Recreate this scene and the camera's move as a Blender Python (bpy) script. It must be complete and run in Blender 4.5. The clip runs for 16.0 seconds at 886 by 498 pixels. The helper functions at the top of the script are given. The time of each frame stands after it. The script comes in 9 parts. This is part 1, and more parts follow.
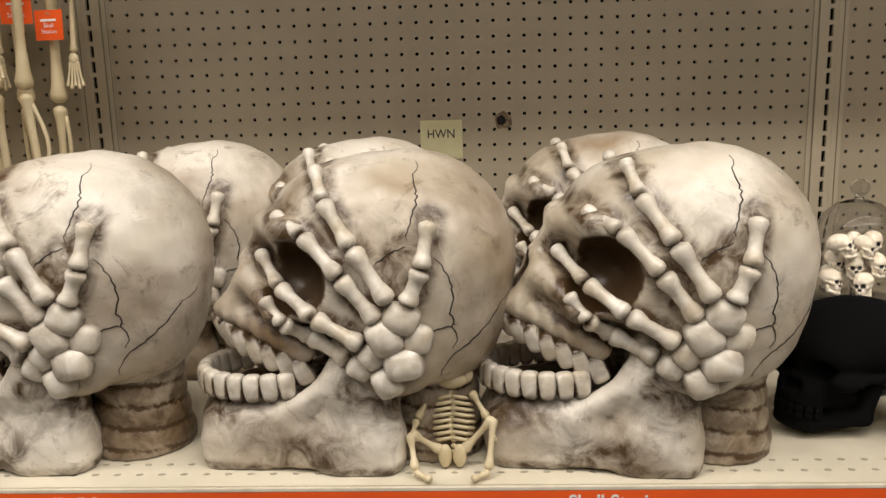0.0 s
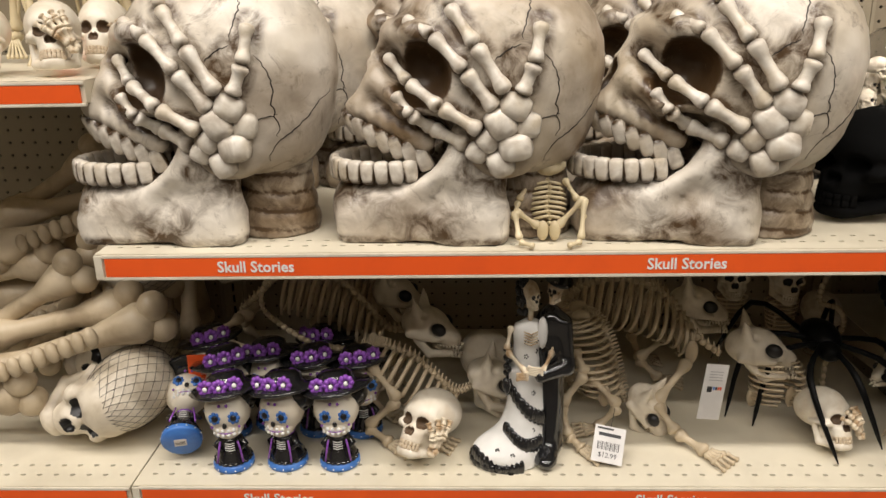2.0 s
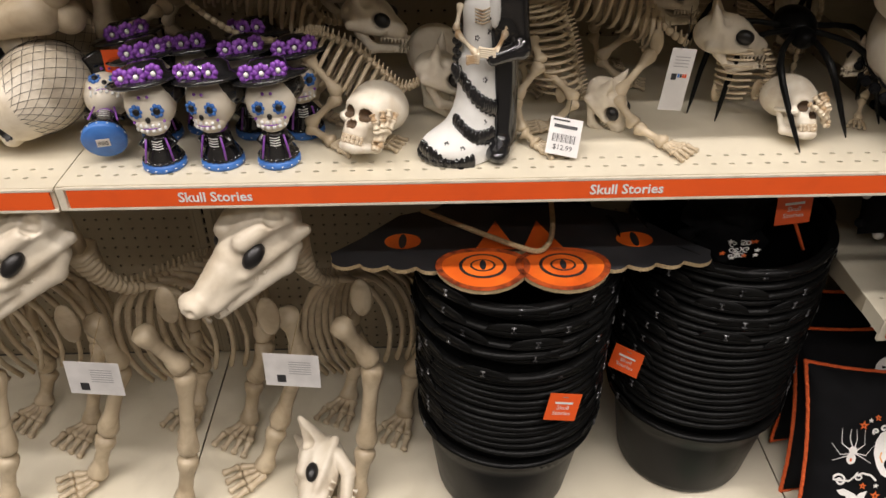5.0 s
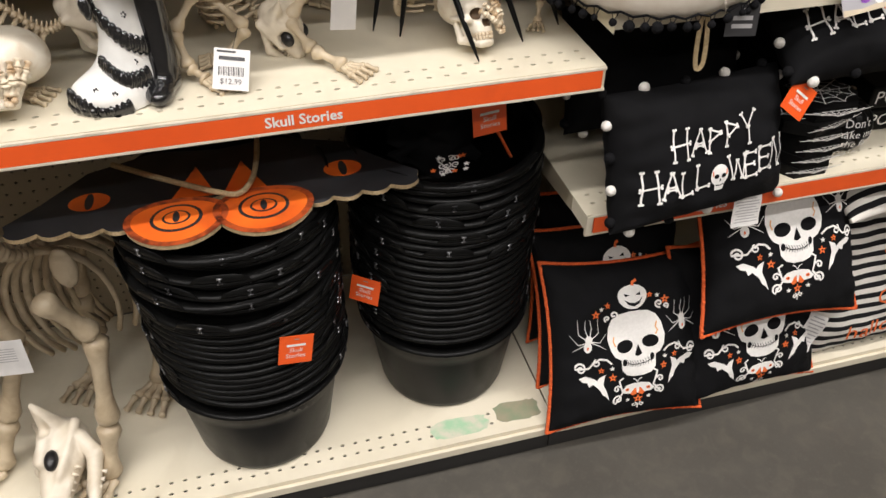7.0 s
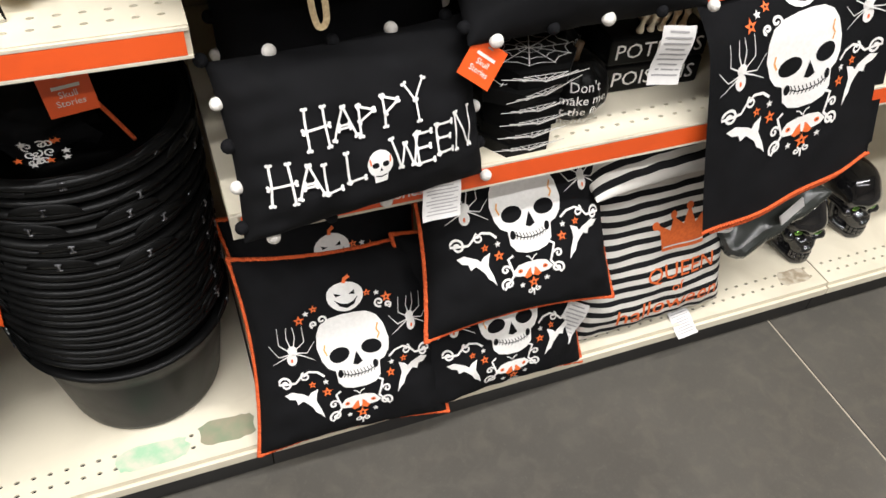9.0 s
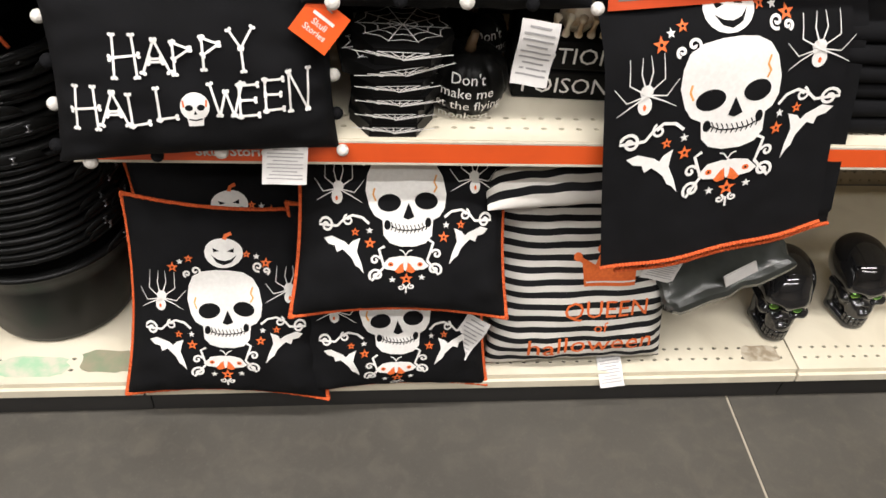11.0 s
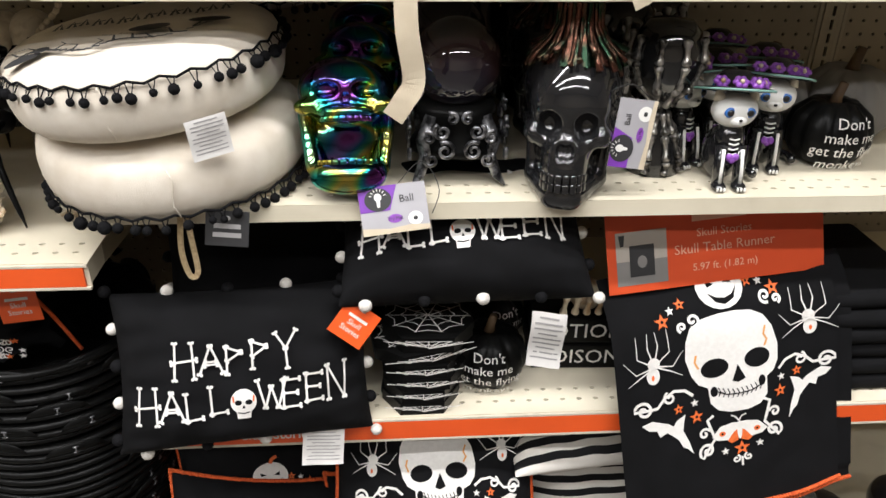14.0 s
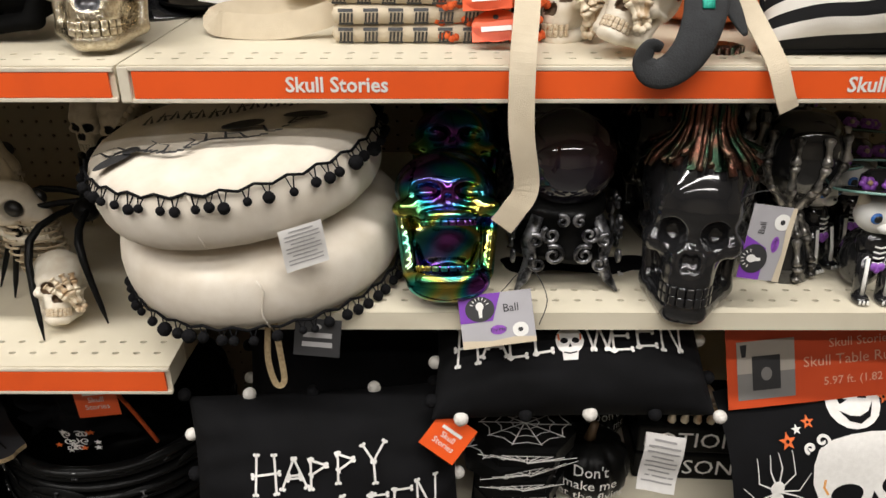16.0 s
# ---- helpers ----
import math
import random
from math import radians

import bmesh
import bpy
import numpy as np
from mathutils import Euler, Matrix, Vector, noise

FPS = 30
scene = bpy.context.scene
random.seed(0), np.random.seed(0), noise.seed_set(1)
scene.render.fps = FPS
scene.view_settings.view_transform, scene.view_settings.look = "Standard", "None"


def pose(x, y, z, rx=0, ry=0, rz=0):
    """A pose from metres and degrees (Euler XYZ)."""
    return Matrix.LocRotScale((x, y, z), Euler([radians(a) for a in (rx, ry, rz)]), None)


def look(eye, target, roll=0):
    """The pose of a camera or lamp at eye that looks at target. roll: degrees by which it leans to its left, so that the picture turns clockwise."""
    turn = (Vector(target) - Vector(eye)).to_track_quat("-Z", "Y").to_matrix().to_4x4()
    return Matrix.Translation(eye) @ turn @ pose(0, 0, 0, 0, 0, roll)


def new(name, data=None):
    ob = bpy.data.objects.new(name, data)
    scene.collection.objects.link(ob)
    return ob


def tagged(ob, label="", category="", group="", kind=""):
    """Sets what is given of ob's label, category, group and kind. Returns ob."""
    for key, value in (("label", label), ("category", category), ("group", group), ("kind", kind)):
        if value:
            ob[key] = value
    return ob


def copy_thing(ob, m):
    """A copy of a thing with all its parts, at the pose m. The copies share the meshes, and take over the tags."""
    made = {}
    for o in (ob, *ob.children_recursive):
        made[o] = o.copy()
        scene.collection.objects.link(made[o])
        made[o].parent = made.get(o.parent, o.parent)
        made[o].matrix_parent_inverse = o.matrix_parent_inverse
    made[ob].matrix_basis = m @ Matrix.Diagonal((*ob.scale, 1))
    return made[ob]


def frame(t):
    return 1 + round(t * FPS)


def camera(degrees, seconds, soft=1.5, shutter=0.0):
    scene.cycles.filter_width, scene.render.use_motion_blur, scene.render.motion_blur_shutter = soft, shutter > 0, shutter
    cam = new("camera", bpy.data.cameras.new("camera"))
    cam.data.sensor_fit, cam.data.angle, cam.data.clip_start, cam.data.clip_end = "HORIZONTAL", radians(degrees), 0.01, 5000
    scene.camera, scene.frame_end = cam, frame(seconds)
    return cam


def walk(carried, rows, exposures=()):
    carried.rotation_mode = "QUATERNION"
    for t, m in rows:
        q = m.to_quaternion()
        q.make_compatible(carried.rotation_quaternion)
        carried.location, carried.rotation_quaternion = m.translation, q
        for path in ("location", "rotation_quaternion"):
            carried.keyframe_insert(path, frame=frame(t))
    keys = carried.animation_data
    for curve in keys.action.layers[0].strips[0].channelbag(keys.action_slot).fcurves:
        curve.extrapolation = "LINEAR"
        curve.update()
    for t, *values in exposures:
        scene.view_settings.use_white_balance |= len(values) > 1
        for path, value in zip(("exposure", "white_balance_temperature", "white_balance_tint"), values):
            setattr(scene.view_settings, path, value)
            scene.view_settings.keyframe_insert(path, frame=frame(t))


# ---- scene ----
cam = camera(58.6, 16.0)
PATH = [
    (0, (0.636, -1.347, 1.67), (0.556, 0.616, 1.298), -1.5),
    (0.5, (0.609, -1.441, 1.661), (0.456, 0.509, 1.245), -0.8),
    (1, (0.535, -1.533, 1.652), (0.435, 0.421, 1.235), -1.0),
    (1.5, (0.507, -1.548, 1.633), (0.432, 0.404, 1.204), -1.3),
    (2, (0.505, -1.54, 1.588), (0.43, 0.359, 0.964), -1.2),
    (2.5, (0.512, -1.526, 1.544), (0.482, 0.322, 0.78), -0.8),
    (3, (0.516, -1.517, 1.521), (0.518, 0.315, 0.718), -0.2),
    (3.5, (0.522, -1.516, 1.518), (0.529, 0.309, 0.699), -0.3),
    (4, (0.522, -1.508, 1.497), (0.53, 0.299, 0.641), -0.6),
    (4.2, (0.519, -1.509, 1.479), (0.521, 0.264, 0.555), -0.7),
    (6.3, (0.605, -1.507, 1.421), (0.783, 0.042, 0.169), -0.9),
    (6.5, (0.638, -1.5, 1.417), (0.873, 0.032, 0.153), -0.6),
    (7, (0.722, -1.487, 1.417), (1.133, -0.004, 0.139), 0.3),
    (7.5, (0.808, -1.485, 1.411), (1.339, -0.037, 0.139), 0.6),
    (8, (0.919, -1.471, 1.377), (1.482, -0.05, 0.088), 1.2),
    (8.5, (1.031, -1.415, 1.34), (1.588, -0.076, -0.037), 2.0),
    (9, (1.184, -1.341, 1.326), (1.748, -0.035, -0.08), 4.0),
    (9.5, (1.317, -1.312, 1.312), (1.81, -0.034, -0.145), 4.1),
    (9.7, (1.383, -1.33, 1.292), (1.754, 0.0, -0.155), 2.0),
    (11.8, (1.603, -1.445, 1.273), (1.793, 0.049, -0.044), 5.1),
    (12, (1.601, -1.448, 1.297), (1.774, 0.091, 0.031), 4.0),
    (12.5, (1.597, -1.454, 1.326), (1.75, 0.18, 0.183), 1.9),
    (13, (1.597, -1.456, 1.337), (1.769, 0.227, 0.27), 1.7),
    (13.5, (1.596, -1.462, 1.358), (1.765, 0.257, 0.35), 1.5),
    (14, (1.598, -1.461, 1.396), (1.734, 0.298, 0.454), 0.9),
    (14.5, (1.592, -1.459, 1.434), (1.676, 0.346, 0.577), 0.4),
    (15, (1.59, -1.448, 1.454), (1.633, 0.381, 0.647), -0.3),
    (15.5, (1.586, -1.428, 1.466), (1.622, 0.396, 0.647), -0.4),
    (16, (1.548, -1.341, 1.445), (1.538, 0.453, 0.562), -0.1),
]
EXPOSURES = [(0, -0.66, 6400, 10), (1.5, -0.52, 6400, 10), (3.5, -0.36, 6350, 14), (6.5, -0.20, 6150, 12), (9, 0.30, 5850, 9), (12, 0.22, 6100, 11), (13.5, 0.22, 5850, 9), (14.5, 0.08, 5850, 10), (15, -0.20, 6100, 12), (16, -0.28, 6100, 9)]
walk(cam, [(t, look(eye, target, roll)) for t, eye, target, roll in PATH], EXPOSURES)

from mathutils.geometry import tessellate_polygon

# ---- light ----
world = bpy.data.worlds.new("store_air")
scene.world = world
world.use_nodes = True
world.node_tree.nodes["Background"].inputs[0].default_value = (1.0, 0.95, 0.88, 1)
world.node_tree.nodes["Background"].inputs[1].default_value = 0.03
CEIL = 5.0


def strip_light(x, y, length, width, watts):
    lamp = bpy.data.lights.new("strip_lamp", "AREA")
    lamp.shape, lamp.size, lamp.size_y, lamp.energy = "RECTANGLE", length, width, watts
    lamp.color = (1.0, 0.92, 0.83)
    ob = new("strip_lamp", lamp)
    ob.location = (x, y, CEIL - 0.09)
    return ob


LAMPS = [(0.6, -1.85, 8.0, 0.2, 300), (0.6, -3.4, 8.0, 0.2, 190), (0.6, -5.2, 8.0, 0.2, 130)]
for row in LAMPS:
    strip_light(*row)


# ---- materials ----
def mat(name, c1, c2=None, rough=0.5, scale=12.0, lo=0.35, hi=0.65, bump=0.0, bscale=120.0, metal=0.0, coat=0.0, dirt=None, dscale=5.0, damt=0.5, sheen=0.0, emit=None, rvar=0.1, spec=0.5, wash_shade=None, speck=None):
    m = bpy.data.materials.new(name)
    m.use_nodes = True
    nt = m.node_tree
    b = nt.nodes["Principled BSDF"]
    c2 = c2 or tuple(v * 0.86 for v in c1)
    tc = nt.nodes.new("ShaderNodeTexCoord")
    info = nt.nodes.new("ShaderNodeObjectInfo")
    add = nt.nodes.new("ShaderNodeVectorMath")
    add.operation = "MULTIPLY_ADD"
    nt.links.new(info.outputs["Random"], add.inputs[0])
    add.inputs[1].default_value = (7.3, 3.1, 5.7)
    nt.links.new(tc.outputs["Object"], add.inputs[2])
    n1 = nt.nodes.new("ShaderNodeTexNoise")
    n1.inputs["Scale"].default_value, n1.inputs["Detail"].default_value = scale, 6
    nt.links.new(add.outputs[0], n1.inputs["Vector"])
    r1 = nt.nodes.new("ShaderNodeValToRGB")
    r1.color_ramp.elements[0].position, r1.color_ramp.elements[1].position = lo, hi
    r1.color_ramp.elements[0].color, r1.color_ramp.elements[1].color = (*c2, 1), (*c1, 1)
    nt.links.new(n1.outputs["Fac"], r1.inputs[0])
    col = r1.outputs[0]
    if dirt:
        n2 = nt.nodes.new("ShaderNodeTexNoise")
        n2.inputs["Scale"].default_value, n2.inputs["Detail"].default_value, n2.inputs["Distortion"].default_value = dscale, 8, 0.6
        nt.links.new(add.outputs[0], n2.inputs["Vector"])
        r2 = nt.nodes.new("ShaderNodeValToRGB")
        r2.color_ramp.elements[0].position, r2.color_ramp.elements[1].position = 0.46, 0.70
        r2.color_ramp.elements[0].color, r2.color_ramp.elements[1].color = (0, 0, 0, 1), (damt, damt, damt, 1)
        nt.links.new(n2.outputs["Fac"], r2.inputs[0])
        mx = nt.nodes.new("ShaderNodeMix")
        mx.data_type = "RGBA"
        nt.links.new(r2.outputs[0], mx.inputs[0])
        nt.links.new(col, mx.inputs[6])
        mx.inputs[7].default_value = (*dirt, 1)
        col = mx.outputs[2]
    if speck:
        # fine dark flecks and scratches: (colour, scale, amount)
        n4 = nt.nodes.new("ShaderNodeTexNoise")
        n4.inputs["Scale"].default_value, n4.inputs["Detail"].default_value, n4.inputs["Roughness"].default_value, n4.inputs["Distortion"].default_value = speck[1], 10, 0.75, 1.2
        nt.links.new(add.outputs[0], n4.inputs["Vector"])
        r4 = nt.nodes.new("ShaderNodeValToRGB")
        r4.color_ramp.elements[0].position, r4.color_ramp.elements[1].position = 0.55, 0.74
        r4.color_ramp.elements[0].color, r4.color_ramp.elements[1].color = (0, 0, 0, 1), (speck[2], speck[2], speck[2], 1)
        nt.links.new(n4.outputs["Fac"], r4.inputs[0])
        m4 = nt.nodes.new("ShaderNodeMix")
        m4.data_type = "RGBA"
        nt.links.new(r4.outputs[0], m4.inputs[0])
        nt.links.new(col, m4.inputs[6])
        m4.inputs[7].default_value = (*speck[0], 1)
        col = m4.outputs[2]
    if wash_shade:
        # antique brown paint in the seams plus painted shade in hollows, laid down as an attribute and broken up by the
        # grain
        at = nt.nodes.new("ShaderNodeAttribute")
        at.attribute_name = "wash_shade"
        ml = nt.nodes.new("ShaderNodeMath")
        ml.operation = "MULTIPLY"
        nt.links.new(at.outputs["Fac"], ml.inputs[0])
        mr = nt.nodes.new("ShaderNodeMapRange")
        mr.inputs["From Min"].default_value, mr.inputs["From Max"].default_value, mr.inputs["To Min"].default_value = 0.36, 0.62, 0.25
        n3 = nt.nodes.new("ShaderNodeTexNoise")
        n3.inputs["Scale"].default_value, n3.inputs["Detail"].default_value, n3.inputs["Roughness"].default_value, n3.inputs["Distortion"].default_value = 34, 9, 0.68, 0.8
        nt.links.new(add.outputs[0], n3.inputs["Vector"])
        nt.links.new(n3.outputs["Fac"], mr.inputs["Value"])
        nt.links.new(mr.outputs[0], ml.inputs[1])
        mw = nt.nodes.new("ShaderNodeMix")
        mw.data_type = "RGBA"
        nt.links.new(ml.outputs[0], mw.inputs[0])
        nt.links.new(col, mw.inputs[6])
        mw.inputs[7].default_value = (*wash_shade, 1)
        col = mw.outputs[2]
    nt.links.new(col, b.inputs["Base Color"])
    rr = nt.nodes.new("ShaderNodeMapRange")
    rr.inputs["To Min"].default_value, rr.inputs["To Max"].default_value = max(0.0, rough - rvar), min(1.0, rough + rvar)
    nt.links.new(n1.outputs["Fac"], rr.inputs["Value"])
    nt.links.new(rr.outputs[0], b.inputs["Roughness"])
    b.inputs["Metallic"].default_value = metal
    b.inputs["Coat Weight"].default_value = coat
    b.inputs["Sheen Weight"].default_value = sheen
    b.inputs["Specular IOR Level"].default_value = spec
    if emit:
        b.inputs["Emission Color"].default_value = (*emit[:3], 1)
        b.inputs["Emission Strength"].default_value = emit[3]
    if bump:
        n3 = nt.nodes.new("ShaderNodeTexNoise")
        n3.inputs["Scale"].default_value, n3.inputs["Detail"].default_value = bscale, 4
        nt.links.new(add.outputs[0], n3.inputs["Vector"])
        bp = nt.nodes.new("ShaderNodeBump")
        bp.inputs["Strength"].default_value, bp.inputs["Distance"].default_value = bump, 0.002
        nt.links.new(n3.outputs["Fac"], bp.inputs["Height"])
        nt.links.new(bp.outputs[0], b.inputs["Normal"])
    return m


def cloth(name, c1, c2, rough=0.9, weave=900.0, stripes=None):
    """Woven cloth; stripes: (colour, pitch in metres, share, axis)."""
    m = mat(name, c1, c2, rough, 30, 0.3, 0.7, 0.35, weave, spec=0.12)
    if stripes:
        nt = m.node_tree
        b = nt.nodes["Principled BSDF"]
        colour, pitch, share, axis = stripes
        tc = nt.nodes.new("ShaderNodeAttribute")
        tc.attribute_name = "flat"
        sep = nt.nodes.new("ShaderNodeSeparateXYZ")
        nt.links.new(tc.outputs["Vector"], sep.inputs[0])
        div = nt.nodes.new("ShaderNodeMath")
        div.operation = "DIVIDE"
        nt.links.new(sep.outputs[axis], div.inputs[0])
        div.inputs[1].default_value = pitch
        fr = nt.nodes.new("ShaderNodeMath")
        fr.operation = "FRACT"
        nt.links.new(div.outputs[0], fr.inputs[0])
        gt = nt.nodes.new("ShaderNodeMath")
        gt.operation = "LESS_THAN"
        nt.links.new(fr.outputs[0], gt.inputs[0])
        gt.inputs[1].default_value = share
        mx = nt.nodes.new("ShaderNodeMix")
        mx.data_type = "RGBA"
        nt.links.new(gt.outputs[0], mx.inputs[0])
        old = b.inputs["Base Color"].links[0].from_socket
        nt.links.new(old, mx.inputs[6])
        mx.inputs[7].default_value = (*colour, 1)
        nt.links.new(mx.outputs[2], b.inputs["Base Color"])
    return m


M = {}
M["shelf"] = mat("cream_enamel", (0.74, 0.68, 0.54), (0.69, 0.63, 0.49), 0.42, 6, bump=0.05, bscale=300, dirt=(0.36, 0.30, 0.21), dscale=9, damt=0.22)
M["peg"] = mat("tan_pegboard", (0.325, 0.275, 0.195), (0.295, 0.248, 0.175), 0.55, 5, bump=0.08, bscale=250, dirt=(0.25, 0.2, 0.14), dscale=14, damt=0.25)
M["upright"] = mat("tan_steel", (0.38, 0.325, 0.235), (0.35, 0.30, 0.215), 0.45, 5, bump=0.04)
# flat near-black that stands for the shade inside punched holes
M["hole_shade"] = mat("hole_shade_black", (0.008, 0.007, 0.006), None, 0.9)
M["orange"] = mat("orange_label_card", (0.86, 0.115, 0.016), (0.80, 0.10, 0.014), 0.38, 4, dirt=(0.45, 0.06, 0.02), dscale=18, damt=0.15)
M["lens"] = mat("clear_strip_white", (0.72, 0.66, 0.54), (0.66, 0.60, 0.48), 0.3, 8, dirt=(0.3, 0.24, 0.16), dscale=30, damt=0.3)
M["white"] = mat("white_print", (0.80, 0.79, 0.76), (0.74, 0.73, 0.70), 0.6, 40, bump=0.1, bscale=600)
M["floor"] = mat("grey_floor_tile", (0.092, 0.085, 0.073), (0.078, 0.072, 0.062), 0.34, 4, bump=0.08, bscale=90, dirt=(0.14, 0.125, 0.10), dscale=26, damt=0.35, speck=((0.17, 0.155, 0.13), 180, 0.5))
M["grout"] = mat("light_grout", (0.42, 0.37, 0.29), None, 0.8)
M["kick"] = mat("black_kick_plate", (0.02, 0.019, 0.018), None, 0.5)
M["ceil"] = mat("ceiling_paint", (0.6, 0.57, 0.52), None, 0.9)
M["wall"] = mat("store_wall_paint", (0.45, 0.40, 0.33), None, 0.9)
M["tube"] = mat("lamp_diffuser", (0.8, 0.8, 0.8), None, 0.6, emit=(1.0, 0.92, 0.8, 6.0))
M["bone"] = mat("aged_bone_resin", (0.85, 0.79, 0.69), (0.58, 0.50, 0.38), 0.36, 6, 0.34, 0.56, 0.16, 140, dirt=(0.30, 0.21, 0.12), dscale=5, damt=1.0, coat=0.06, wash_shade=(0.075, 0.042, 0.018), speck=((0.12, 0.075, 0.036), 22, 0.9))
M["tooth"] = mat("bone_tooth", (0.85, 0.80, 0.71), (0.60, 0.52, 0.40), 0.30, 30, 0.34, 0.58, 0.1, 90, dirt=(0.22, 0.15, 0.08), dscale=30, damt=0.6, coat=0.12, wash_shade=(0.065, 0.038, 0.017))
M["wash_shade"] = mat("dark_brown_wash", (0.045, 0.030, 0.018), (0.09, 0.06, 0.035), 0.55, 20, bump=0.3)
M["crack"] = mat("crack_paint", (0.025, 0.018, 0.012), None, 0.7)
M["plastic"] = mat("ivory_skeleton_plastic", (0.60, 0.50, 0.35), (0.48, 0.385, 0.255), 0.42, 14, 0.3, 0.65, 0.15, 150, dirt=(0.23, 0.16, 0.09), dscale=22, damt=0.5)
M["ivory"] = mat("pale_cream_plastic", (0.70, 0.60, 0.40), (0.58, 0.48, 0.29), 0.4, 20, bump=0.15)
M["pale"] = mat("white_skull_plastic", (0.80, 0.745, 0.63), (0.72, 0.65, 0.53), 0.34, 1.5, bump=0.1, bscale=20, dirt=(0.42, 0.28, 0.14), dscale=2.2, damt=0.30)
M["headplastic"] = mat("ivory_head_plastic", (0.75, 0.68, 0.56), (0.62, 0.54, 0.41), 0.42, 2.2, 0.3, 0.65, 0.15, 30, dirt=(0.26, 0.18, 0.10), dscale=3.2, damt=0.35)
M["palebone"] = mat("white_bone_brown_wash", (0.70, 0.61, 0.46), (0.42, 0.28, 0.15), 0.4, 45, 0.38, 0.56, 0.2, 120)
M["socket"] = mat("brown_socket", (0.07, 0.04, 0.02), (0.13, 0.08, 0.04), 0.6, 40)
M["black"] = mat("black_socket", (0.012, 0.011, 0.011), None, 0.35)
M["blackplastic"] = mat("matte_black_plastic", (0.0060, 0.0060, 0.0058), (0.0040, 0.0040, 0.0040), 0.34, 30, bump=0.06, bscale=400, spec=0.11)
M["velvet"] = mat("black_flock", (0.006, 0.006, 0.006), (0.004, 0.004, 0.004), 0.95, 60, bump=0.3, bscale=800, spec=0.05)
M["blackgloss"] = mat("black_glazed_ceramic", (0.012, 0.012, 0.013), None, 0.08, 20, coat=0.6, rvar=0.03)
M["blackcloth"] = cloth("black_cotton", (0.0075, 0.0075, 0.0085), (0.005, 0.005, 0.0055))
M["orangetrim"] = mat("orange_pompom_yarn", (0.75, 0.13, 0.025), (0.55, 0.08, 0.015), 0.9, 200, bump=0.5, bscale=500)
M["orangeprint"] = mat("orange_embroidery", (0.80, 0.17, 0.03), (0.68, 0.12, 0.02), 0.7, 200, bump=0.3, bscale=700)
M["thread"] = mat("white_embroidery", (0.80, 0.78, 0.75), (0.74, 0.72, 0.69), 0.7, 160, bump=0.2, bscale=700)
M["pom"] = mat("white_pompom", (0.78, 0.75, 0.70), (0.62, 0.59, 0.54), 0.95, 120, bump=0.8, bscale=300)
M["pomblack"] = mat("black_pompom", (0.008, 0.008, 0.009), None, 0.95, 120, bump=0.8, bscale=300, spec=0.1)
M["linen"] = cloth("natural_linen", (0.76, 0.70, 0.61), (0.66, 0.59, 0.49))
M["canvas"] = cloth("cream_canvas", (0.62, 0.54, 0.41), (0.54, 0.46, 0.34))
M["paper"] = mat("white_tag_paper", (0.72, 0.70, 0.68), None, 0.5, 30)
M["ink"] = mat("dark_print", (0.03, 0.03, 0.032), None, 0.5)
M["greyink"] = mat("grey_print", (0.35, 0.34, 0.34), None, 0.6)
M["purple"] = mat("purple_print", (0.20, 0.05, 0.42), None, 0.4)
M["lilac"] = mat("purple_resin", (0.30, 0.10, 0.50), (0.20, 0.05, 0.36), 0.35, 150)
M["blue"] = mat("blue_resin", (0.06, 0.20, 0.58), (0.04, 0.14, 0.45), 0.4, 60)
M["rope"] = mat("jute_cord", (0.50, 0.38, 0.22), (0.34, 0.25, 0.13), 0.9, 300, bump=0.6, bscale=600)
M["silver"] = mat("antique_silver_foil", (0.70, 0.64, 0.52), (0.45, 0.39, 0.28), 0.22, 25, metal=1.0, bump=0.4, bscale=70)
M["pewter"] = mat("brushed_pewter_paint", (0.34, 0.34, 0.36), (0.03, 0.03, 0.032), 0.32, 90, 0.4, 0.6, metal=0.8)
M["pumpkin"] = mat("orange_foam_pumpkin", (0.72, 0.19, 0.03), (0.60, 0.13, 0.02), 0.5, 15)
M["felt"] = mat("dark_grey_felt", (0.035, 0.037, 0.04), (0.025, 0.026, 0.028), 0.95, 80, bump=0.5, bscale=500)
M["grey"] = mat("grey_matte_paint", (0.22, 0.21, 0.20), None, 0.7)
M["teal"] = mat("teal_glitter", (0.02, 0.35, 0.25), (0.01, 0.18, 0.13), 0.3, 900, metal=0.4)
M["red"] = mat("red_orange_tag", (0.78, 0.10, 0.02), None, 0.45)
M["net"] = mat("black_net_cord", (0.02, 0.02, 0.02), None, 0.7)
M["stripe"] = cloth("black_white_striped_cotton", (0.74, 0.71, 0.66), (0.66, 0.63, 0.58), stripes=((0.014, 0.014, 0.015), 0.0238, 0.5, 1))
M["stripe2"] = cloth("bold_striped_cotton", (0.76, 0.73, 0.68), (0.68, 0.65, 0.60), stripes=((0.014, 0.014, 0.015), 0.0245, 0.5, 1))
M["hatstripe"] = cloth("orange_black_felt", (0.75, 0.18, 0.03), (0.65, 0.14, 0.02), stripes=((0.02, 0.018, 0.016), 0.014, 0.45, 1))

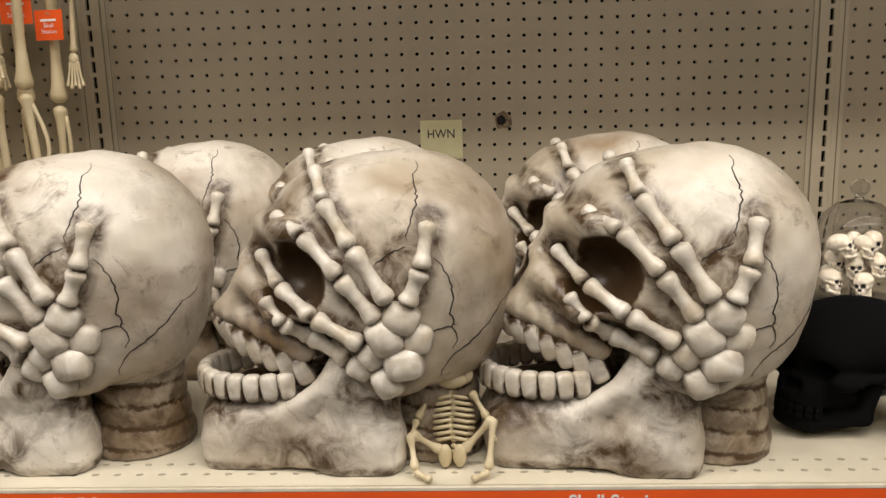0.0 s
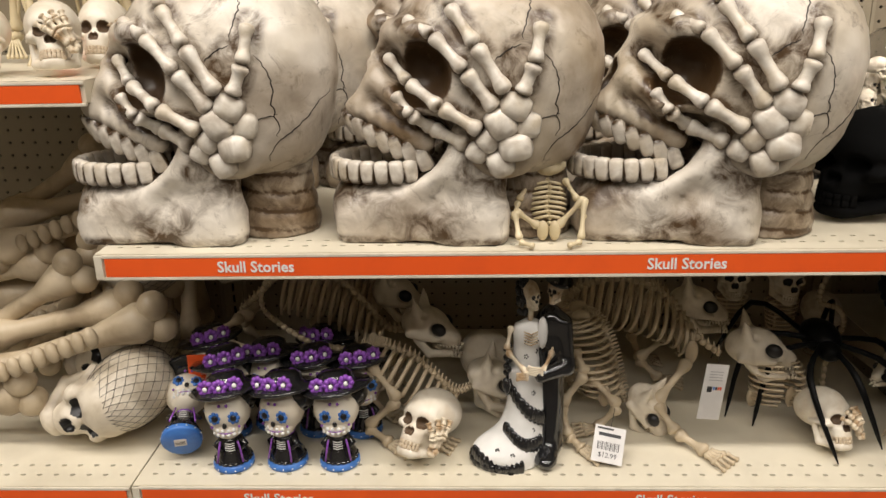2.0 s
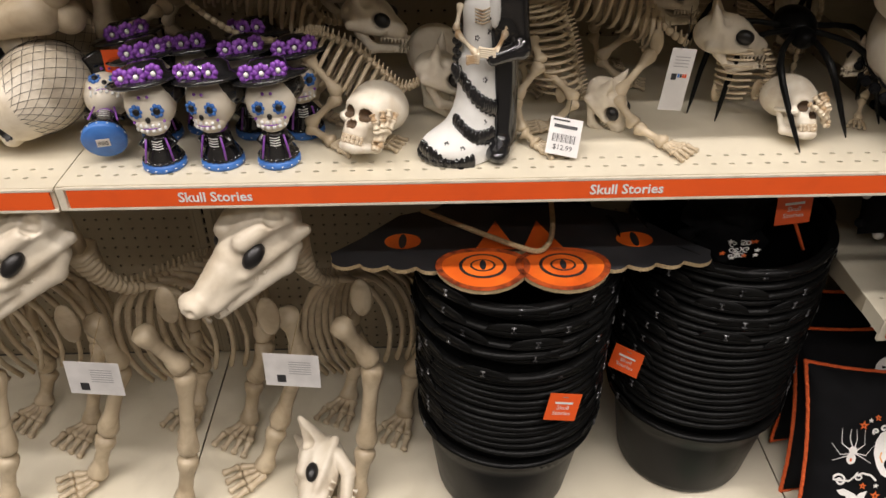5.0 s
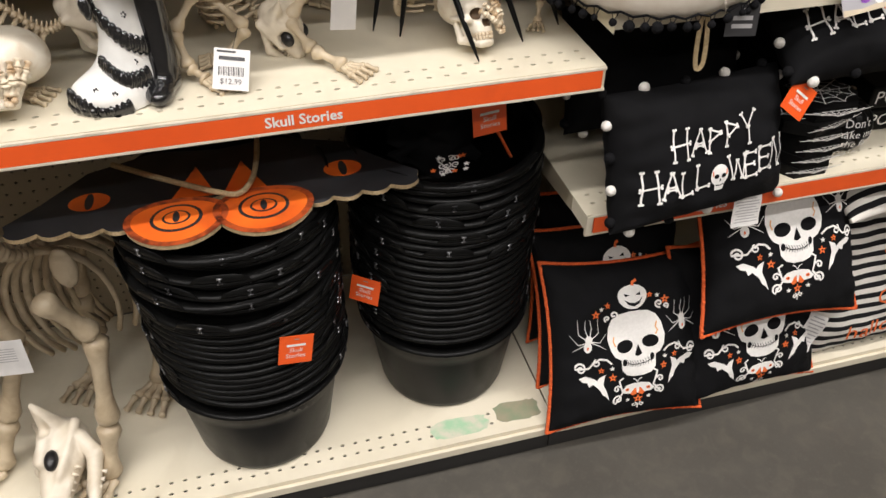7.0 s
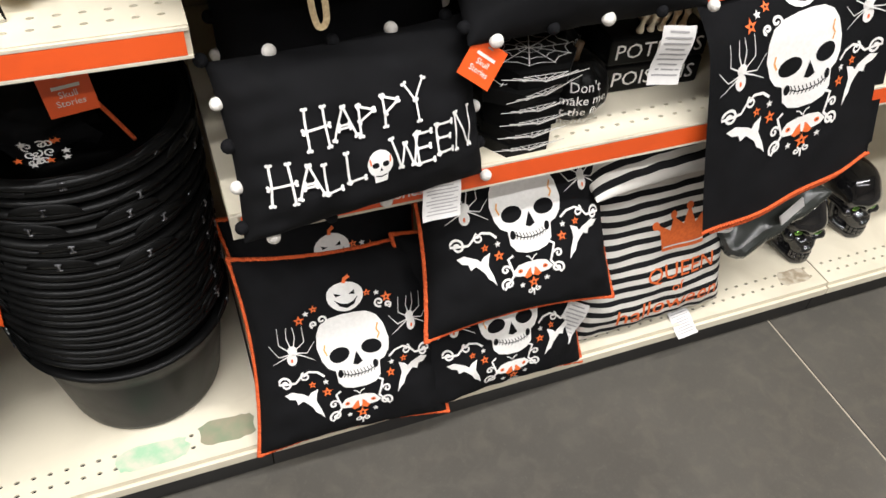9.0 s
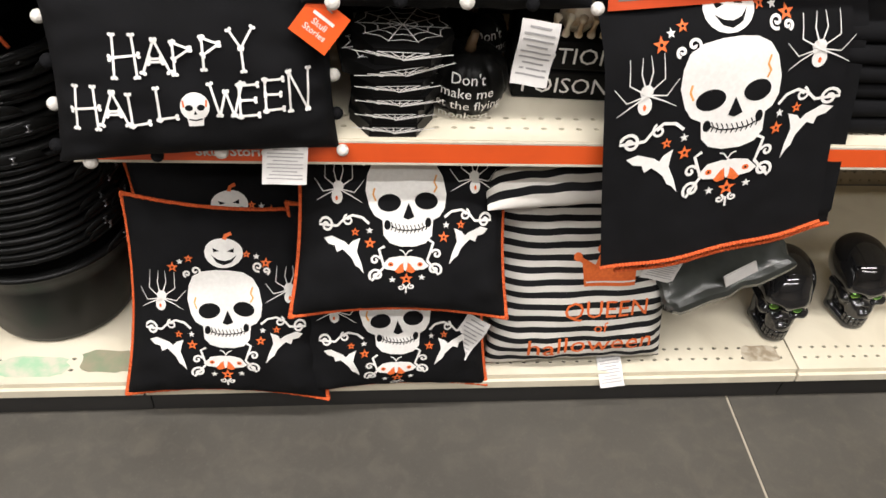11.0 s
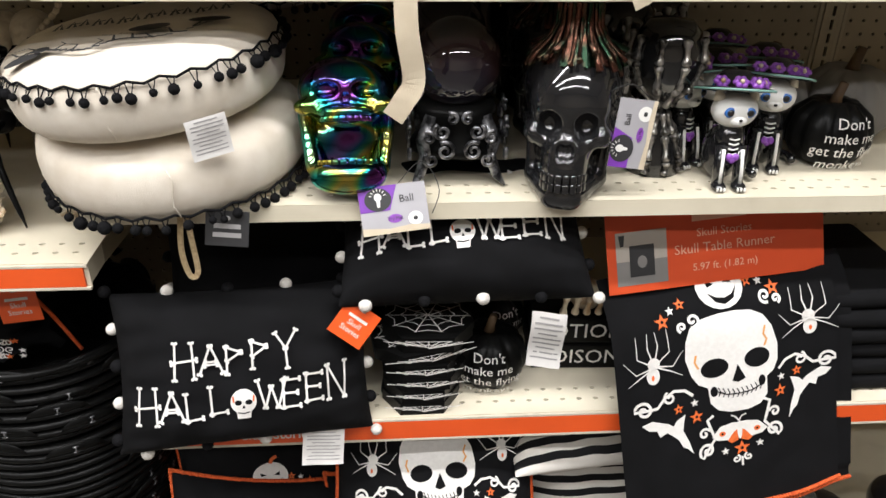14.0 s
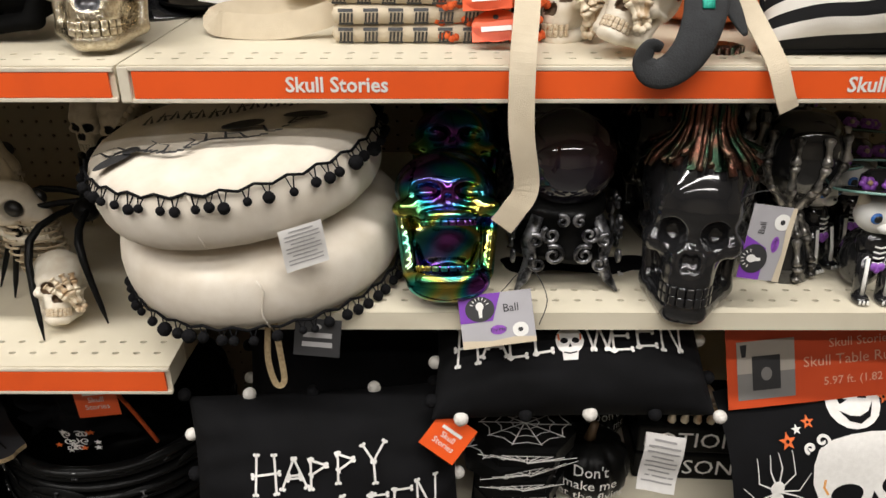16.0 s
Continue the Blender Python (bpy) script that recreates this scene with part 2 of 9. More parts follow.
irid = mat("iridescent_glaze", (0.30, 0.30, 0.32), None, 0.10, 10, metal=1.0, rvar=0.02)
nt = irid.node_tree
n_tc = nt.nodes.new("ShaderNodeTexCoord")
n_no = nt.nodes.new("ShaderNodeTexNoise")
n_no.inputs["Scale"].default_value, n_no.inputs["Detail"].default_value, n_no.inputs["Distortion"].default_value = 0.95, 0, 0.9
nt.links.new(n_tc.outputs["Object"], n_no.inputs["Vector"])
n_hs = nt.nodes.new("ShaderNodeValToRGB")
els = n_hs.color_ramp.elements
els[0].position, els[0].color = 0.30, (0.20, 0.05, 0.30, 1)
els[1].position, els[1].color = 0.72, (0.22, 0.06, 0.30, 1)
for p, c in ((0.38, (0.03, 0.12, 0.30, 1)), (0.44, (0.02, 0.26, 0.24, 1)), (0.49, (0.12, 0.32, 0.08, 1)), (0.54, (0.44, 0.34, 0.06, 1)), (0.59, (0.06, 0.30, 0.20, 1)), (0.65, (0.03, 0.14, 0.32, 1))):
    e = els.new(p)
    e.color = c
nt.links.new(n_no.outputs["Fac"], n_hs.inputs[0])
nt.links.new(n_hs.outputs[0], nt.nodes["Principled BSDF"].inputs["Base Color"])
M["irid"] = irid

glass = bpy.data.materials.new("clear_glass")
glass.use_nodes = True
gb = glass.node_tree.nodes["Principled BSDF"]
gb.inputs["Transmission Weight"].default_value = 1.0
gb.inputs["Roughness"].default_value = 0.02
gb.inputs["IOR"].default_value = 1.3
M["glass"] = glass


# ---- mesh helpers ----
def thing(name, label, category, group="", kind="", at=None):
    ob = new(name)
    ob.empty_display_size = 0.02
    if at is not None:
        ob.matrix_basis = at
    return tagged(ob, label, category, group, kind)


def mesh_of(name, verts, faces, mats, slots=None, smooth=True):
    me = bpy.data.meshes.new(name)
    me.from_pydata([tuple(v) for v in verts], [], [tuple(int(i) for i in f) for f in faces])
    for m in mats:
        me.materials.append(m)
    if slots is not None:
        me.polygons.foreach_set("material_index", np.asarray(slots, dtype=np.int32))
    if smooth:
        me.polygons.foreach_set("use_smooth", np.ones(len(me.polygons), dtype=bool))
    me.update()
    return me


def add_part(name, me, parent, label="", at=None):
    ob = new(name, me)
    ob.parent = parent
    if at is not None:
        ob.matrix_basis = at
    return tagged(ob, label) if label else ob


class Geo:
    """Gathers vertices, faces and material slots of one mesh."""

    def __init__(self):
        self.v, self.f, self.s = [], [], []

    def put(self, verts, faces, slot=0):
        o = len(self.v)
        self.v.extend(tuple(p) for p in verts)
        self.f.extend(tuple(i + o for i in f) for f in faces)
        self.s.extend([slot] * len(faces))
        return self

    def mesh(self, name, *mats, smooth=True):
        return mesh_of(name, self.v, self.f, mats, self.s, smooth)

    def box(self, lo, hi, slot=0, bevel=0.0, m=None):
        (x0, y0, z0), (x1, y1, z1) = lo, hi
        if not bevel:
            vs = [(x, y, z) for z in (z0, z1) for y in (y0, y1) for x in (x0, x1)]
            fs = [(0, 2, 3, 1), (4, 5, 7, 6), (0, 1, 5, 4), (2, 6, 7, 3), (0, 4, 6, 2), (1, 3, 7, 5)]
        else:
            bm = bmesh.new()
            bmesh.ops.create_cube(bm, size=1.0)
            for v in bm.verts:
                v.co = Vector(((x0 + x1) / 2 + v.co.x * (x1 - x0), (y0 + y1) / 2 + v.co.y * (y1 - y0), (z0 + z1) / 2 + v.co.z * (z1 - z0)))
            bmesh.ops.bevel(bm, geom=bm.edges[:], offset=bevel, segments=2, profile=0.5, affect="EDGES")
            bm.verts.index_update()
            vs, fs = [v.co.copy() for v in bm.verts], [[v.index for v in f.verts] for f in bm.faces]
            bm.free()
        if m is not None:
            vs = [m @ Vector(v) for v in vs]
        return self.put(vs, fs, slot)

    def tube(self, pts, radii, seg=8, slot=0, cap=True, flat=1.0):
        pts = [Vector(p) for p in pts]
        n = len(pts)
        if not hasattr(radii, "__len__"):
            radii = [radii] * n
        vs, fs = [], []
        t0 = (pts[1] - pts[0]).normalized()
        ref = Vector((0, 0, 1)) if abs(t0.z) < 0.9 else Vector((1, 0, 0))
        side = t0.cross(ref).normalized()
        for i, p in enumerate(pts):
            t = (pts[min(i + 1, n - 1)] - pts[max(i - 1, 0)]).normalized()
            side = (side - t * side.dot(t)).normalized()
            up = t.cross(side)
            for k in range(seg):
                a = 2 * math.pi * k / seg
                vs.append(p + (side * math.cos(a) + up * math.sin(a) * flat) * radii[i])
        for i in range(n - 1):
            for k in range(seg):
                a, b = i * seg + k, i * seg + (k + 1) % seg
                fs.append((a, b, b + seg, a + seg))
        if cap:
            fs.append(tuple(reversed(range(seg))))
            fs.append(tuple(range((n - 1) * seg, n * seg)))
        return self.put(vs, fs, slot)

    def bone(self, p, q, r, seg=8, slot=0, knob=1.5, waist=0.8):
        """A long bone with knuckled ends."""
        p, q = Vector(p), Vector(q)
        d = q - p
        ln = d.length
        e = min(0.22, 1.6 * r * knob / max(ln, 1e-6))
        prof = [(0, 0.35 * knob), (e * 0.25, 0.9 * knob), (e * 0.6, knob), (e * 1.2, 0.5 * (knob + waist)), (0.33, waist * 1.02), (0.5, waist), (0.67, waist * 1.02), (1 - e * 1.2, 0.5 * (knob + waist)), (1 - e * 0.6, knob), (1 - e * 0.25, 0.9 * knob), (1, 0.35 * knob)]
        return self.tube([p + d * s for s, _ in prof], [r * w for _, w in prof], seg, slot)

    def ball(self, c, r, seg=10, rings=7, slot=0, m=None):
        if not hasattr(r, "__len__"):
            r = (r, r, r)
        c = Vector(c)
        vs, fs = [], []
        for i in range(1, rings):
            th = math.pi * i / rings
            for k in range(seg):
                a = 2 * math.pi * k / seg
                p = Vector((r[0] * math.sin(th) * math.cos(a), r[1] * math.sin(th) * math.sin(a), r[2] * math.cos(th)))
                vs.append(c + (m @ p if m is not None else p))
        for sgn in (1, -1):
            p = Vector((0, 0, r[2] * sgn))
            vs.append(c + (m @ p if m is not None else p))
        top, bot = len(vs) - 2, len(vs) - 1
        for i in range(rings - 2):
            for k in range(seg):
                a, b = i * seg + k, i * seg + (k + 1) % seg
                fs.append((a, a + seg, b + seg, b))
        for k in range(seg):
            fs.append((top, k, (k + 1) % seg))
            o = (rings - 2) * seg
            fs.append((bot, o + (k + 1) % seg, o + k))
        return self.put(vs, fs, slot)

    def lathe(self, prof, seg=32, slot=0, c=(0, 0, 0), wob=None, sx=1.0, sy=1.0):
        vs, fs = [], []
        for r, z in prof:
            for k in range(seg):
                a = 2 * math.pi * k / seg
                w = wob(a, z) if wob else 1.0
                vs.append((c[0] + r * w * math.cos(a) * sx, c[1] + r * w * math.sin(a) * sy, c[2] + z))
        for i in range(len(prof) - 1):
            for k in range(seg):
                a, b = i * seg + k, i * seg + (k + 1) % seg
                fs.append((a, b, b + seg, a + seg))
        return self.put(vs, fs, slot)


def smin(a, b, k):
    h = np.clip(0.5 + 0.5 * (b - a) / k, 0, 1)
    return b * (1 - h) + a * h - k * h * (1 - h)


def smax(a, b, k):
    return -smin(-a, -b, k)


def ell(x, y, z, c, r, rot=None):
    """Rough signed distance to an ellipsoid; rot: turn about the y axis in degrees."""
    px, py, pz = x - c[0], y - c[1], z - c[2]
    if rot:
        a = radians(rot)
        px, pz = px * math.cos(a) - pz * math.sin(a), px * math.sin(a) + pz * math.cos(a)
    k0 = np.sqrt((px / r[0]) ** 2 + (py / r[1]) ** 2 + (pz / r[2]) ** 2)
    k1 = np.sqrt((px / r[0] ** 2) ** 2 + (py / r[1] ** 2) ** 2 + (pz / r[2] ** 2) ** 2) + 1e-9
    return k0 * (k0 - 1) / k1


def cap(x, y, z, p, q, r0, r1=None):
    r1 = r0 if r1 is None else r1
    d = np.array(q, float) - np.array(p, float)
    px, py, pz = x - p[0], y - p[1], z - p[2]
    h = np.clip((px * d[0] + py * d[1] + pz * d[2]) / d.dot(d), 0, 1)
    return np.sqrt((px - d[0] * h) ** 2 + (py - d[1] * h) ** 2 + (pz - d[2] * h) ** 2) - (r0 + (r1 - r0) * h)


def rbox(x, y, z, c, h, r):
    qx, qy, qz = abs(x - c[0]) - h[0] + r, abs(y - c[1]) - h[1] + r, abs(z - c[2]) - h[2] + r
    return np.sqrt(np.maximum(qx, 0) ** 2 + np.maximum(qy, 0) ** 2 + np.maximum(qz, 0) ** 2) + np.minimum(np.maximum(qx, np.maximum(qy, qz)), 0) - r


def surface(f, lo, hi, step):
    """Vertices and faces of the zero surface of f, by surface nets."""
    axes = [np.arange(a, b + step, step) for a, b in zip(lo, hi)]
    x, y, z = np.meshgrid(*axes, indexing="ij")
    v = f(x, y, z)
    n = np.array(v.shape) - 1
    tot, cnt = np.zeros((*n, 3)), np.zeros(n)
    for ax in range(3):
        for da in (0, 1):
            for db in (0, 1):
                o = [0, 0, 0]
                o[(ax + 1) % 3], o[(ax + 2) % 3] = da, db
                e = list(o)
                e[ax] += 1
                a = v[o[0]:o[0] + n[0], o[1]:o[1] + n[1], o[2]:o[2] + n[2]]
                b = v[e[0]:e[0] + n[0], e[1]:e[1] + n[1], e[2]:e[2] + n[2]]
                hit = (a < 0) != (b < 0)
                t = np.where(hit, a / np.where(hit, a - b, 1), 0)
                for k in range(3):
                    tot[..., k] += np.where(hit, o[k] + (t if k == ax else 0), 0)
                cnt += hit
    act = cnt > 0
    idx = -np.ones(n, dtype=int)
    idx[act] = np.arange(act.sum())
    base = np.argwhere(act)
    verts = (base + tot[act] / cnt[act][:, None]) * step + np.array(lo)
    faces = []
    for ax in range(3):
        s = [slice(None)] * 3
        s2 = [slice(None)] * 3
        s[ax], s2[ax] = slice(0, -1), slice(1, None)
        a, b = v[tuple(s)] < 0, v[tuple(s2)] < 0
        e = np.argwhere(a != b)
        u, w = (ax + 1) % 3, (ax + 2) % 3
        e = e[(e[:, u] > 0) & (e[:, w] > 0) & (e[:, u] < n[u]) & (e[:, w] < n[w])]
        flip = a[tuple(e.T)]
        q = []
        for du, dw in ((-1, -1), (0, -1), (0, 0), (-1, 0)):
            c = e.copy()
            c[:, u] += du
            c[:, w] += dw
            q.append(idx[tuple(c.T)])
        q = np.stack(q, 1)
        q[~flip] = q[~flip][:, ::-1]
        faces.append(q)
    return verts, np.concatenate(faces)


def hole_sheet(geo, x0, y0, nx, ny, px, py, hole, depth, place, slot=0, sub=8):
    """A sheet of nx * ny cells, each with one hole through it; hole: (half width, half height, roundness 1 = round). place(u, v, w) gives the point."""
    ring = []
    for k in range(sub):
        a = 2 * math.pi * (k + 0.5) / sub
        c, s = math.cos(a), math.sin(a)
        if hole[2] >= 1:
            ring.append((c * hole[0], s * hole[1]))
        else:
            ring.append((math.copysign(hole[0], c), math.copysign(hole[1] * min(1, abs(s) * 1.1), s)))
    outer = []
    for k in range(sub):
        a = 2 * math.pi * (k + 0.5) / sub
        c, s = math.cos(a), math.sin(a)
        q = max(abs(c), abs(s))
        outer.append((c / q * px / 2, s / q * py / 2))
    if sub == 8:
        outer = [(math.copysign(px / 2, c) if abs(c) > 0.7 else c * px * 0.54, math.copysign(py / 2, s) if abs(s) > 0.7 else s * py * 0.54) for c, s in [(math.cos(2 * math.pi * (k + 0.5) / 8), math.sin(2 * math.pi * (k + 0.5) / 8)) for k in range(8)]]
    vs, fs = [], []
    corner = [(px / 2, py / 2), (-px / 2, py / 2), (-px / 2, -py / 2), (px / 2, -py / 2)]
    for i in range(nx):
        for j in range(ny):
            cx, cy = x0 + (i + 0.5) * px, y0 + (j + 0.5) * py
            o = len(vs)
            vs += [place(cx + a, cy + b, 0) for a, b in ring]
            vs += [place(cx + a, cy + b, -depth) for a, b in ring]
            vs += [place(cx + a, cy + b, 0) for a, b in corner]
            # ring vertices 0..7 counter-clockwise from 22.5 degrees; corners 16..19
            c = o + 16
            fs += [(c, o + 1, o + 0), (c, c + 1, o + 2, o + 1), (c + 1, o + 3, o + 2), (c + 1, c + 2, o + 4, o + 3), (c + 2, o + 5, o + 4), (c + 2, c + 3, o + 6, o + 5), (c + 3, o + 7, o + 6), (c + 3, c, o + 0, o + 7)]
            fs += [(o + k, o + (k + 1) % 8, o + 8 + (k + 1) % 8, o + 8 + k) for k in range(8)]
    geo.put(vs, fs, slot)


# ---- flat prints ----
class Print:
    """Flat coloured shapes in a plane, laid on a surface later: each is (slot, points, triangles)."""

    def __init__(self):
        self.items = []

    def poly(self, pts, slot):
        tris = tessellate_polygon([[Vector((*p, 0)) for p in pts]])
        self.items.append((slot, [tuple(p) for p in pts], [tuple(t) for t in tris]))

    def oval(self, c, rx, ry, slot, n=18, turn=0.0):
        a0 = radians(turn)
        pts = []
        for k in range(n):
            a = 2 * math.pi * k / n
            u, v = rx * math.cos(a), ry * math.sin(a)
            pts.append((c[0] + u * math.cos(a0) - v * math.sin(a0), c[1] + u * math.sin(a0) + v * math.cos(a0)))
        self.items.append((slot, pts, [(0, k, k + 1) for k in range(1, n - 1)]))

    def star(self, c, r, slot, turn=90):
        pts = []
        for k in range(10):
            a = radians(turn + 36 * k)
            q = r if k % 2 == 0 else r * 0.42
            pts.append((c[0] + q * math.cos(a), c[1] + q * math.sin(a)))
        self.poly(pts, slot)

    def stroke(self, pts, w, slot, taper=False):
        n = len(pts)
        left, right = [], []
        for i, p in enumerate(pts):
            a, b = pts[max(i - 1, 0)], pts[min(i + 1, n - 1)]
            d = Vector((b[0] - a[0], b[1] - a[1]))
            if d.length < 1e-9:
                d = Vector((1, 0))
            d.normalize()
            ww = w * 0.5 * (1 - 0.7 * i / (n - 1) if taper else 1)
            left.append((p[0] - d.y * ww, p[1] + d.x * ww))
            right.append((p[0] + d.y * ww, p[1] - d.x * ww))
        tris = []
        for i in range(n - 1):
            tris += [(i, i + 1, n + i), (i + 1, n + i + 1, n + i)]
        self.items.append((slot, left + right, tris))

    def scroll(self, c, r, slot, w, turns=1.4, start=0, way=1, tail=None):
        pts = []
        n = int(14 * turns)
        for k in range(n + 1):
            s = k / n
            a = radians(start) + way * 2 * math.pi * turns * (1 - s)
            q = r * (0.12 + 0.88 * (1 - s))
            pts.append((c[0] + q * math.cos(a), c[1] + q * math.sin(a)))
        self.stroke((tail or []) + pts, w, slot)

    def text(self, body, at, size, slot, turn=0.0, centre=True, sx=1.0, bold=0.0):
        cu = bpy.data.curves.new("writing", "FONT")
        cu.body, cu.size, cu.resolution_u = body, size, 2
        cu.align_x = "CENTER" if centre else "LEFT"
        cu.offset = size * bold
        ob = bpy.data.objects.new("writing", cu)
        me = ob.to_mesh()
        me.calc_loop_triangles()
        a = radians(turn)
        pts = []
        for v in me.vertices:
            u, w = v.co.x * sx, v.co.y
            pts.append((at[0] + u * math.cos(a) - w * math.sin(a), at[1] + u * math.sin(a) + w * math.cos(a)))
        tris = [tuple(t.vertices) for t in me.loop_triangles]
        ob.to_mesh_clear()
        bpy.data.objects.remove(ob)
        bpy.data.curves.remove(cu)
        self.items.append((slot, pts, tris))

    def lay(self, name, mats, place, fine=0.02, lift=0.0006):
        """One mesh, laid on a surface by place(u, v, w); later shapes lie over earlier ones."""
        bm = bmesh.new()
        boxes = []
        for slot, pts, tris in self.items:
            us, ws = [q[0] for q in pts], [q[1] for q in pts]
            b = (min(us), max(us), min(ws), max(ws)) if pts else (0, 0, 0, 0)
            over = [lv for c, lv in boxes if c[0] < b[1] and c[1] > b[0] and c[2] < b[3] and c[3] > b[2]]
            level = min(7, 1 + max(over)) if over else 0
            boxes.append((b, level))
            vs = [bm.verts.new((p[0], p[1], level * 1e-4)) for p in pts]
            for t in tris:
                try:
                    f = bm.faces.new([vs[i] for i in t])
                    f.material_index = slot
                except ValueError:
                    pass
        for _ in range(4):
            long = [e for e in bm.edges if e.calc_length() > fine]
            if not long:
                break
            bmesh.ops.subdivide_edges(bm, edges=long, cuts=1)
        bmesh.ops.triangulate(bm, faces=bm.faces[:])
        for f in bm.faces:
            f.normal_update()
            if f.normal.z < 0:
                f.normal_flip()
        me = bpy.data.meshes.new(name)
        for v in bm.verts:
            k = round(v.co.z / 1e-4)
            v.co = Vector(place(v.co.x, v.co.y, lift + 0.0004 * k))
        bm.to_mesh(me)
        bm.free()
        for m in mats:
            me.materials.append(m)
        me.polygons.foreach_set("use_smooth", np.ones(len(me.polygons), dtype=bool))
        return me

# ---- the setting ----
IN = 0.0254
BAY = 48 * IN
LIP = -0.565          # front of the shelves
DECK, LOW_A, TOP_A, LOW_B, MID_B, TOP_B, SIDE = 0.107, 0.905, 1.263, 0.638, 0.980, 1.264, 1.485


def structure(name, geo, *mats, label="", category="", smooth=False):
    return tagged(new(name, geo.mesh(name, *mats, smooth=smooth)), label, category, kind="structure")


def make_room():
    g = Geo()
    n = 7
    tile = 1.6
    ox = 2.335 - 4 * tile
    g.box((-8, -9, -0.05), (10, 3, -0.003), 1)
    structure("floor", g, M["grout"], M["grout"], label="pale grout bed below the grey floor tiles", category="floor")
    bed = bpy.data.objects["floor"]
    gt = Geo()
    gt.box((0.003, 0.003, -0.004), (tile - 0.003, tile - 0.003, 0.0), 0, 0.0008)
    me = gt.mesh("floor_tile", M["floor"], smooth=False)
    for i in range(-1, 8):
        for j in range(-5, 2):
            ob = new("floor_tile", me)
            ob.parent = bed
            ob.location = (ox + i * tile, -0.52 + j * tile, 0)
    g = Geo()
    g.box((-8, -9, CEIL), (10, 3, CEIL + 0.05))
    structure("ceiling", g, M["ceil"], label="plain off-white painted store ceiling", category="ceiling")
    for nm, lo, hi in (("wall_north", (-8, 3, 0), (10, 3.1, CEIL)), ("wall_south", (-8, -9.1, 0), (10, -9, CEIL)), ("wall_west", (-8.1, -9, 0), (-8, 3, CEIL)), ("wall_east", (10, -9, 0), (10.1, 3, CEIL))):
        structure(nm, Geo().box(lo, hi), M["wall"], label="plain beige painted store wall", category="wall")
    for x, y, ln, w, _ in LAMPS:
        g = Geo().box((x - ln / 2, y - 0.1, CEIL - 0.07), (x + ln / 2, y + 0.1, CEIL - 0.001))
        fix = thing("ceiling_light", "long white strip light fixture on the ceiling", "ceiling light", at=Matrix())
        add_part("housing", g.mesh("housing", M["white"], smooth=False), fix)
        add_part("diffuser", Geo().box((x - ln / 2, y - 0.08, CEIL - 0.085), (x + ln / 2, y + 0.08, CEIL - 0.0705)).mesh("diffuser", M["tube"], smooth=False), fix)


def pegboard(bay, z0, z1):
    """The perforated back panel of one bay, its holes an inch apart."""
    g = Geo()
    x0 = bay * BAY + 1.5 * IN - 0.5 * IN
    ny = int(round((z1 - z0) / IN))
    hole_sheet(g, x0, z0, 46, ny, IN, IN, (0.0031, 0.0031, 1), 0.005, lambda u, v, w: (u, -w, v))
    xa, xb = bay * BAY + 0.012, (bay + 1) * BAY - 0.012
    for a, b in ((xa, x0), (x0 + 46 * IN, xb)):
        g.put([(a, 0, z0), (b, 0, z0), (b, 0, z0 + ny * IN), (a, 0, z0 + ny * IN)], [(0, 1, 2, 3)], 0)
    # near-black sheet behind the board gives its holes their shade as colour
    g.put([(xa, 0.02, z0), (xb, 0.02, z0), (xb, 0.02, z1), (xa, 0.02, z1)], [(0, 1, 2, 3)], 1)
    structure("back_panel", g, M["peg"], M["hole_shade"], label="tan pegboard back panel with rows of round holes", category="back panel")


def upright(x, z1):
    g = Geo()
    n = int(z1 / IN)
    hole_sheet(g, x - 0.011, 0.1, 1, n, 0.022, IN, (0.0032, 0.0092, 0), 0.006, lambda u, v, w: (u, -0.004 - w, v))
    for s in (-1, 1):
        a, b = sorted((x + s * 0.011, x + s * 0.019))
        g.box((a, -0.0045, 0.1), (b, 0.01, 0.1 + n * IN))
        a, b = sorted((x + s * 0.0215, x + s * 0.028))
        g.box((a, -0.0025, 0.1), (b, 0.01, 0.1 + n * IN))
    # near-black strip behind the slots, painted as their inner shade
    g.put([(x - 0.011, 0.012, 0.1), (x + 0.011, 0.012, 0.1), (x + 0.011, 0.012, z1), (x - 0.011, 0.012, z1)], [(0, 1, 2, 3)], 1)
    structure("upright", g, M["upright"], M["hole_shade"], label="slotted tan steel shelf upright", category="shelf upright")


def label_strip(parent, x0, x1, y, z0, z1, words):
    add_part("label_strip", Geo().box((x0 + 0.014, y - 0.0035, z0 + 0.004), (x1 - 0.006, y, z1 - 0.006), 0).mesh("label_strip", M["orange"], smooth=False), parent, "orange paper shelf strip")
    for wx in words:
        p = Print()
        p.text("Skull Stories", (wx, (z0 + z1) / 2 - 0.0075), 0.0215, 0, centre=False, sx=0.96, bold=0.022)
        add_part("lettering", p.lay("lettering", [M["white"]], lambda u, v, w: (u, y - 0.0036 - w, v)), parent, "white printed words")


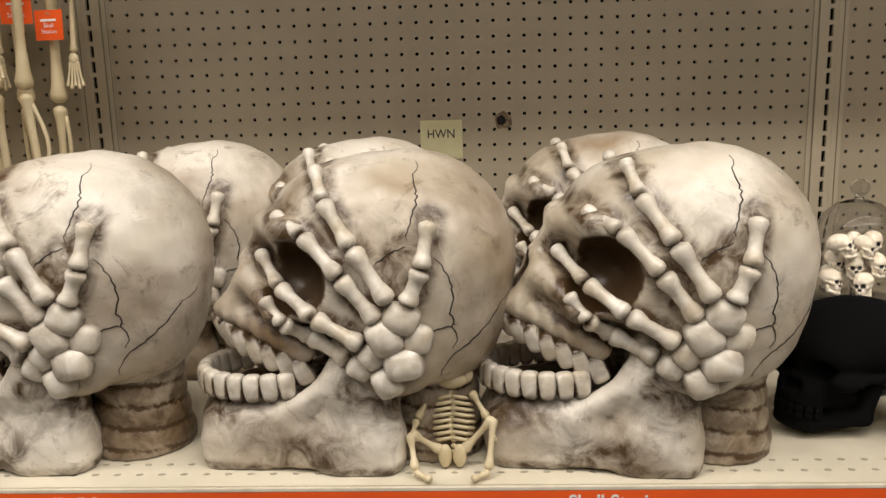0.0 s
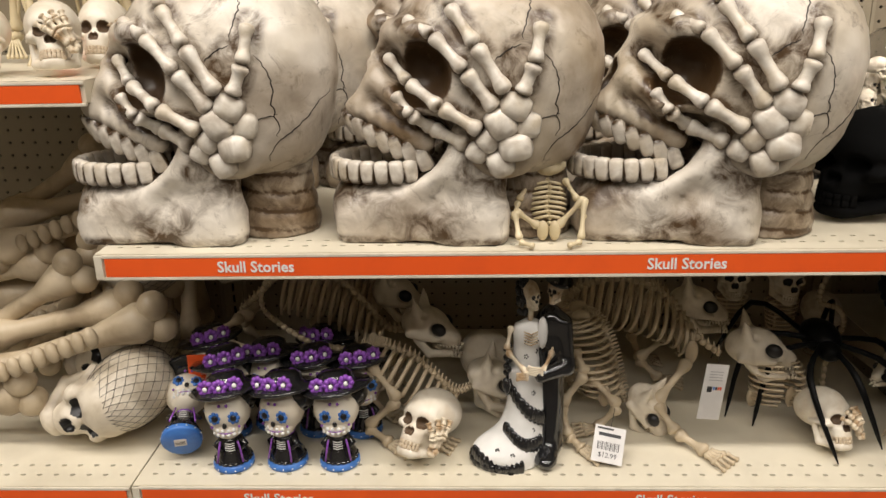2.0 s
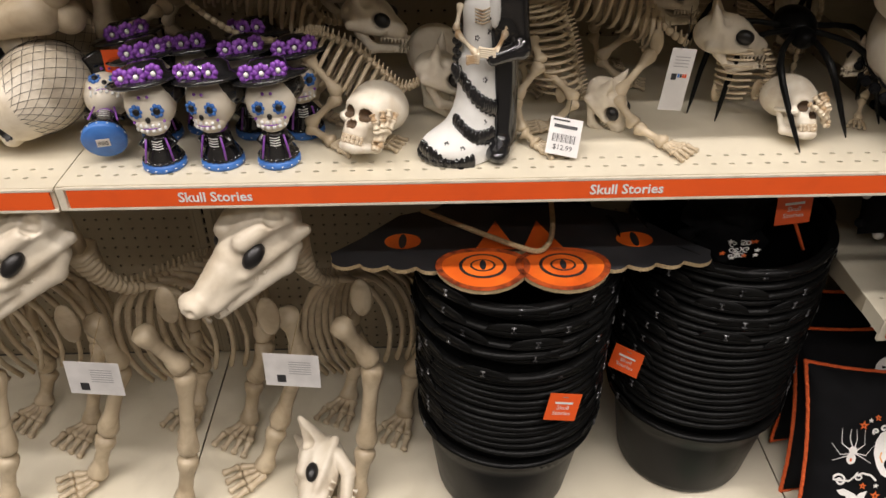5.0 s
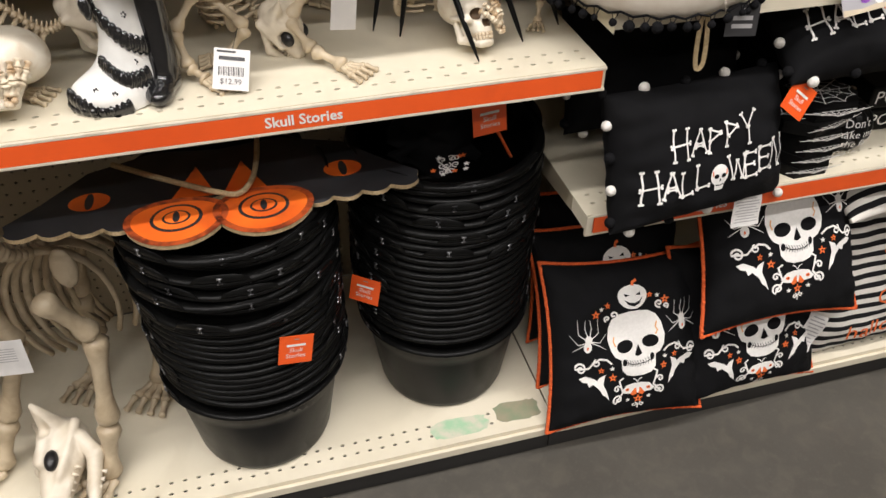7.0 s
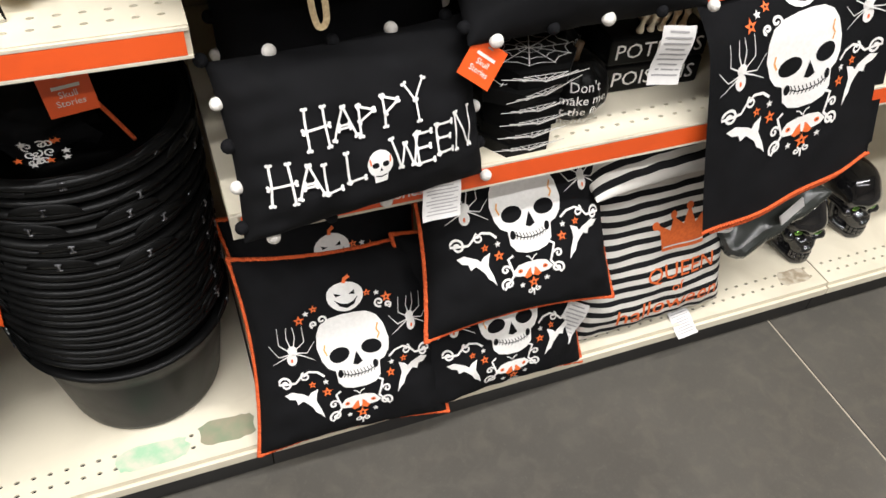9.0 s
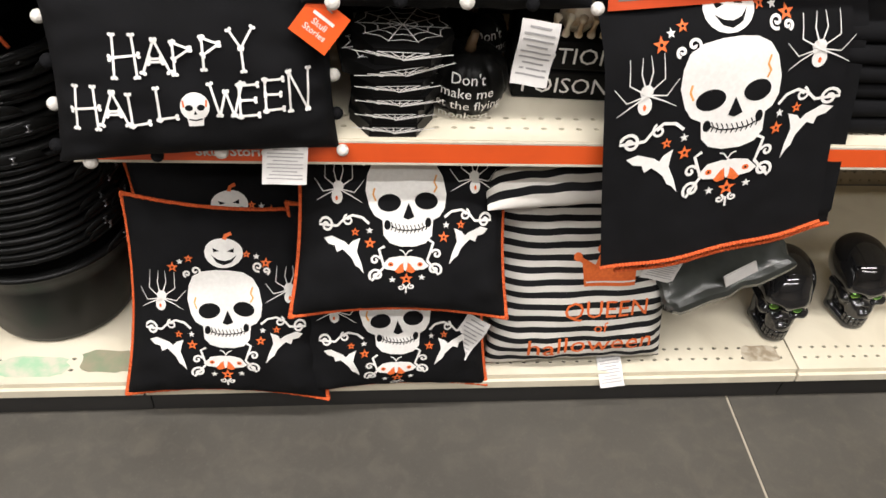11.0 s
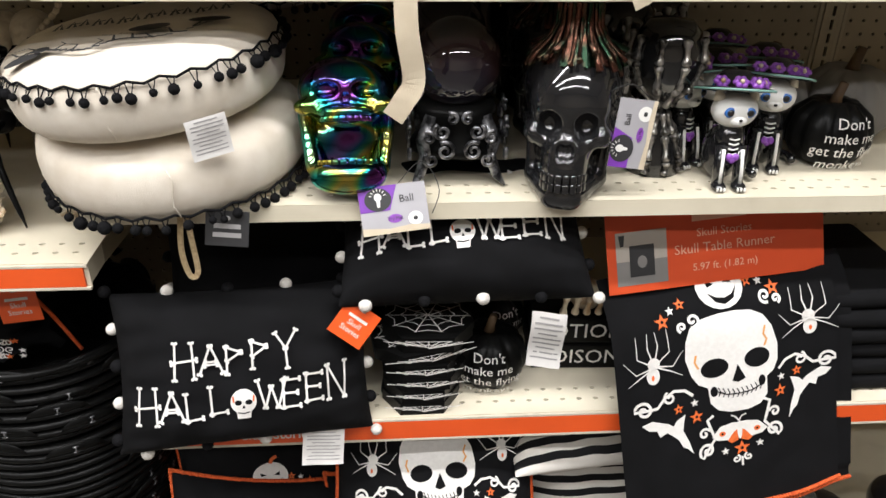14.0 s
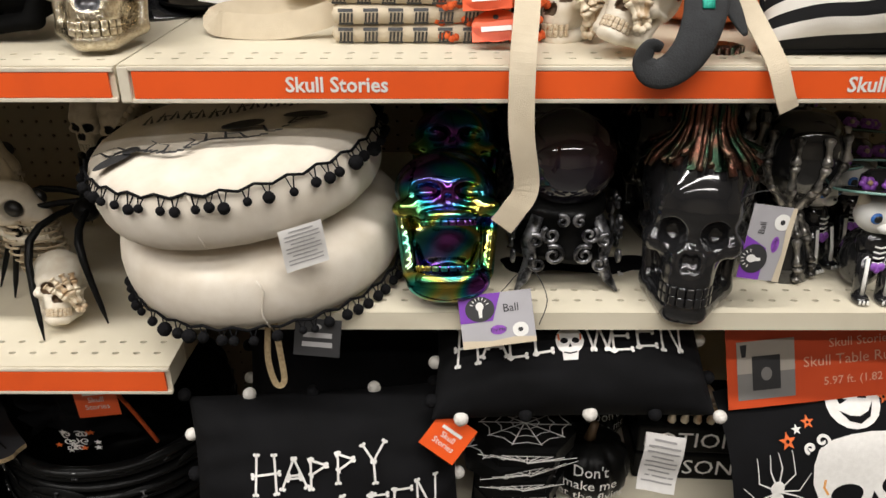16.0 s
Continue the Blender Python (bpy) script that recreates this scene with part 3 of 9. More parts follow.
def shelf(name, x0, x1, top, lip_h, y_front=LIP, strip=True, words=(), back=-0.006):
    ob = thing(name, "cream steel shelf with punched front edge" + (" and orange label strip" if strip else ""), "shelf", "gondola shelves", at=Matrix())
    g = Geo()
    a, b = x0 + 0.002, x1 - 0.002
    n = 47
    h0 = a + ((b - a) - n * IN) / 2
    yf = y_front + 0.014
    rows = 2
    y_h0 = yf + 0.006
    y_h1 = y_h0 + rows * IN * 0.98
    for off in (0,):
        hole_sheet(g, h0, y_h0, n, 1, IN, IN * 0.98, (0.0046, 0.0031, 1), 0.004, lambda u, v, w: (u, v, top + w))
        hole_sheet(g, h0, y_h0 + IN * 0.98, n, 1, IN, IN * 0.98, (0.0046, 0.0031, 1), 0.004, lambda u, v, w: (u, v, top + w))
    for q0, q1 in ((a, h0), (h0 + n * IN, b)):
        g.put([(q0, y_h0, top), (q1, y_h0, top), (q1, y_h1, top), (q0, y_h1, top)], [(0, 1, 2, 3)], 0)
    g.put([(a, y_h1, top), (b, y_h1, top), (b, back, top), (a, back, top)], [(0, 1, 2, 3)], 0)
    g.put([(a, y_front + 0.004, top), (b, y_front + 0.004, top), (b, y_h0, top), (a, y_h0, top)], [(0, 1, 2, 3)], 0)
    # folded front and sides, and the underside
    # near-black sheet just below the punched rows, shade put in as colour
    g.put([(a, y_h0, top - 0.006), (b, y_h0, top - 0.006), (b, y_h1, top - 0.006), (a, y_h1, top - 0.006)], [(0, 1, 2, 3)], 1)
    g.box((a, y_front + 0.004, top - lip_h), (b, y_front + 0.006, top - 0.0005), 0)
    for q in (a, b - 0.0015):
        g.box((q, y_front + 0.006, top - 0.03), (q + 0.0015, back, top - 0.0005), 0)
    g.put([(a, y_front + 0.01, top - 0.008), (a, back, top - 0.008), (b, back, top - 0.008), (b, y_front + 0.01, top - 0.008)], [(0, 1, 2, 3)], 0)
    for k in range(1, 4):
        q = a + (b - a) * k / 4
        g.box((q - 0.012, y_front + 0.03, top - 0.026), (q + 0.012, back, top - 0.009), 0)
    add_part("shelf_panel", g.mesh("shelf_panel", M["shelf"], M["hole_shade"], smooth=False), ob)
    if strip:
        gh = Geo()
        gh.box((a, y_front, top - lip_h - 0.001), (b, y_front + 0.004, top - lip_h + 0.0035), 0, 0.0008)
        gh.box((a, y_front, top - 0.0055), (b, y_front + 0.004, top - 0.001), 0, 0.0008)
        gh.box((a, y_front - 0.001, top - lip_h), (a + 0.011, y_front + 0.004, top - 0.001), 0, 0.0012)
        add_part("label_holder", gh.mesh("label_holder", M["lens"], smooth=False), ob)
        label_strip(ob, a, b, y_front + 0.0035, top - lip_h, top, words)
    for q in (a - 0.0005, b - 0.0025):
        gb = Geo().put([(q, back, top - 0.002), (q + 0.003, back, top - 0.002), (q + 0.003, back, top - 0.075), (q, back, top - 0.075), (q, y_front + 0.06, top - 0.002), (q + 0.003, y_front + 0.06, top - 0.002), (q + 0.003, y_front + 0.06, top - 0.03), (q, y_front + 0.06, top - 0.03)], [(0, 3, 7, 4), (1, 5, 6, 2), (2, 6, 7, 3), (4, 7, 6, 5)], 0)
        add_part("bracket", gb.mesh("bracket", M["upright"], smooth=False), ob)
    return ob


def base_deck(bay):
    x0, x1 = bay * BAY, (bay + 1) * BAY
    ob = shelf("base_deck", x0, x1, DECK, 0.03, LIP, False)
    tagged(ob, "worn cream steel base deck with punched front edge", "shelf")
    g = Geo()
    g.box((x0 + 0.002, LIP - 0.004, DECK - 0.03), (x1 - 0.002, LIP + 0.0035, DECK - 0.010), 0, 0.0015)
    add_part("front_rail", g.mesh("front_rail", M["shelf"], smooth=False), ob)
    k = Geo().box((x0 + 0.001, LIP + 0.02, 0.0), (x1 - 0.001, LIP + 0.028, DECK - 0.009), 0, 0.001)
    structure("kick_plate", k, M["kick"], label="black kick plate below the base deck", category="kick plate")


make_room()
for bay in (-1, 0, 1, 2):
    pegboard(bay, 0.107, 2.19)
    base_deck(bay)
for bay in range(-1, 4):
    upright(bay * BAY, 2.2)
shelf("shelf", 0, BAY, TOP_A, 0.035, words=(0.167, 0.731))
shelf("shelf", 0, BAY, LOW_A, 0.037, words=(0.167, 0.736))
shelf("shelf", -BAY, 0, SIDE, 0.033, LIP + 0.055)
shelf("shelf", -BAY, 0, LOW_A - 0.002, 0.037)
shelf("shelf", BAY, 2 * BAY, TOP_B, 0.037, words=(1.387, 1.945))
shelf("shelf", BAY, 2 * BAY, MID_B, 0.023, strip=False)
shelf("shelf", BAY, 2 * BAY, LOW_B, 0.041, words=(1.38, 1.95))
shelf("shelf", 2 * BAY, 3 * BAY, TOP_B, 0.037)
shelf("shelf", 2 * BAY, 3 * BAY, MID_B, 0.023, strip=False)
shelf("shelf", 2 * BAY, 3 * BAY, LOW_B, 0.041)
# the shelves above the view, which shade the panels
for bay in (-1, 0, 1, 2):
    shelf("shelf", bay * BAY, (bay + 1) * BAY, 2.19, 0.037, -0.31)


def note_and_tear():
    g = Geo().box((0.548, -0.0012, 1.571), (0.619, -0.0004, 1.636))
    ob = thing("paper_note", "pale yellow paper note with pen writing on the pegboard", "note", at=Matrix())
    add_part("sheet", g.mesh("sheet", mat("yellow_note_paper", (0.50, 0.46, 0.27), None, 0.8), smooth=False), ob)
    p = Print()
    p.text("HWN", (0.583, 1.606), 0.021, 0, sx=0.9)
    add_part("writing", p.lay("writing", [M["ink"]], lambda u, v, w: (u, -0.0013 - w, v)), ob)
    p = Print()
    rnd = random.Random(4)
    pts = [(0.688 + (0.013 + 0.005 * rnd.random()) * math.cos(a * 0.524), 1.633 + (0.012 + 0.005 * rnd.random()) * math.sin(a * 0.524)) for a in range(12)]
    p.poly(pts, 0)
    p.poly([(u * 0.55 + 0.31 - 0.004, v * 0.55 + 0.735) for u, v in pts], 1)
    tagged(new("torn_patch", p.lay("torn_patch", [mat("torn_fibre", (0.22, 0.16, 0.09), (0.1, 0.07, 0.04), 0.9, 200), M["hole_shade"]], lambda u, v, w: (u, -0.0006 - w, v))), "torn brown patch in the tan pegboard", "damage", kind="structure")


note_and_tear()

# ---- the three large skulls on the upper shelf, and the row behind them ----
SK = 0.000452          # metres for one unit of the side drawing
def side(u, v):
    return (u - 20) * SK, (880 - v) * 0.000432


def eye_hole(x, y, z):
    return ell(x, abs(y), z, (0.112, 0.100, 0.230), (0.041, 0.070, 0.044), 22)


def nose_hole(x, y, z):
    return ell(x, y, z, (0.040, 0, 0.216), (0.034, 0.017, 0.026), 35)


def mouth_hole(x, y, z):
    return ell(x, y, z, (0.068, 0, 0.120), (0.066, 0.052, 0.046))


def palate_hole(x, y, z):
    return ell(x, y, z, (0.088, 0, 0.112), (0.070, 0.037, 0.030), 28)


def big_skull_form(x, y, z):
    """Head of the large skull, in side view: x backwards, y sideways, z up."""
    ay = abs(y)
    d = ell(x, y, z, (0.236, 0, 0.236), (0.125, 0.118, 0.129), 12)
    d = smin(d, ell(x, y, z, (0.258, 0, 0.160), (0.082, 0.092, 0.078)), 0.04)
    d = smin(d, ell(x, y, z, (0.166, 0, 0.274), (0.086, 0.088, 0.076), 10), 0.035)
    # brow, cheek arch and the bony rim behind the eye
    d = smin(d, cap(x, ay, z, (0.078, 0.018, 0.284), (0.108, 0.076, 0.284), 0.014, 0.013), 0.016)
    d = smin(d, cap(x, ay, z, (0.108, 0.078, 0.284), (0.162, 0.092, 0.246), 0.012, 0.012), 0.014)
    d = smin(d, cap(x, ay, z, (0.162, 0.092, 0.246), (0.158, 0.090, 0.188), 0.013, 0.014), 0.014)
    # nose bridge and the long slanting upper jaw
    d = smin(d, cap(x, ay, z, (0.078, 0.014, 0.270), (0.052, 0.011, 0.240), 0.013, 0.008), 0.014)
    d = smin(d, cap(x, ay, z, (0.060, 0.024, 0.232), (0.034, 0.021, 0.186), 0.012, 0.014), 0.014)
    d = smin(d, cap(x, ay, z, (0.034, 0.020, 0.182), (0.118, 0.048, 0.140), 0.016, 0.016), 0.014)
    d = smin(d, ell(x, y, z, (0.110, 0, 0.188), (0.066, 0.050, 0.046), 32), 0.018)
    d = smin(d, cap(x, ay, z, (0.056, 0.030, 0.222), (0.098, 0.066, 0.190), 0.011, 0.015), 0.014)
    d = smin(d, cap(x, ay, z, (0.098, 0.066, 0.190), (0.165, 0.088, 0.184), 0.015, 0.014), 0.014)
    d = smin(d, ell(x, ay, z, (0.222, 0.078, 0.142), (0.050, 0.026, 0.050)), 0.02)
    d = smax(d, -eye_hole(x, y, z), 0.005)
    d = smax(d, -nose_hole(x, y, z), 0.004)
    d = smax(d, -ell(x, ay, z, (0.128, 0.092, 0.160), (0.050, 0.028, 0.022), 24), 0.008)
    # the palate is hollow; the old bone is slightly uneven
    d = smax(d, -palate_hole(x, y, z), 0.005)
    # tooth roots show as ridges above the row
    roots = np.clip((0.118 - x) / 0.03, 0, 1) * np.clip(1 - abs(z + 0.46 * x - 0.192) / 0.022, 0, 1)
    d = d - 0.0022 * roots * np.cos(x * 330 + ay * 60)
    return d + 0.0007 * np.sin(x * 130 + 2) * np.sin(z * 150 + y * 60) + 0.0004 * np.sin(x * 340 + z * 210) * np.sin(z * 300 - y * 280)


def big_jaw_form(x, y, z):
    ay = abs(y)
    w = 0.066 + 0.020 * np.clip(x / 0.2, 0, 1)
    # the flat foot, its chin bulging below the gums
    d = rbox(x, y * 0.085 / w, z, (0.110, 0, 0.024), (0.114, 0.084, 0.030), 0.020)
    d = smin(d, ell(x, y, z, (0.034, 0, 0.032), (0.045, 0.060, 0.036)), 0.018)
    # gum line round the mouth
    d = smin(d, ell(x, y, z, (0.070, 0, 0.056), (0.078, 0.068, 0.044)), 0.020)
    # the broad rising branch
    d = smin(d, rbox(x - 0.10 * np.clip(z - 0.02, 0, 0.16), ay, z, (0.180, 0.066, 0.085), (0.040, 0.018, 0.085), 0.015), 0.036)
    d = smin(d, cap(x, ay, z, (0.100, 0.060, 0.062), (0.156, 0.070, 0.106), 0.014, 0.016), 0.024)
    d = smin(d, rbox(x, y, z, (0.186, 0, 0.050), (0.026, 0.066, 0.060), 0.015), 0.02)
    d = smax(d, -mouth_hole(x, y, z), 0.004)
    # hollows before the branch and under the chin
    d = smax(d, -ell(x, ay, z, (0.120, 0.100, 0.066), (0.040, 0.020, 0.016), -20), 0.020)
    d = smax(d, -ell(x, y, z, (0.114, 0, -0.020), (0.070, 0.12, 0.026)), 0.012)
    return d + 0.0012 * np.sin(x * 120 + 1) * np.sin(z * 170) * np.sin(y * 120 + 2) + 0.0006 * np.sin(x * 260 + z * 190) * np.sin(z * 310 + 1)


def neck_form(x, y, z):
    """A short neck of stacked rings."""
    r = np.sqrt(((x - 0.262) / 1.05) ** 2 + y ** 2)
    ring = 0.0045 * np.abs(np.cos(math.pi * (z + 0.10 * (x - 0.26)) / 0.026)) ** 0.5
    return np.maximum(r - (0.056 - 0.13 * np.clip(z - 0.01, 0, 0.06) + ring), np.maximum(z - 0.15, -z))


def side_y(x, z, form):
    """Where the near side of the form lies at x, z."""
    ys = np.linspace(-0.16, 0.02, 260)
    d = form(np.full_like(ys, x), ys, np.full_like(ys, z))
    hit = np.argwhere(d < 0)
    return float(ys[hit[0][0]]) if len(hit) else None


FINGERS = [[(310, 85), (337, 165), (412, 272), (502, 405)], [(205, 205), (285, 245), (380, 345), (470, 455)], [(140, 318), (210, 388), (305, 452), (428, 522)], [(165, 420), (215, 485), (278, 530), (388, 572)], [(605, 208), (583, 322), (546, 408)]]


def press(u, v):
    """The drawing's outer points lie on the curved face, so they draw in towards the palm."""
    return u + (605 - u) * 0.085, v - 12 - (605 - u) * 0.02


FINGERS = [[press(*q) for q in row] for row in FINGERS]


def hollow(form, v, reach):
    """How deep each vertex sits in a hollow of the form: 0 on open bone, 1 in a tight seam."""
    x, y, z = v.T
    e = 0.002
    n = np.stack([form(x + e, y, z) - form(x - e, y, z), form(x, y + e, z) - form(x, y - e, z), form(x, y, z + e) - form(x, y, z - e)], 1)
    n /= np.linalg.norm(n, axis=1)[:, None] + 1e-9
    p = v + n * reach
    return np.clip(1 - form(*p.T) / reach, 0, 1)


def lay_wash_shade(me, v, form, rows, reach, holes, base=0.17):
    """Brown antique paint rubbed in beside the finger bones and the gums, plus occlusion-like shade painted into
    hollows and holes.
    """
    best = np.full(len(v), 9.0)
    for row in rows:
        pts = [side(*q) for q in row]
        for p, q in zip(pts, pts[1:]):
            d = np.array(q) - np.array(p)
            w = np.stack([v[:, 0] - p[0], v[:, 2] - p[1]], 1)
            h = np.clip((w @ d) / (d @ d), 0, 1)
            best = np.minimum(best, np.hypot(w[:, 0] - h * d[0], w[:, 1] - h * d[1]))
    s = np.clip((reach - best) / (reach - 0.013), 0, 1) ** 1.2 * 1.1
    # hollows darken by an occlusion measure: shade put into the colour
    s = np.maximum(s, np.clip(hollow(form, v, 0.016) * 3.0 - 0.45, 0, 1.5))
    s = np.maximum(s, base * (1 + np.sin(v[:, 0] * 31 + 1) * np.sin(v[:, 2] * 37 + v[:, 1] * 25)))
    # insides of the eye, nose and mouth holes coloured dark as shade
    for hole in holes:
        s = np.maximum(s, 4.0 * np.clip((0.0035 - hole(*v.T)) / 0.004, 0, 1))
    at = me.attributes.new("wash_shade", "FLOAT", "POINT")
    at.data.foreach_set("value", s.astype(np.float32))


def ends_wash(me, ends, reach):
    """The same paint in the joints of small bones and between teeth."""
    v = np.array([tuple(p.co) for p in me.vertices])
    best = np.full(len(v), 9.0)
    for e in ends:
        best = np.minimum(best, np.linalg.norm(v - np.array(e), axis=1))
    at = me.attributes.new("wash_shade", "FLOAT", "POINT")
    at.data.foreach_set("value", (1.6 * np.clip(1 - best / reach, 0, 1)).astype(np.float32))


def make_big_skull(at):
    ob = thing("skull_decoration", "large aged bone-white resin skull with bony fingers over its face", "skull decoration", "large covered-face skulls", at=at)
    v, f = surface(big_skull_form, (-0.01, -0.14, 0.09), (0.39, 0.14, 0.40), 0.0040)
    me = mesh_of("cranium", v, f, [M["bone"]])
    lay_wash_shade(me, v, big_skull_form, FINGERS + [[(90, 520), (180, 580), (280, 640)], [(500, 450), (540, 520), (480, 600)], [(545, 258), (505, 330)], [(520, 300), (545, 350)]], 0.025, (eye_hole, nose_hole, palate_hole))
    add_part("cranium", me, ob, "round cracked bone-white cranium")
    v, f = surface(big_jaw_form, (-0.012, -0.12, 0.0), (0.25, 0.12, 0.21), 0.0040)
    v[:, 2] = np.maximum(v[:, 2], 0.0)
    me = mesh_of("jaw", v, f, [M["bone"]])
    lay_wash_shade(me, v, big_jaw_form, [[(10, 890), (535, 890)], [(400, 640), (440, 600)]], 0.022, (mouth_hole,), 0.62)
    add_part("jaw", me, ob, "open lower jaw on a flat foot")
    v, f = surface(neck_form, (0.18, -0.08, 0.0), (0.34, 0.08, 0.16), 0.004)
    me = mesh_of("neck", v, f, [M["bone"]])
    at = me.attributes.new("wash_shade", "FLOAT", "POINT")
    ring = np.abs(np.cos(math.pi * (v[:, 2] + 0.10 * (v[:, 0] - 0.26)) / 0.026))
    at.data.foreach_set("value", (0.85 + 0.9 * (ring < 0.25)).astype(np.float32))
    add_part("neck", me, ob, "brown stacked neck rings")

    # teeth round both rows
    def tooth(c, out, h, w, name, tilt):
        x_ax = Vector((-out.y, out.x, 0))
        up = name == "upper_tooth"
        lean = Matrix.Translation(c) @ Matrix.Rotation(radians(-22 if up else -4), 4, "Y") @ Matrix.Translation(-Vector(c))
        m = lean @ Matrix(((x_ax.x, out.x, 0, c[0]), (x_ax.y, out.y, 0, c[1]), (0, 0, 1, c[2]), (0, 0, 0, 1))) @ Matrix.Rotation(tilt, 4, "X")
        g = Geo().ball((0, 0, 0), 1.0, 14, 10)
        crown = -1 if up else 1
        rows, stain_ = [], []
        for p in g.v:
            q = [math.copysign(abs(t) ** 0.62, t) for t in p]
            wide = 1 + 0.16 * crown * q[2]
            rows.append(tuple(m @ Vector((q[0] * w * 0.50 * wide, q[1] * w * 0.42, q[2] * h * 0.5))))
            stain_.append(max(2.6 * max(0.0, abs(q[0]) - 0.72) / 0.28, 2.0 * max(0.0, -crown * q[2] - 0.55) / 0.45, 0.12))
        g.v = rows
        me = g.mesh(name, M["tooth"])
        at = me.attributes.new("wash_shade", "FLOAT", "POINT")
        at.data.foreach_set("value", np.array(stain_, dtype=np.float32))
        add_part(name, me, ob)

    for k in range(17):
        a = radians(-112 + 14 * k)
        c = Vector((0.070 - 0.077 * math.cos(a), 0.062 * math.sin(a), 0.099))
        tooth(c, Vector((-math.cos(a), math.sin(a), 0)).normalized(), 0.033, 0.0212, "lower_tooth", 0.06)
    ca, sa = math.cos(radians(28)), math.sin(radians(28))
    path = []
    for k in range(201):
        a = radians(-98 + 196 * k / 200)
        path.append(Vector((0.100 - 0.100 * math.cos(a), 0.052 * math.sin(a))))
    run = [0.0]
    for a, b in zip(path, path[1:]):
        run.append(run[-1] + (b - a).length)
    n = 15
    for k in range(n):
        i = min(range(201), key=lambda j: abs(run[j] - run[-1] * (k + 0.5) / n))
        px, py = path[i]
        t = (path[min(i + 1, 200)] - path[max(i - 1, 0)]).normalized()
        c = Vector((0.017 + px * 0.95, py * 0.98, 0.164 - px * 0.46))
        tooth(c, Vector((-t.y, t.x, 0)).normalized(), 0.035, 0.0218, "upper_tooth", -0.05)

    # finger bones lie over the near side and the far side
    knuckles = [(*press(a, b), c) for a, b, c in [(530, 447, 38), (487, 497, 41), (570, 502, 34), (455, 550, 32), (532, 567, 42), (418, 592, 29), (488, 622, 36)]]
    both = lambda x, y, z: np.minimum(big_skull_form(x, y, z), big_jaw_form(x, y, z))

    def rest(u, v, r):
        x, z = side(u, v)
        y = side_y(x, z, both)
        return Vector((x, (-0.040 if y is None else y) - r * 0.80, z))

    for s in (1, -1):
        for row in FINGERS:
            pts = [rest(u, v, 0.0085) for u, v in row]
            for i in range(len(pts) - 1):
                # a finger bridges the hollows below it
                if pts[i].y > pts[i + 1].y + 0.03:
                    pts[i].y = pts[i + 1].y + 0.03
                elif pts[i + 1].y > pts[i].y + 0.03:
                    pts[i + 1].y = pts[i].y + 0.03
            g = Geo()
            for i in range(len(pts) - 1):
                r = (0.0070, 0.0082, 0.0091)[i if len(pts) > 3 else i + 1]
                g.bone(pts[i], pts[i + 1], r, 12, 0, 1.24, 0.86)
            ends = [(p.x, s * p.y, p.z) for p in pts]
            if s < 0:
                g.v = [(p[0], -p[1], p[2]) for p in g.v]
                g.f = [tuple(reversed(q)) for q in g.f]
            me = g.mesh("finger_bone", M["tooth"])
            ends_wash(me, ends[1:], 0.012)
            add_part("finger_bone", me, ob)
        for k, (u, v, r) in enumerate((a, b, c * 1.16) for a, b, c in knuckles):
            c = rest(u, v, r * SK)
            c.y = min(c.y, -0.098)
            q = r * SK
            g = Geo().box((-q, -q * 0.7, -q * 0.9), (q, q * 0.7, q * 0.9), 0, q * 0.62, pose(c.x, s * (c.y + 0.014), c.z, 0, 25 + 37 * k, 0))
            me = g.mesh("knuckle", M["tooth"])
            ends_wash(me, [(c.x + q * 1.15 * math.cos(a), s * (c.y + 0.016), c.z + q * 1.15 * math.sin(a)) for a in np.arange(12) * math.pi / 6], q * 0.55)
            add_part("knuckle", me, ob)
    # cracks painted into the crown
    cracks = [[(577, 60), (572, 110), (578, 150), (565, 200), (548, 250)], [(620, 285), (645, 325), (655, 380), (650, 440), (662, 500), (650, 540)], [(800, 400), (760, 450), (700, 515), (655, 545), (610, 620)], [(545, 258), (505, 275), (470, 305)], [(605, 475), (640, 465), (662, 460)]]
    for s in (1, -1):
        for row in cracks:
            rnd = random.Random(len(row) * 7 + s)
            pts = []
            for i in range(len(row) - 1):
                for q in range(5):
                    t = q / 5
                    u, v = row[i][0] * (1 - t) + row[i + 1][0] * t + rnd.uniform(-5, 5), row[i][1] * (1 - t) + row[i + 1][1] * t + rnd.uniform(-3, 3)
                    x, z = side(u, v)
                    y = side_y(x, z, big_skull_form)
                    if y is not None:
                        pts.append((x, s * (y - 0.0004), z))
            if len(pts) > 3:
                g = Geo().tube(pts, [0.0003 + 0.0006 * math.sin(math.pi * (i + 1) / (len(pts) + 1)) for i in range(len(pts))], 5)
                add_part("crack", g.mesh("crack", M["crack"]), ob, "dark painted crack")
    return ob


SQUAT = Matrix.Diagonal((1, 1, 0.985, 1))
BIG = make_big_skull(pose(-0.038, -0.460, TOP_A, 0, 0, 4) @ SQUAT)
for x, y, rz in ((0.322, -0.460, 2), (0.652, -0.460, -1), (0.005, -0.150, 3), (0.255, -0.150, 0), (0.62, -0.150, -2)):
    copy_thing(BIG, pose(x, y, TOP_A, 0, 0, rz) @ SQUAT)

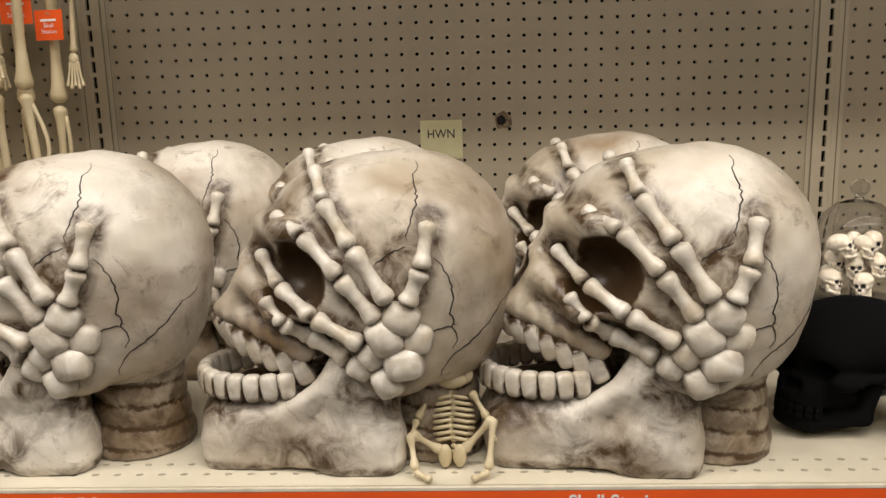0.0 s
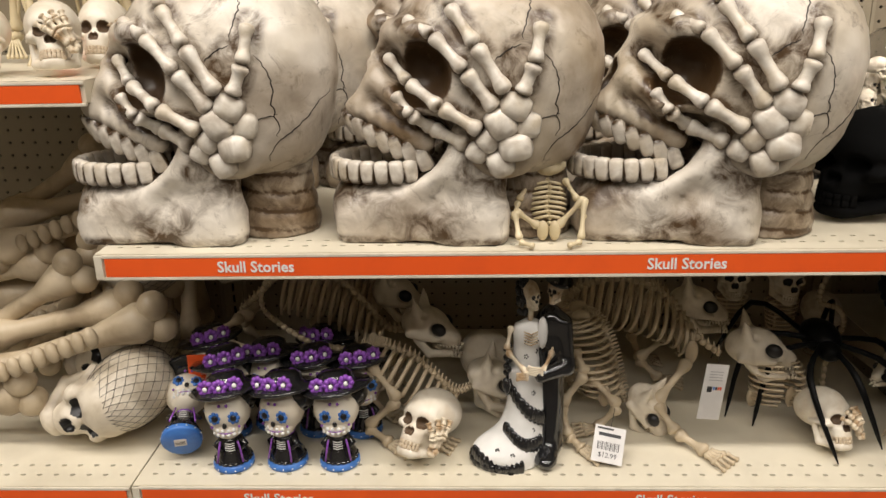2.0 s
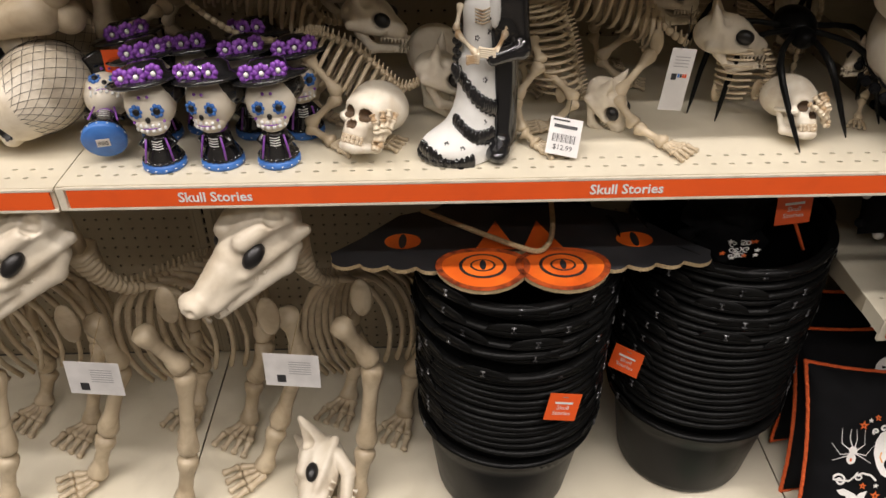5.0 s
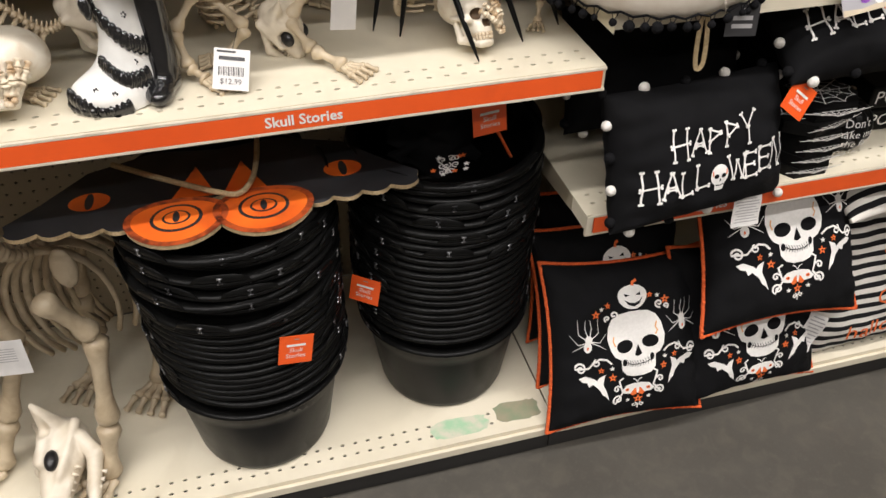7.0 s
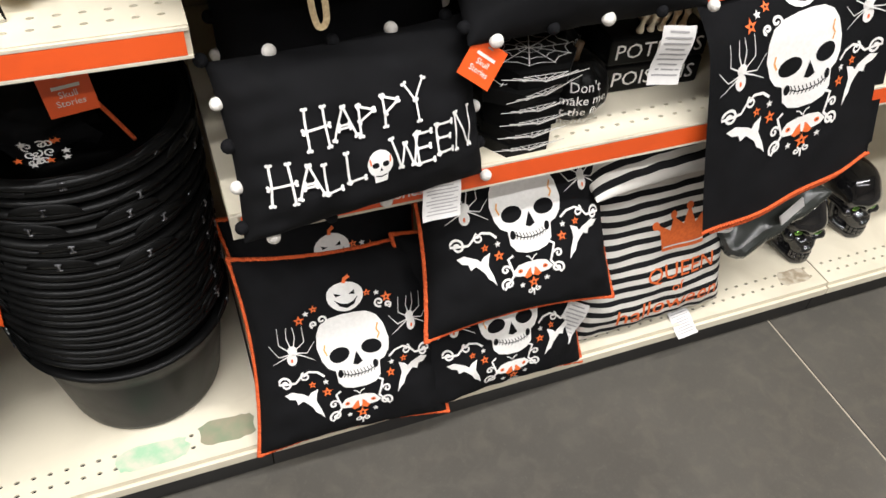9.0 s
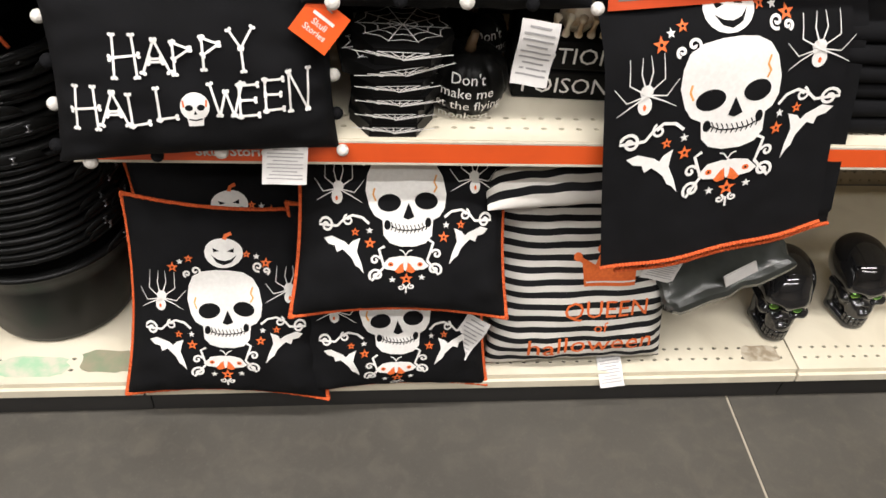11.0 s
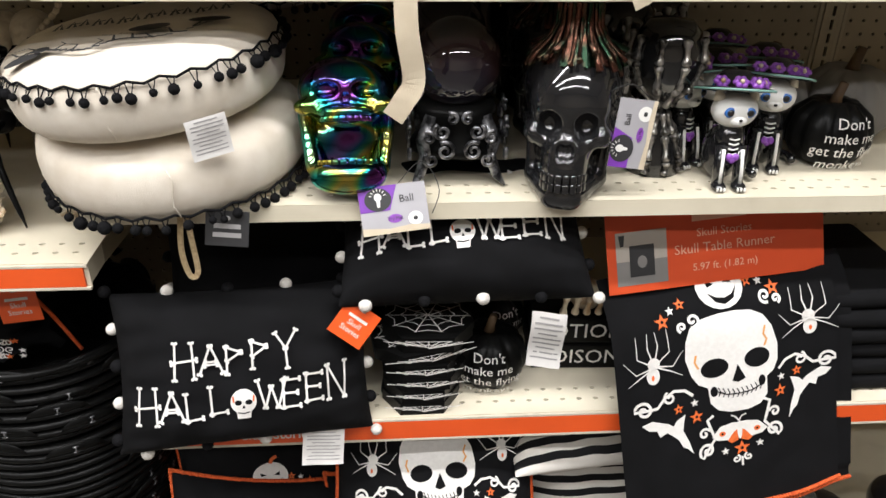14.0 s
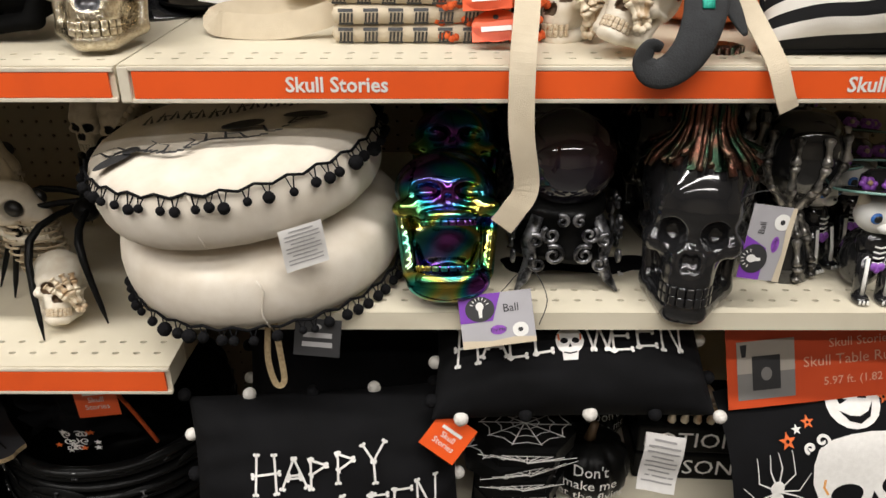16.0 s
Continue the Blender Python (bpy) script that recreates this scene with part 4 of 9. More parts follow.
# ---- printed cloth: pillows, runner, cushions ----
def motif(p, k, white=0, orange=1, dark=2, gold=3):
    """The embroidered wreath round a skull; k: metres for one unit of the drawing."""
    def q(x, y):
        return ((x - 372) * k, (370 - y) * k)

    # skull
    p.poly([q(*a) for a in ((262, 300), (275, 268), (305, 250), (345, 243), (385, 243), (425, 250), (455, 268), (475, 300), (487, 350), (484, 390), (470, 415), (452, 425), (450, 470), (432, 492), (400, 502), (360, 502), (330, 492), (312, 470), (308, 428), (285, 415), (270, 390), (258, 345))], white)
    p.oval(q(326, 378), 33 * k, 25 * k, dark, turn=8)
    p.oval(q(430, 370), 33 * k, 25 * k, dark, turn=-5)
    p.poly([q(*a) for a in ((380, 376), (366, 418), (380, 424), (398, 416))], dark)
    p.oval(q(322, 440), 9 * k, 14 * k, dark)
    p.oval(q(438, 432), 9 * k, 14 * k, dark)
    for i in range(10):
        x = 332 + i * 11
        dy = -0.004 * (x - 380) ** 2
        p.stroke([q(x, 440 + dy), q(x + 5, 452 + dy), q(x, 464 + dy)], 2.6 * k, dark)
    p.stroke([q(324, 450 - 12), q(352, 452), q(382, 454), (q(412, 451)), q(438, 440)], 3 * k, dark)
    p.stroke([q(284, 338), q(280, 355), q(288, 374)], 5 * k, gold)
    p.stroke([q(456, 295), q(450, 315), q(458, 330), q(450, 345)], 5 * k, gold)
    # pumpkin
    p.oval(q(366, 186), 58 * k, 50 * k, white)
    p.poly([q(*a) for a in ((332, 172), (354, 180), (336, 186))], dark)
    p.poly([q(*a) for a in ((396, 168), (376, 180), (396, 184))], dark)
    p.poly([q(*a) for a in ((330, 196), (350, 208), (370, 212), (390, 206), (406, 190), (392, 216), (368, 226), (346, 218))], dark)
    p.stroke([q(366, 140), q(370, 126), q(386, 118)], 12 * k, orange)
    for x, y, r in ((213, 242, 19), (262, 211, 14), (434, 188, 14), (494, 214, 19), (230, 463, 14), (274, 495, 18), (534, 436, 14), (484, 473, 17), (381, 606, 21)):
        p.star(q(x, y), r * k, orange)
        p.oval(q(x, y), r * 0.22 * k, r * 0.22 * k, dark, 8)
    for x, y in ((236, 222), (464, 194), (272, 458), (490, 438), (340, 607), (425, 600)):
        p.star(q(x, y), 11 * k, white)
    # spiders
    for cx, cy, s in ((178, 350, 1), (570, 312, -1)):
        p.oval(q(cx - 4 * s, cy + 14), 17 * k, 21 * k, white)
        p.oval(q(cx, cy - 16), 16 * k, 15 * k, white)
        p.oval(q(cx - 5 * s, cy + 18), 4 * k, 7 * k, orange, 8)
        for side_ in (1, -1):
            for j, (ax, ay, bx, by) in enumerate(((14, -58, 10, -92), (42, -38, 40, -92), (48, 0, 76, -34), (40, 10, 70, 28))):
                p.stroke([q(cx, cy - 10), q(cx + side_ * ax, cy + ay), q(cx + side_ * bx, cy + by)], 4.2 * k, white, True)
    # bats
    for s in (1, -1):
        def b(x, y):
            return q(372 + s * (x - 372) if s > 0 else 388 - (x - 372), y if s > 0 else y - 34)
        p.poly([b(*a) for a in ((134, 484), (160, 476), (200, 492), (212, 502), (222, 490), (246, 480), (240, 500), (236, 520), (250, 555), (258, 588), (244, 570), (232, 562), (222, 540), (206, 524), (194, 514), (176, 522), (170, 504), (150, 500))], white)
    # scrolls
    w = 7.5 * k
    for s in (1, -1):
        def g(x, y):
            return q(372 + s * (x - 372) + (0 if s > 0 else 10), y if s > 0 else y - 22)
        p.scroll(g(142, 446), 24 * k, white, w, 1.5, 0 if s > 0 else 180, s, [g(270, 438), g(250, 420), g(222, 414), g(196, 426), g(176, 446)])
        p.scroll(g(210, 428), 17 * k, white, w * 0.8, 1.2, 180 if s > 0 else 0, -s)
        p.scroll(g(284, 250), 17 * k, white, w * 0.9, 1.3, 0 if s > 0 else 180, -s)
        p.scroll(g(258, 262), 12 * k, white, w * 0.9, 1.2, 180 if s > 0 else 0, s)
        p.scroll(g(294, 592), 22 * k, white, w, 1.4, 90, s, [g(316, 502), g(300, 512), g(308, 540), g(316, 565)])
        p.scroll(g(290, 545), 15 * k, white, w * 0.9, 1.2, 90, -s)
    p.scroll(q(366, 634), 11 * k, white, w * 0.7, 1.2, 0, 1)
    p.scroll(q(396, 632), 11 * k, white, w * 0.7, 1.2, 180, -1)
    p.stroke([q(381, 630), q(381, 656)], w * 0.7, white)
    # moth
    for s in (1, -1):
        def h(x, y):
            return q(376 + s * (x - 376), y)
        p.poly([h(*a) for a in ((376, 532), (362, 530), (330, 536), (308, 560), (322, 572), (346, 576), (368, 580))], white)
        p.poly([h(*a) for a in ((374, 548), (362, 556), (346, 578), (356, 586), (372, 580))], orange)
        p.oval(h(334, 556), 8 * k, 7 * k, orange, 10)
        p.oval(h(334, 556), 3 * k, 3 * k, dark, 8)
        p.stroke([h(376, 528), h(368, 516), h(358, 512)], 3.5 * k, white)
    p.oval(q(376, 552), 6 * k, 26 * k, white, 12)


PRINTS = [M["thread"], M["orangeprint"], M["blackcloth"], mat("gold_thread", (0.78, 0.36, 0.08), None, 0.7)]


def pillow_face(w, h, thick, seed=0, pinch=0.05, power=0.55):
    rnd = random.Random(seed)
    ph = [rnd.uniform(0, 6.28) for _ in range(6)]

    def place(u, v, lift, sign=1):
        s, t = max(-1, min(1, u / (w / 2))), max(-1, min(1, v / (h / 2)))
        x = u * (1 - pinch * (1 - t * t) * abs(s) ** 2)
        y = v * (1 - pinch * (1 - s * s) * abs(t) ** 2)
        body = max(0.0, (1 - s ** 4) * (1 - t ** 4))
        wr = 0.0032 * math.sin(9 * s + 4 * t + ph[0]) * math.sin(7 * t - 3 * s + ph[1]) + 0.0024 * math.sin(21 * s + ph[2] + 6 * t) * abs(t) ** 2 + 0.0024 * math.sin(19 * t + ph[3] - 5 * s) * abs(s) ** 2 + 0.0030 * math.sin(13 * (abs(s) - abs(t)) + ph[4]) * (s * t) ** 2
        return (x, y, sign * (thick * body ** power + wr * min(1, body * 3) + lift))

    return place


def cushion_body(name, w, h, place, material, n=56):
    g = Geo()
    flat = []
    for sign in (1, -1):
        vs, fs = [], []
        for j in range(n + 1):
            for i in range(n + 1):
                # closer together at the seams
                s, t = math.sin((i / n - 0.5) * math.pi), math.sin((j / n - 0.5) * math.pi)
                vs.append(place(s * w / 2, t * h / 2, 0, sign))
                flat.append((s * w / 2, t * h / 2 + 10, 0))
        for j in range(n):
            for i in range(n):
                a = j * (n + 1) + i
                f = (a, a + 1, a + n + 2, a + n + 1)
                fs.append(f if sign > 0 else tuple(reversed(f)))
        g.put(vs, fs)
    me = g.mesh(name, material)
    at = me.attributes.new("flat", "FLOAT_VECTOR", "POINT")
    at.data.foreach_set("vector", np.array(flat, dtype=np.float32).ravel())
    return me


def edge_path(w, h, place, n=26):
    pts = []
    for k in range(4 * n):
        s, q = divmod(k, n)
        t = -1 + 2 * q / n
        u, v = ((t, -1), (1, t), (-t, 1), (-1, -t))[s]
        pts.append(Vector(place(u * w / 2, v * h / 2, 0)))
    return pts


def care_tag(parent, at, w=0.045, h=0.085, name="care_label"):
    p = Print()
    for k in range(9):
        ww = w * (0.8 if k % 3 else 0.55)
        y = h * (0.40 - 0.095 * k)
        p.poly([(-ww / 2, y), (ww / 2, y), (ww / 2, y + h * 0.03), (-ww / 2, y + h * 0.03)], 0)
    bend = lambda u, v, s: (u, v, s + 0.006 * math.sin(v * 60) + 0.003 * math.sin(u * 90))
    vs = [bend((i / 4 - 0.5) * w, (j / 6 - 0.5) * h, 0) for j in range(7) for i in range(5)]
    fs = [(j * 5 + i, j * 5 + i + 1, j * 5 + i + 6, j * 5 + i + 5) for j in range(6) for i in range(4)]
    g = Geo().put(vs, fs)
    g.put([(a, b, c - 0.0006) for a, b, c in vs], [tuple(reversed(f)) for f in fs])
    tag = add_part(name, g.mesh(name, M["paper"]), parent, "white printed cloth label", at)
    add_part("fine_print", p.lay("fine_print", [M["greyink"]], bend, 0.01), tag)
    return tag


def hang_tag(parent, at, w, h, words, material="orange", lines=()):
    card = add_part("hang_tag", Geo().box((-w / 2, -h / 2, 0), (w / 2, h / 2, 0.0008)).mesh("hang_tag", M[material], smooth=False), parent, "square orange paper hang tag", at)
    p = Print()
    p.poly([(-w * 0.28, h * 0.12), (w * 0.28, h * 0.12), (w * 0.28, h * 0.2), (-w * 0.28, h * 0.2)], 0)
    for k, word in enumerate(words):
        p.text(word, (0, -h * (0.08 + 0.2 * k)), h * 0.21, 0)
    p.poly([(-w * 0.08, h * 0.36), (w * 0.08, h * 0.36), (w * 0.08, h * 0.39), (-w * 0.08, h * 0.39)], 1)
    add_part("lettering", p.lay("lettering", [M["white"], M["greyink"]], lambda u, v, s: (u, v, 0.0008 + s)), card)
    return card


def skull_pillow(at, seed, w=0.345, h=0.355, shift=0.008, scale=0.00053, tag=None):
    ob = thing("throw_pillow", "black cotton throw pillow with white embroidered skull and orange pompom trim", "pillow", "skull wreath pillows", at=at)
    place = pillow_face(w, h, 0.056, seed, 0.095)
    add_part("cover", cushion_body("cover", w, h, place, M["blackcloth"]), ob)
    p = Print()
    motif(p, scale)
    add_part("embroidery", p.lay("embroidery", PRINTS, lambda u, v, s: place(u, v + shift, s * 1.4 + 0.0016), 0.0062), ob, "white and orange embroidered skull wreath")
    g = Geo()
    path = edge_path(w, h, place, 30)
    g.tube(path + [path[0]], 0.0022, 6, cap=False)
    rnd = random.Random(seed)
    for a, b in zip(path, path[1:] + path[:1]):
        for t in (0.0, 0.33, 0.66):
            c = a.lerp(b, t)
            g.ball((c.x * 1.006, c.y * 1.006, c.z + rnd.uniform(-0.001, 0.001)), 0.0046, 6, 4)
    add_part("trim", g.mesh("trim", M["orangetrim"]), ob, "bobbled orange trim")
    if tag is not None:
        care_tag(ob, tag)
    return ob


skull_pillow(pose(1.378, -0.500, 0.248, 62, 0, 0) @ pose(0, 0, 0, 0, 0, -3), 1)
skull_pillow(pose(1.665, -0.500, 0.462, 58, 0, 0) @ pose(0, 0, 0, 0, 0, -1), 2, shift=0.02)
skull_pillow(pose(1.655, -0.500, 0.250, 66, 0, 2), 3, shift=-0.01, tag=pose(0.125, -0.055, 0.05, 5, 0, -28))
skull_pillow(pose(1.405, -0.300, 0.300, 76, 0, 3), 4, tag=pose(0.085, 0.14, 0.055, -25, 0, 5))
skull_pillow(pose(1.385, -0.395, 0.275, 70, 0, 4), 5)


def queen_pillow():
    w, h = 0.335, 0.375
    ob = thing("throw_pillow", "black and white striped throw pillow with an orange printed crown", "pillow", at=pose(1.988, -0.470, 0.292, 70, 0, 0) @ pose(0, 0, 0, 0, 0, 2))
    place = pillow_face(w, h, 0.055, 8)
    add_part("cover", cushion_body("cover", w, h, place, M["stripe"]), ob)
    p = Print()
    p.poly([(x * 0.98 + 0.045, y + 0.005) for x, y in ((-0.052, -0.012), (0.040, -0.012), (0.042, 0.045), (0.055, 0.05), (0.040, 0.052), (0.022, 0.033), (0.010, 0.070), (-0.004, 0.035), (-0.026, 0.055), (-0.036, 0.030), (-0.064, 0.048), (-0.070, 0.042), (-0.060, 0.035))], 0)
    for x, y in ((0.0545, 0.075), (0.0195, 0.064), (0.100, 0.055), (-0.022, 0.052)):
        p.oval((x, y), 0.0075, 0.0085, 0, 12)
    p.poly([(-0.004, 0.000), (0.084, 0.000), (0.084, 0.003), (-0.004, 0.003)], 1)
    p.text("QUEEN", (0.040, -0.070), 0.048, 0)
    p.text("of", (0.030, -0.100), 0.030, 0)
    p.text("halloween", (0.020, -0.150), 0.058, 0, turn=3)
    add_part("print", p.lay("print", [M["orangeprint"], M["thread"]], lambda u, v, s: place(u, v, s + 0.0005), 0.012), ob, "orange printed crown and words")
    care_tag(ob, pose(0.125, 0.025, 0.062, 0, 0, -12), 0.06, 0.05)
    care_tag(ob, pose(0.07, -0.205, 0.02, -60, 0, 0), 0.045, 0.06)
    ob = thing("throw_pillow", "black and white striped throw pillow lying flat", "pillow", at=pose(1.955, -0.365, 0.545, 14, 0, 4))
    place = pillow_face(0.36, 0.36, 0.045, 9)
    add_part("cover", cushion_body("cover", 0.36, 0.36, place, M["stripe"]), ob)


queen_pillow()

BONE_LETTERS = {
    "H": [[(0, 0), (0.06, 1)], [(0.62, 0), (0.58, 1)], [(-0.08, 0.46), (0.72, 0.52)]],
    "A": [[(0, 0), (0.36, 1)], [(0.72, 0), (0.36, 1)], [(0.17, 0.32), (0.55, 0.32)], [(0.2, 0.42), (0.52, 0.42)]],
    "P": [[(0.05, 0), (0.05, 1)], [(0.05, 0.97), (0.5, 0.78)], [(0.5, 0.78), (0.05, 0.46)]],
    "Y": [[(0, 1), (0.32, 0.55)], [(0.68, 1.05), (0.32, 0.55)], [(0.32, 0.55), (0.36, 0)]],
    "L": [[(0.05, 1), (0.08, 0)], [(0.08, 0.02), (0.55, 0.08)]],
    "W": [[(0, 1), (0.22, 0)], [(0.22, 0), (0.42, 0.75)], [(0.42, 0.75), (0.62, 0.0)], [(0.62, 0), (0.9, 1)]],
    "E": [[(0.05, 0), (0.05, 1)], [(0.05, 0.97), (0.58, 1.0)], [(0.05, 0.52), (0.5, 0.52)], [(0.05, 0.03), (0.58, 0.05)]],
    "N": [[(0.05, 0), (0.02, 1)], [(0.02, 1), (0.6, 0.02)], [(0.6, 0.02), (0.66, 1.05)]],
}


def bone_word(p, word, x, y, h, step, rise=0.0):
    for i, ch in enumerate(word):
        hh = h * (1.18 if i in (0, len(word) - 1) else 0.92)
        x0, y0 = x + i * step, y + rise * i + (0.004 if i % 2 else 0)
        if ch == "O":
            c = (x0 + h * 0.30, y0 + h * 0.42)
            p.oval(c, h * 0.40, h * 0.42, 0)
            p.poly([(c[0] - h * 0.24, c[1] - h * 0.2), (c[0] + h * 0.24, c[1] - h * 0.2), (c[0] + h * 0.2, c[1] - h * 0.58), (c[0] - h * 0.2, c[1] - h * 0.58)], 0)
            for s in (-1, 1):
                p.oval((c[0] + s * h * 0.16, c[1] - h * 0.02), h * 0.11, h * 0.09, 2, 12)
                p.stroke([(c[0] + s * h * 0.32, c[1] + h * 0.2), (c[0] + s * h * 0.30, c[1] + h * 0.0)], h * 0.05, 1)
            p.poly([(c[0], c[1] - h * 0.1), (c[0] - h * 0.05, c[1] - h * 0.22), (c[0] + h * 0.05, c[1] - h * 0.22)], 2)
            p.stroke([(c[0] - h * 0.18, c[1] - h * 0.36), (c[0], c[1] - h * 0.40), (c[0] + h * 0.18, c[1] - h * 0.36)], h * 0.04, 2)
            continue
        for a, b in BONE_LETTERS[ch]:
            a, b = (x0 + a[0] * h, y0 + a[1] * hh), (x0 + b[0] * h, y0 + b[1] * hh)
            p.stroke([a, b], h * 0.070, 0)
            d = Vector((b[0] - a[0], b[1] - a[1])).normalized()
            for e in (a, b):
                for s in (-1, 1):
                    p.oval((e[0] - d.y * s * h * 0.05, e[1] + d.x * s * h * 0.05), h * 0.056, h * 0.056, 0, 8)


def happy_pillow(at, seed, full=True, tag=None, hang=None, size=(0.045, 0.085)):
    w, h = 0.345, 0.220
    ob = thing("throw_pillow", "black lumbar pillow with white bone lettering and pompom edge", "pillow", "bone lettering pillows", at=at)
    place = pillow_face(w, h, 0.060, seed, 0.055)
    add_part("cover", cushion_body("cover", w, h, place, M["blackcloth"]), ob)
    p = Print()
    if full:
        bone_word(p, "HAPPY", -0.092, 0.000, 0.041, 0.0325, 0.001)
        bone_word(p, "HALLOWEEN", -0.144, -0.060, 0.042, 0.0312, 0.0016)
    else:
        p.oval((0, 0), 0.002, 0.002, 2)
    add_part("lettering", p.lay("lettering", PRINTS, lambda u, v, s: place(u, v, s + 0.0014), 0.008), ob, "white bone-shaped letters with a small skull")
    for k in range(18):
        t = (k + 0.5) / 18 * 4
        s, q = int(t), -1 + 2 * (t - int(t))
        u, v = ((q, -1), (1, q), (-q, 1), (-1, -q))[s]
        c = place(u * w / 2, v * h / 2, 0)
        g = Geo()
        rnd = random.Random(k)
        g.ball((c[0] * 1.02, c[1] * 1.03, c[2] + 0.004), 0.0088 + rnd.uniform(-0.0006, 0.0006), 12, 9)
        add_part("pompom", g.mesh("pompom", M["pom"] if k % 2 == 0 else M["pomblack"]), ob, "white pompom" if k % 2 == 0 else "black pompom")
    if tag is not None:
        care_tag(ob, tag, *size)
    if hang is not None:
        hang_tag(ob, hang, 0.052, 0.052, ("Skull", "Stories"))
    return ob


happy_pillow(pose(1.398, -0.554, 0.737, 68, 0, 11) @ pose(0, 0, 0, 0, 0, -3), 11, tag=pose(0.098, -0.128, 0.012, -8, 0, -4), size=(0.058, 0.052), hang=pose(0.142, 0.058, 0.074, 5, 0, -38))
happy_pillow(pose(1.700, -0.480, 0.900, 34, 0, 0) @ pose(0, 0, 0, 0, 0, 1), 12, tag=pose(0.100, -0.165, -0.012, 50, 0, -6))
happy_pillow(pose(1.420, -0.345, 0.785, 74, 0, 2), 13, False)
happy_pillow(pose(1.72, -0.22, 0.765, 74, 0, 2), 14, False)


def table_runner():
    ob = thing("table_runner", "folded black cloth table runner with embroidered skull and orange bobble edge", "table runner", at=pose(2.090, -0.573, 0.675, 76, 0, 3) @ pose(0, 0, 0, 0, 0, 8))
    w, h = 0.335, 0.38

    def drape(u, v, lift, sign=1):
        z = 0.012 * math.sin(u * 14 + 1) * (0.5 - v / h) * 0.6 + 0.004 * math.sin(u * 37 + v * 11) - 5.0 * max(0.0, v - 0.09) ** 2
        return (u, v + 0.012 * math.sin(u * 9) * (0.5 - v / h), z + lift)

    n = 48
    vs, fs = [], []
    for layer in (0.0, -0.009):
        o = len(vs)
        for j in range(n + 1):
            for i in range(n + 1):
                u, v = (i / n - 0.5) * w, (j / n - 0.5) * h
                if layer:
                    u, v = u + 0.028, v - 0.018
                vs.append(drape(u, v, layer * (1 + (0.6 if layer and j < 3 else 0))))
        for j in range(n):
            for i in range(n):
                a = o + j * (n + 1) + i
                fs.append((a, a + 1, a + n + 2, a + n + 1))
    g = Geo().put(vs, fs)
    me = g.mesh("cloth", M["blackcloth"])
    add_part("cloth", me, ob)
    p = Print()
    motif(p, 0.00060)
    add_part("embroidery", p.lay("embroidery", PRINTS, lambda u, v, s: drape(u + 0.006, v + 0.048, s + 0.0016), 0.008), ob, "white and orange embroidered skull wreath")
    for lay_, off, sh in ((0, 0, 0), (-0.009, 0.028, -0.018)):
        g = Geo()
        for i in range(70):
            u = (i / 69 - 0.5) * w + off
            c = drape(u, -h / 2 + sh, lay_ * 1.6)
            g.ball((c[0], c[1] - 0.003, c[2] + 0.001), 0.0036, 6, 4)
        add_part("trim", g.mesh("trim", M["orangetrim"]), ob, "bobbled orange edge")
    # the header card over its top
    card = thing("header_card", "orange printed card header with a small photo of the runner", "product card", at=pose(2.062, -0.498, 0.880, 72, 0, 2) @ pose(0, 0, 0, 0, 0, 5))
    add_part("card", Geo().box((-0.16, -0.056, -0.0012), (0.16, 0.062, 0)).mesh("card", mat("orange_card_board", (0.62, 0.075, 0.014), (0.55, 0.06, 0.012), 0.5, 9), smooth=False), card)
    p = Print()
    p.poly([(-0.035, 0.036), (0.045, 0.036), (0.045, 0.050), (-0.035, 0.050)], 0)
    p.text("Skull Stories", (0.012, 0.014), 0.0165, 0)
    p.text("Skull Table Runner", (0.012, -0.009), 0.0195, 0)
    p.text("5.97 ft. (1.82 m)", (0.012, -0.035), 0.0150, 0)
    p.poly([(-0.147, -0.045), (-0.073, -0.045), (-0.073, 0.032), (-0.147, 0.032)], 1)
    p.poly([(-0.147, -0.010), (-0.073, -0.010), (-0.073, 0.032), (-0.147, 0.032)], 2)
    p.poly([(-0.128, -0.033), (-0.092, -0.033), (-0.092, 0.012), (-0.128, 0.012)], 3)
    p.oval((-0.110, -0.012), 0.007, 0.009, 1)
    p.poly([(-0.141, 0.012), (-0.136, 0.012), (-0.134, 0.028), (-0.143, 0.028)], 3)
    add_part("print", p.lay("print", [mat("faded_pale_print", (0.75, 0.42, 0.30), None, 0.6), M["grey"], mat("photo_wall", (0.42, 0.38, 0.33), None, 0.6), M["ink"]], lambda u, v, s: (u, v, s)), card)


table_runner()


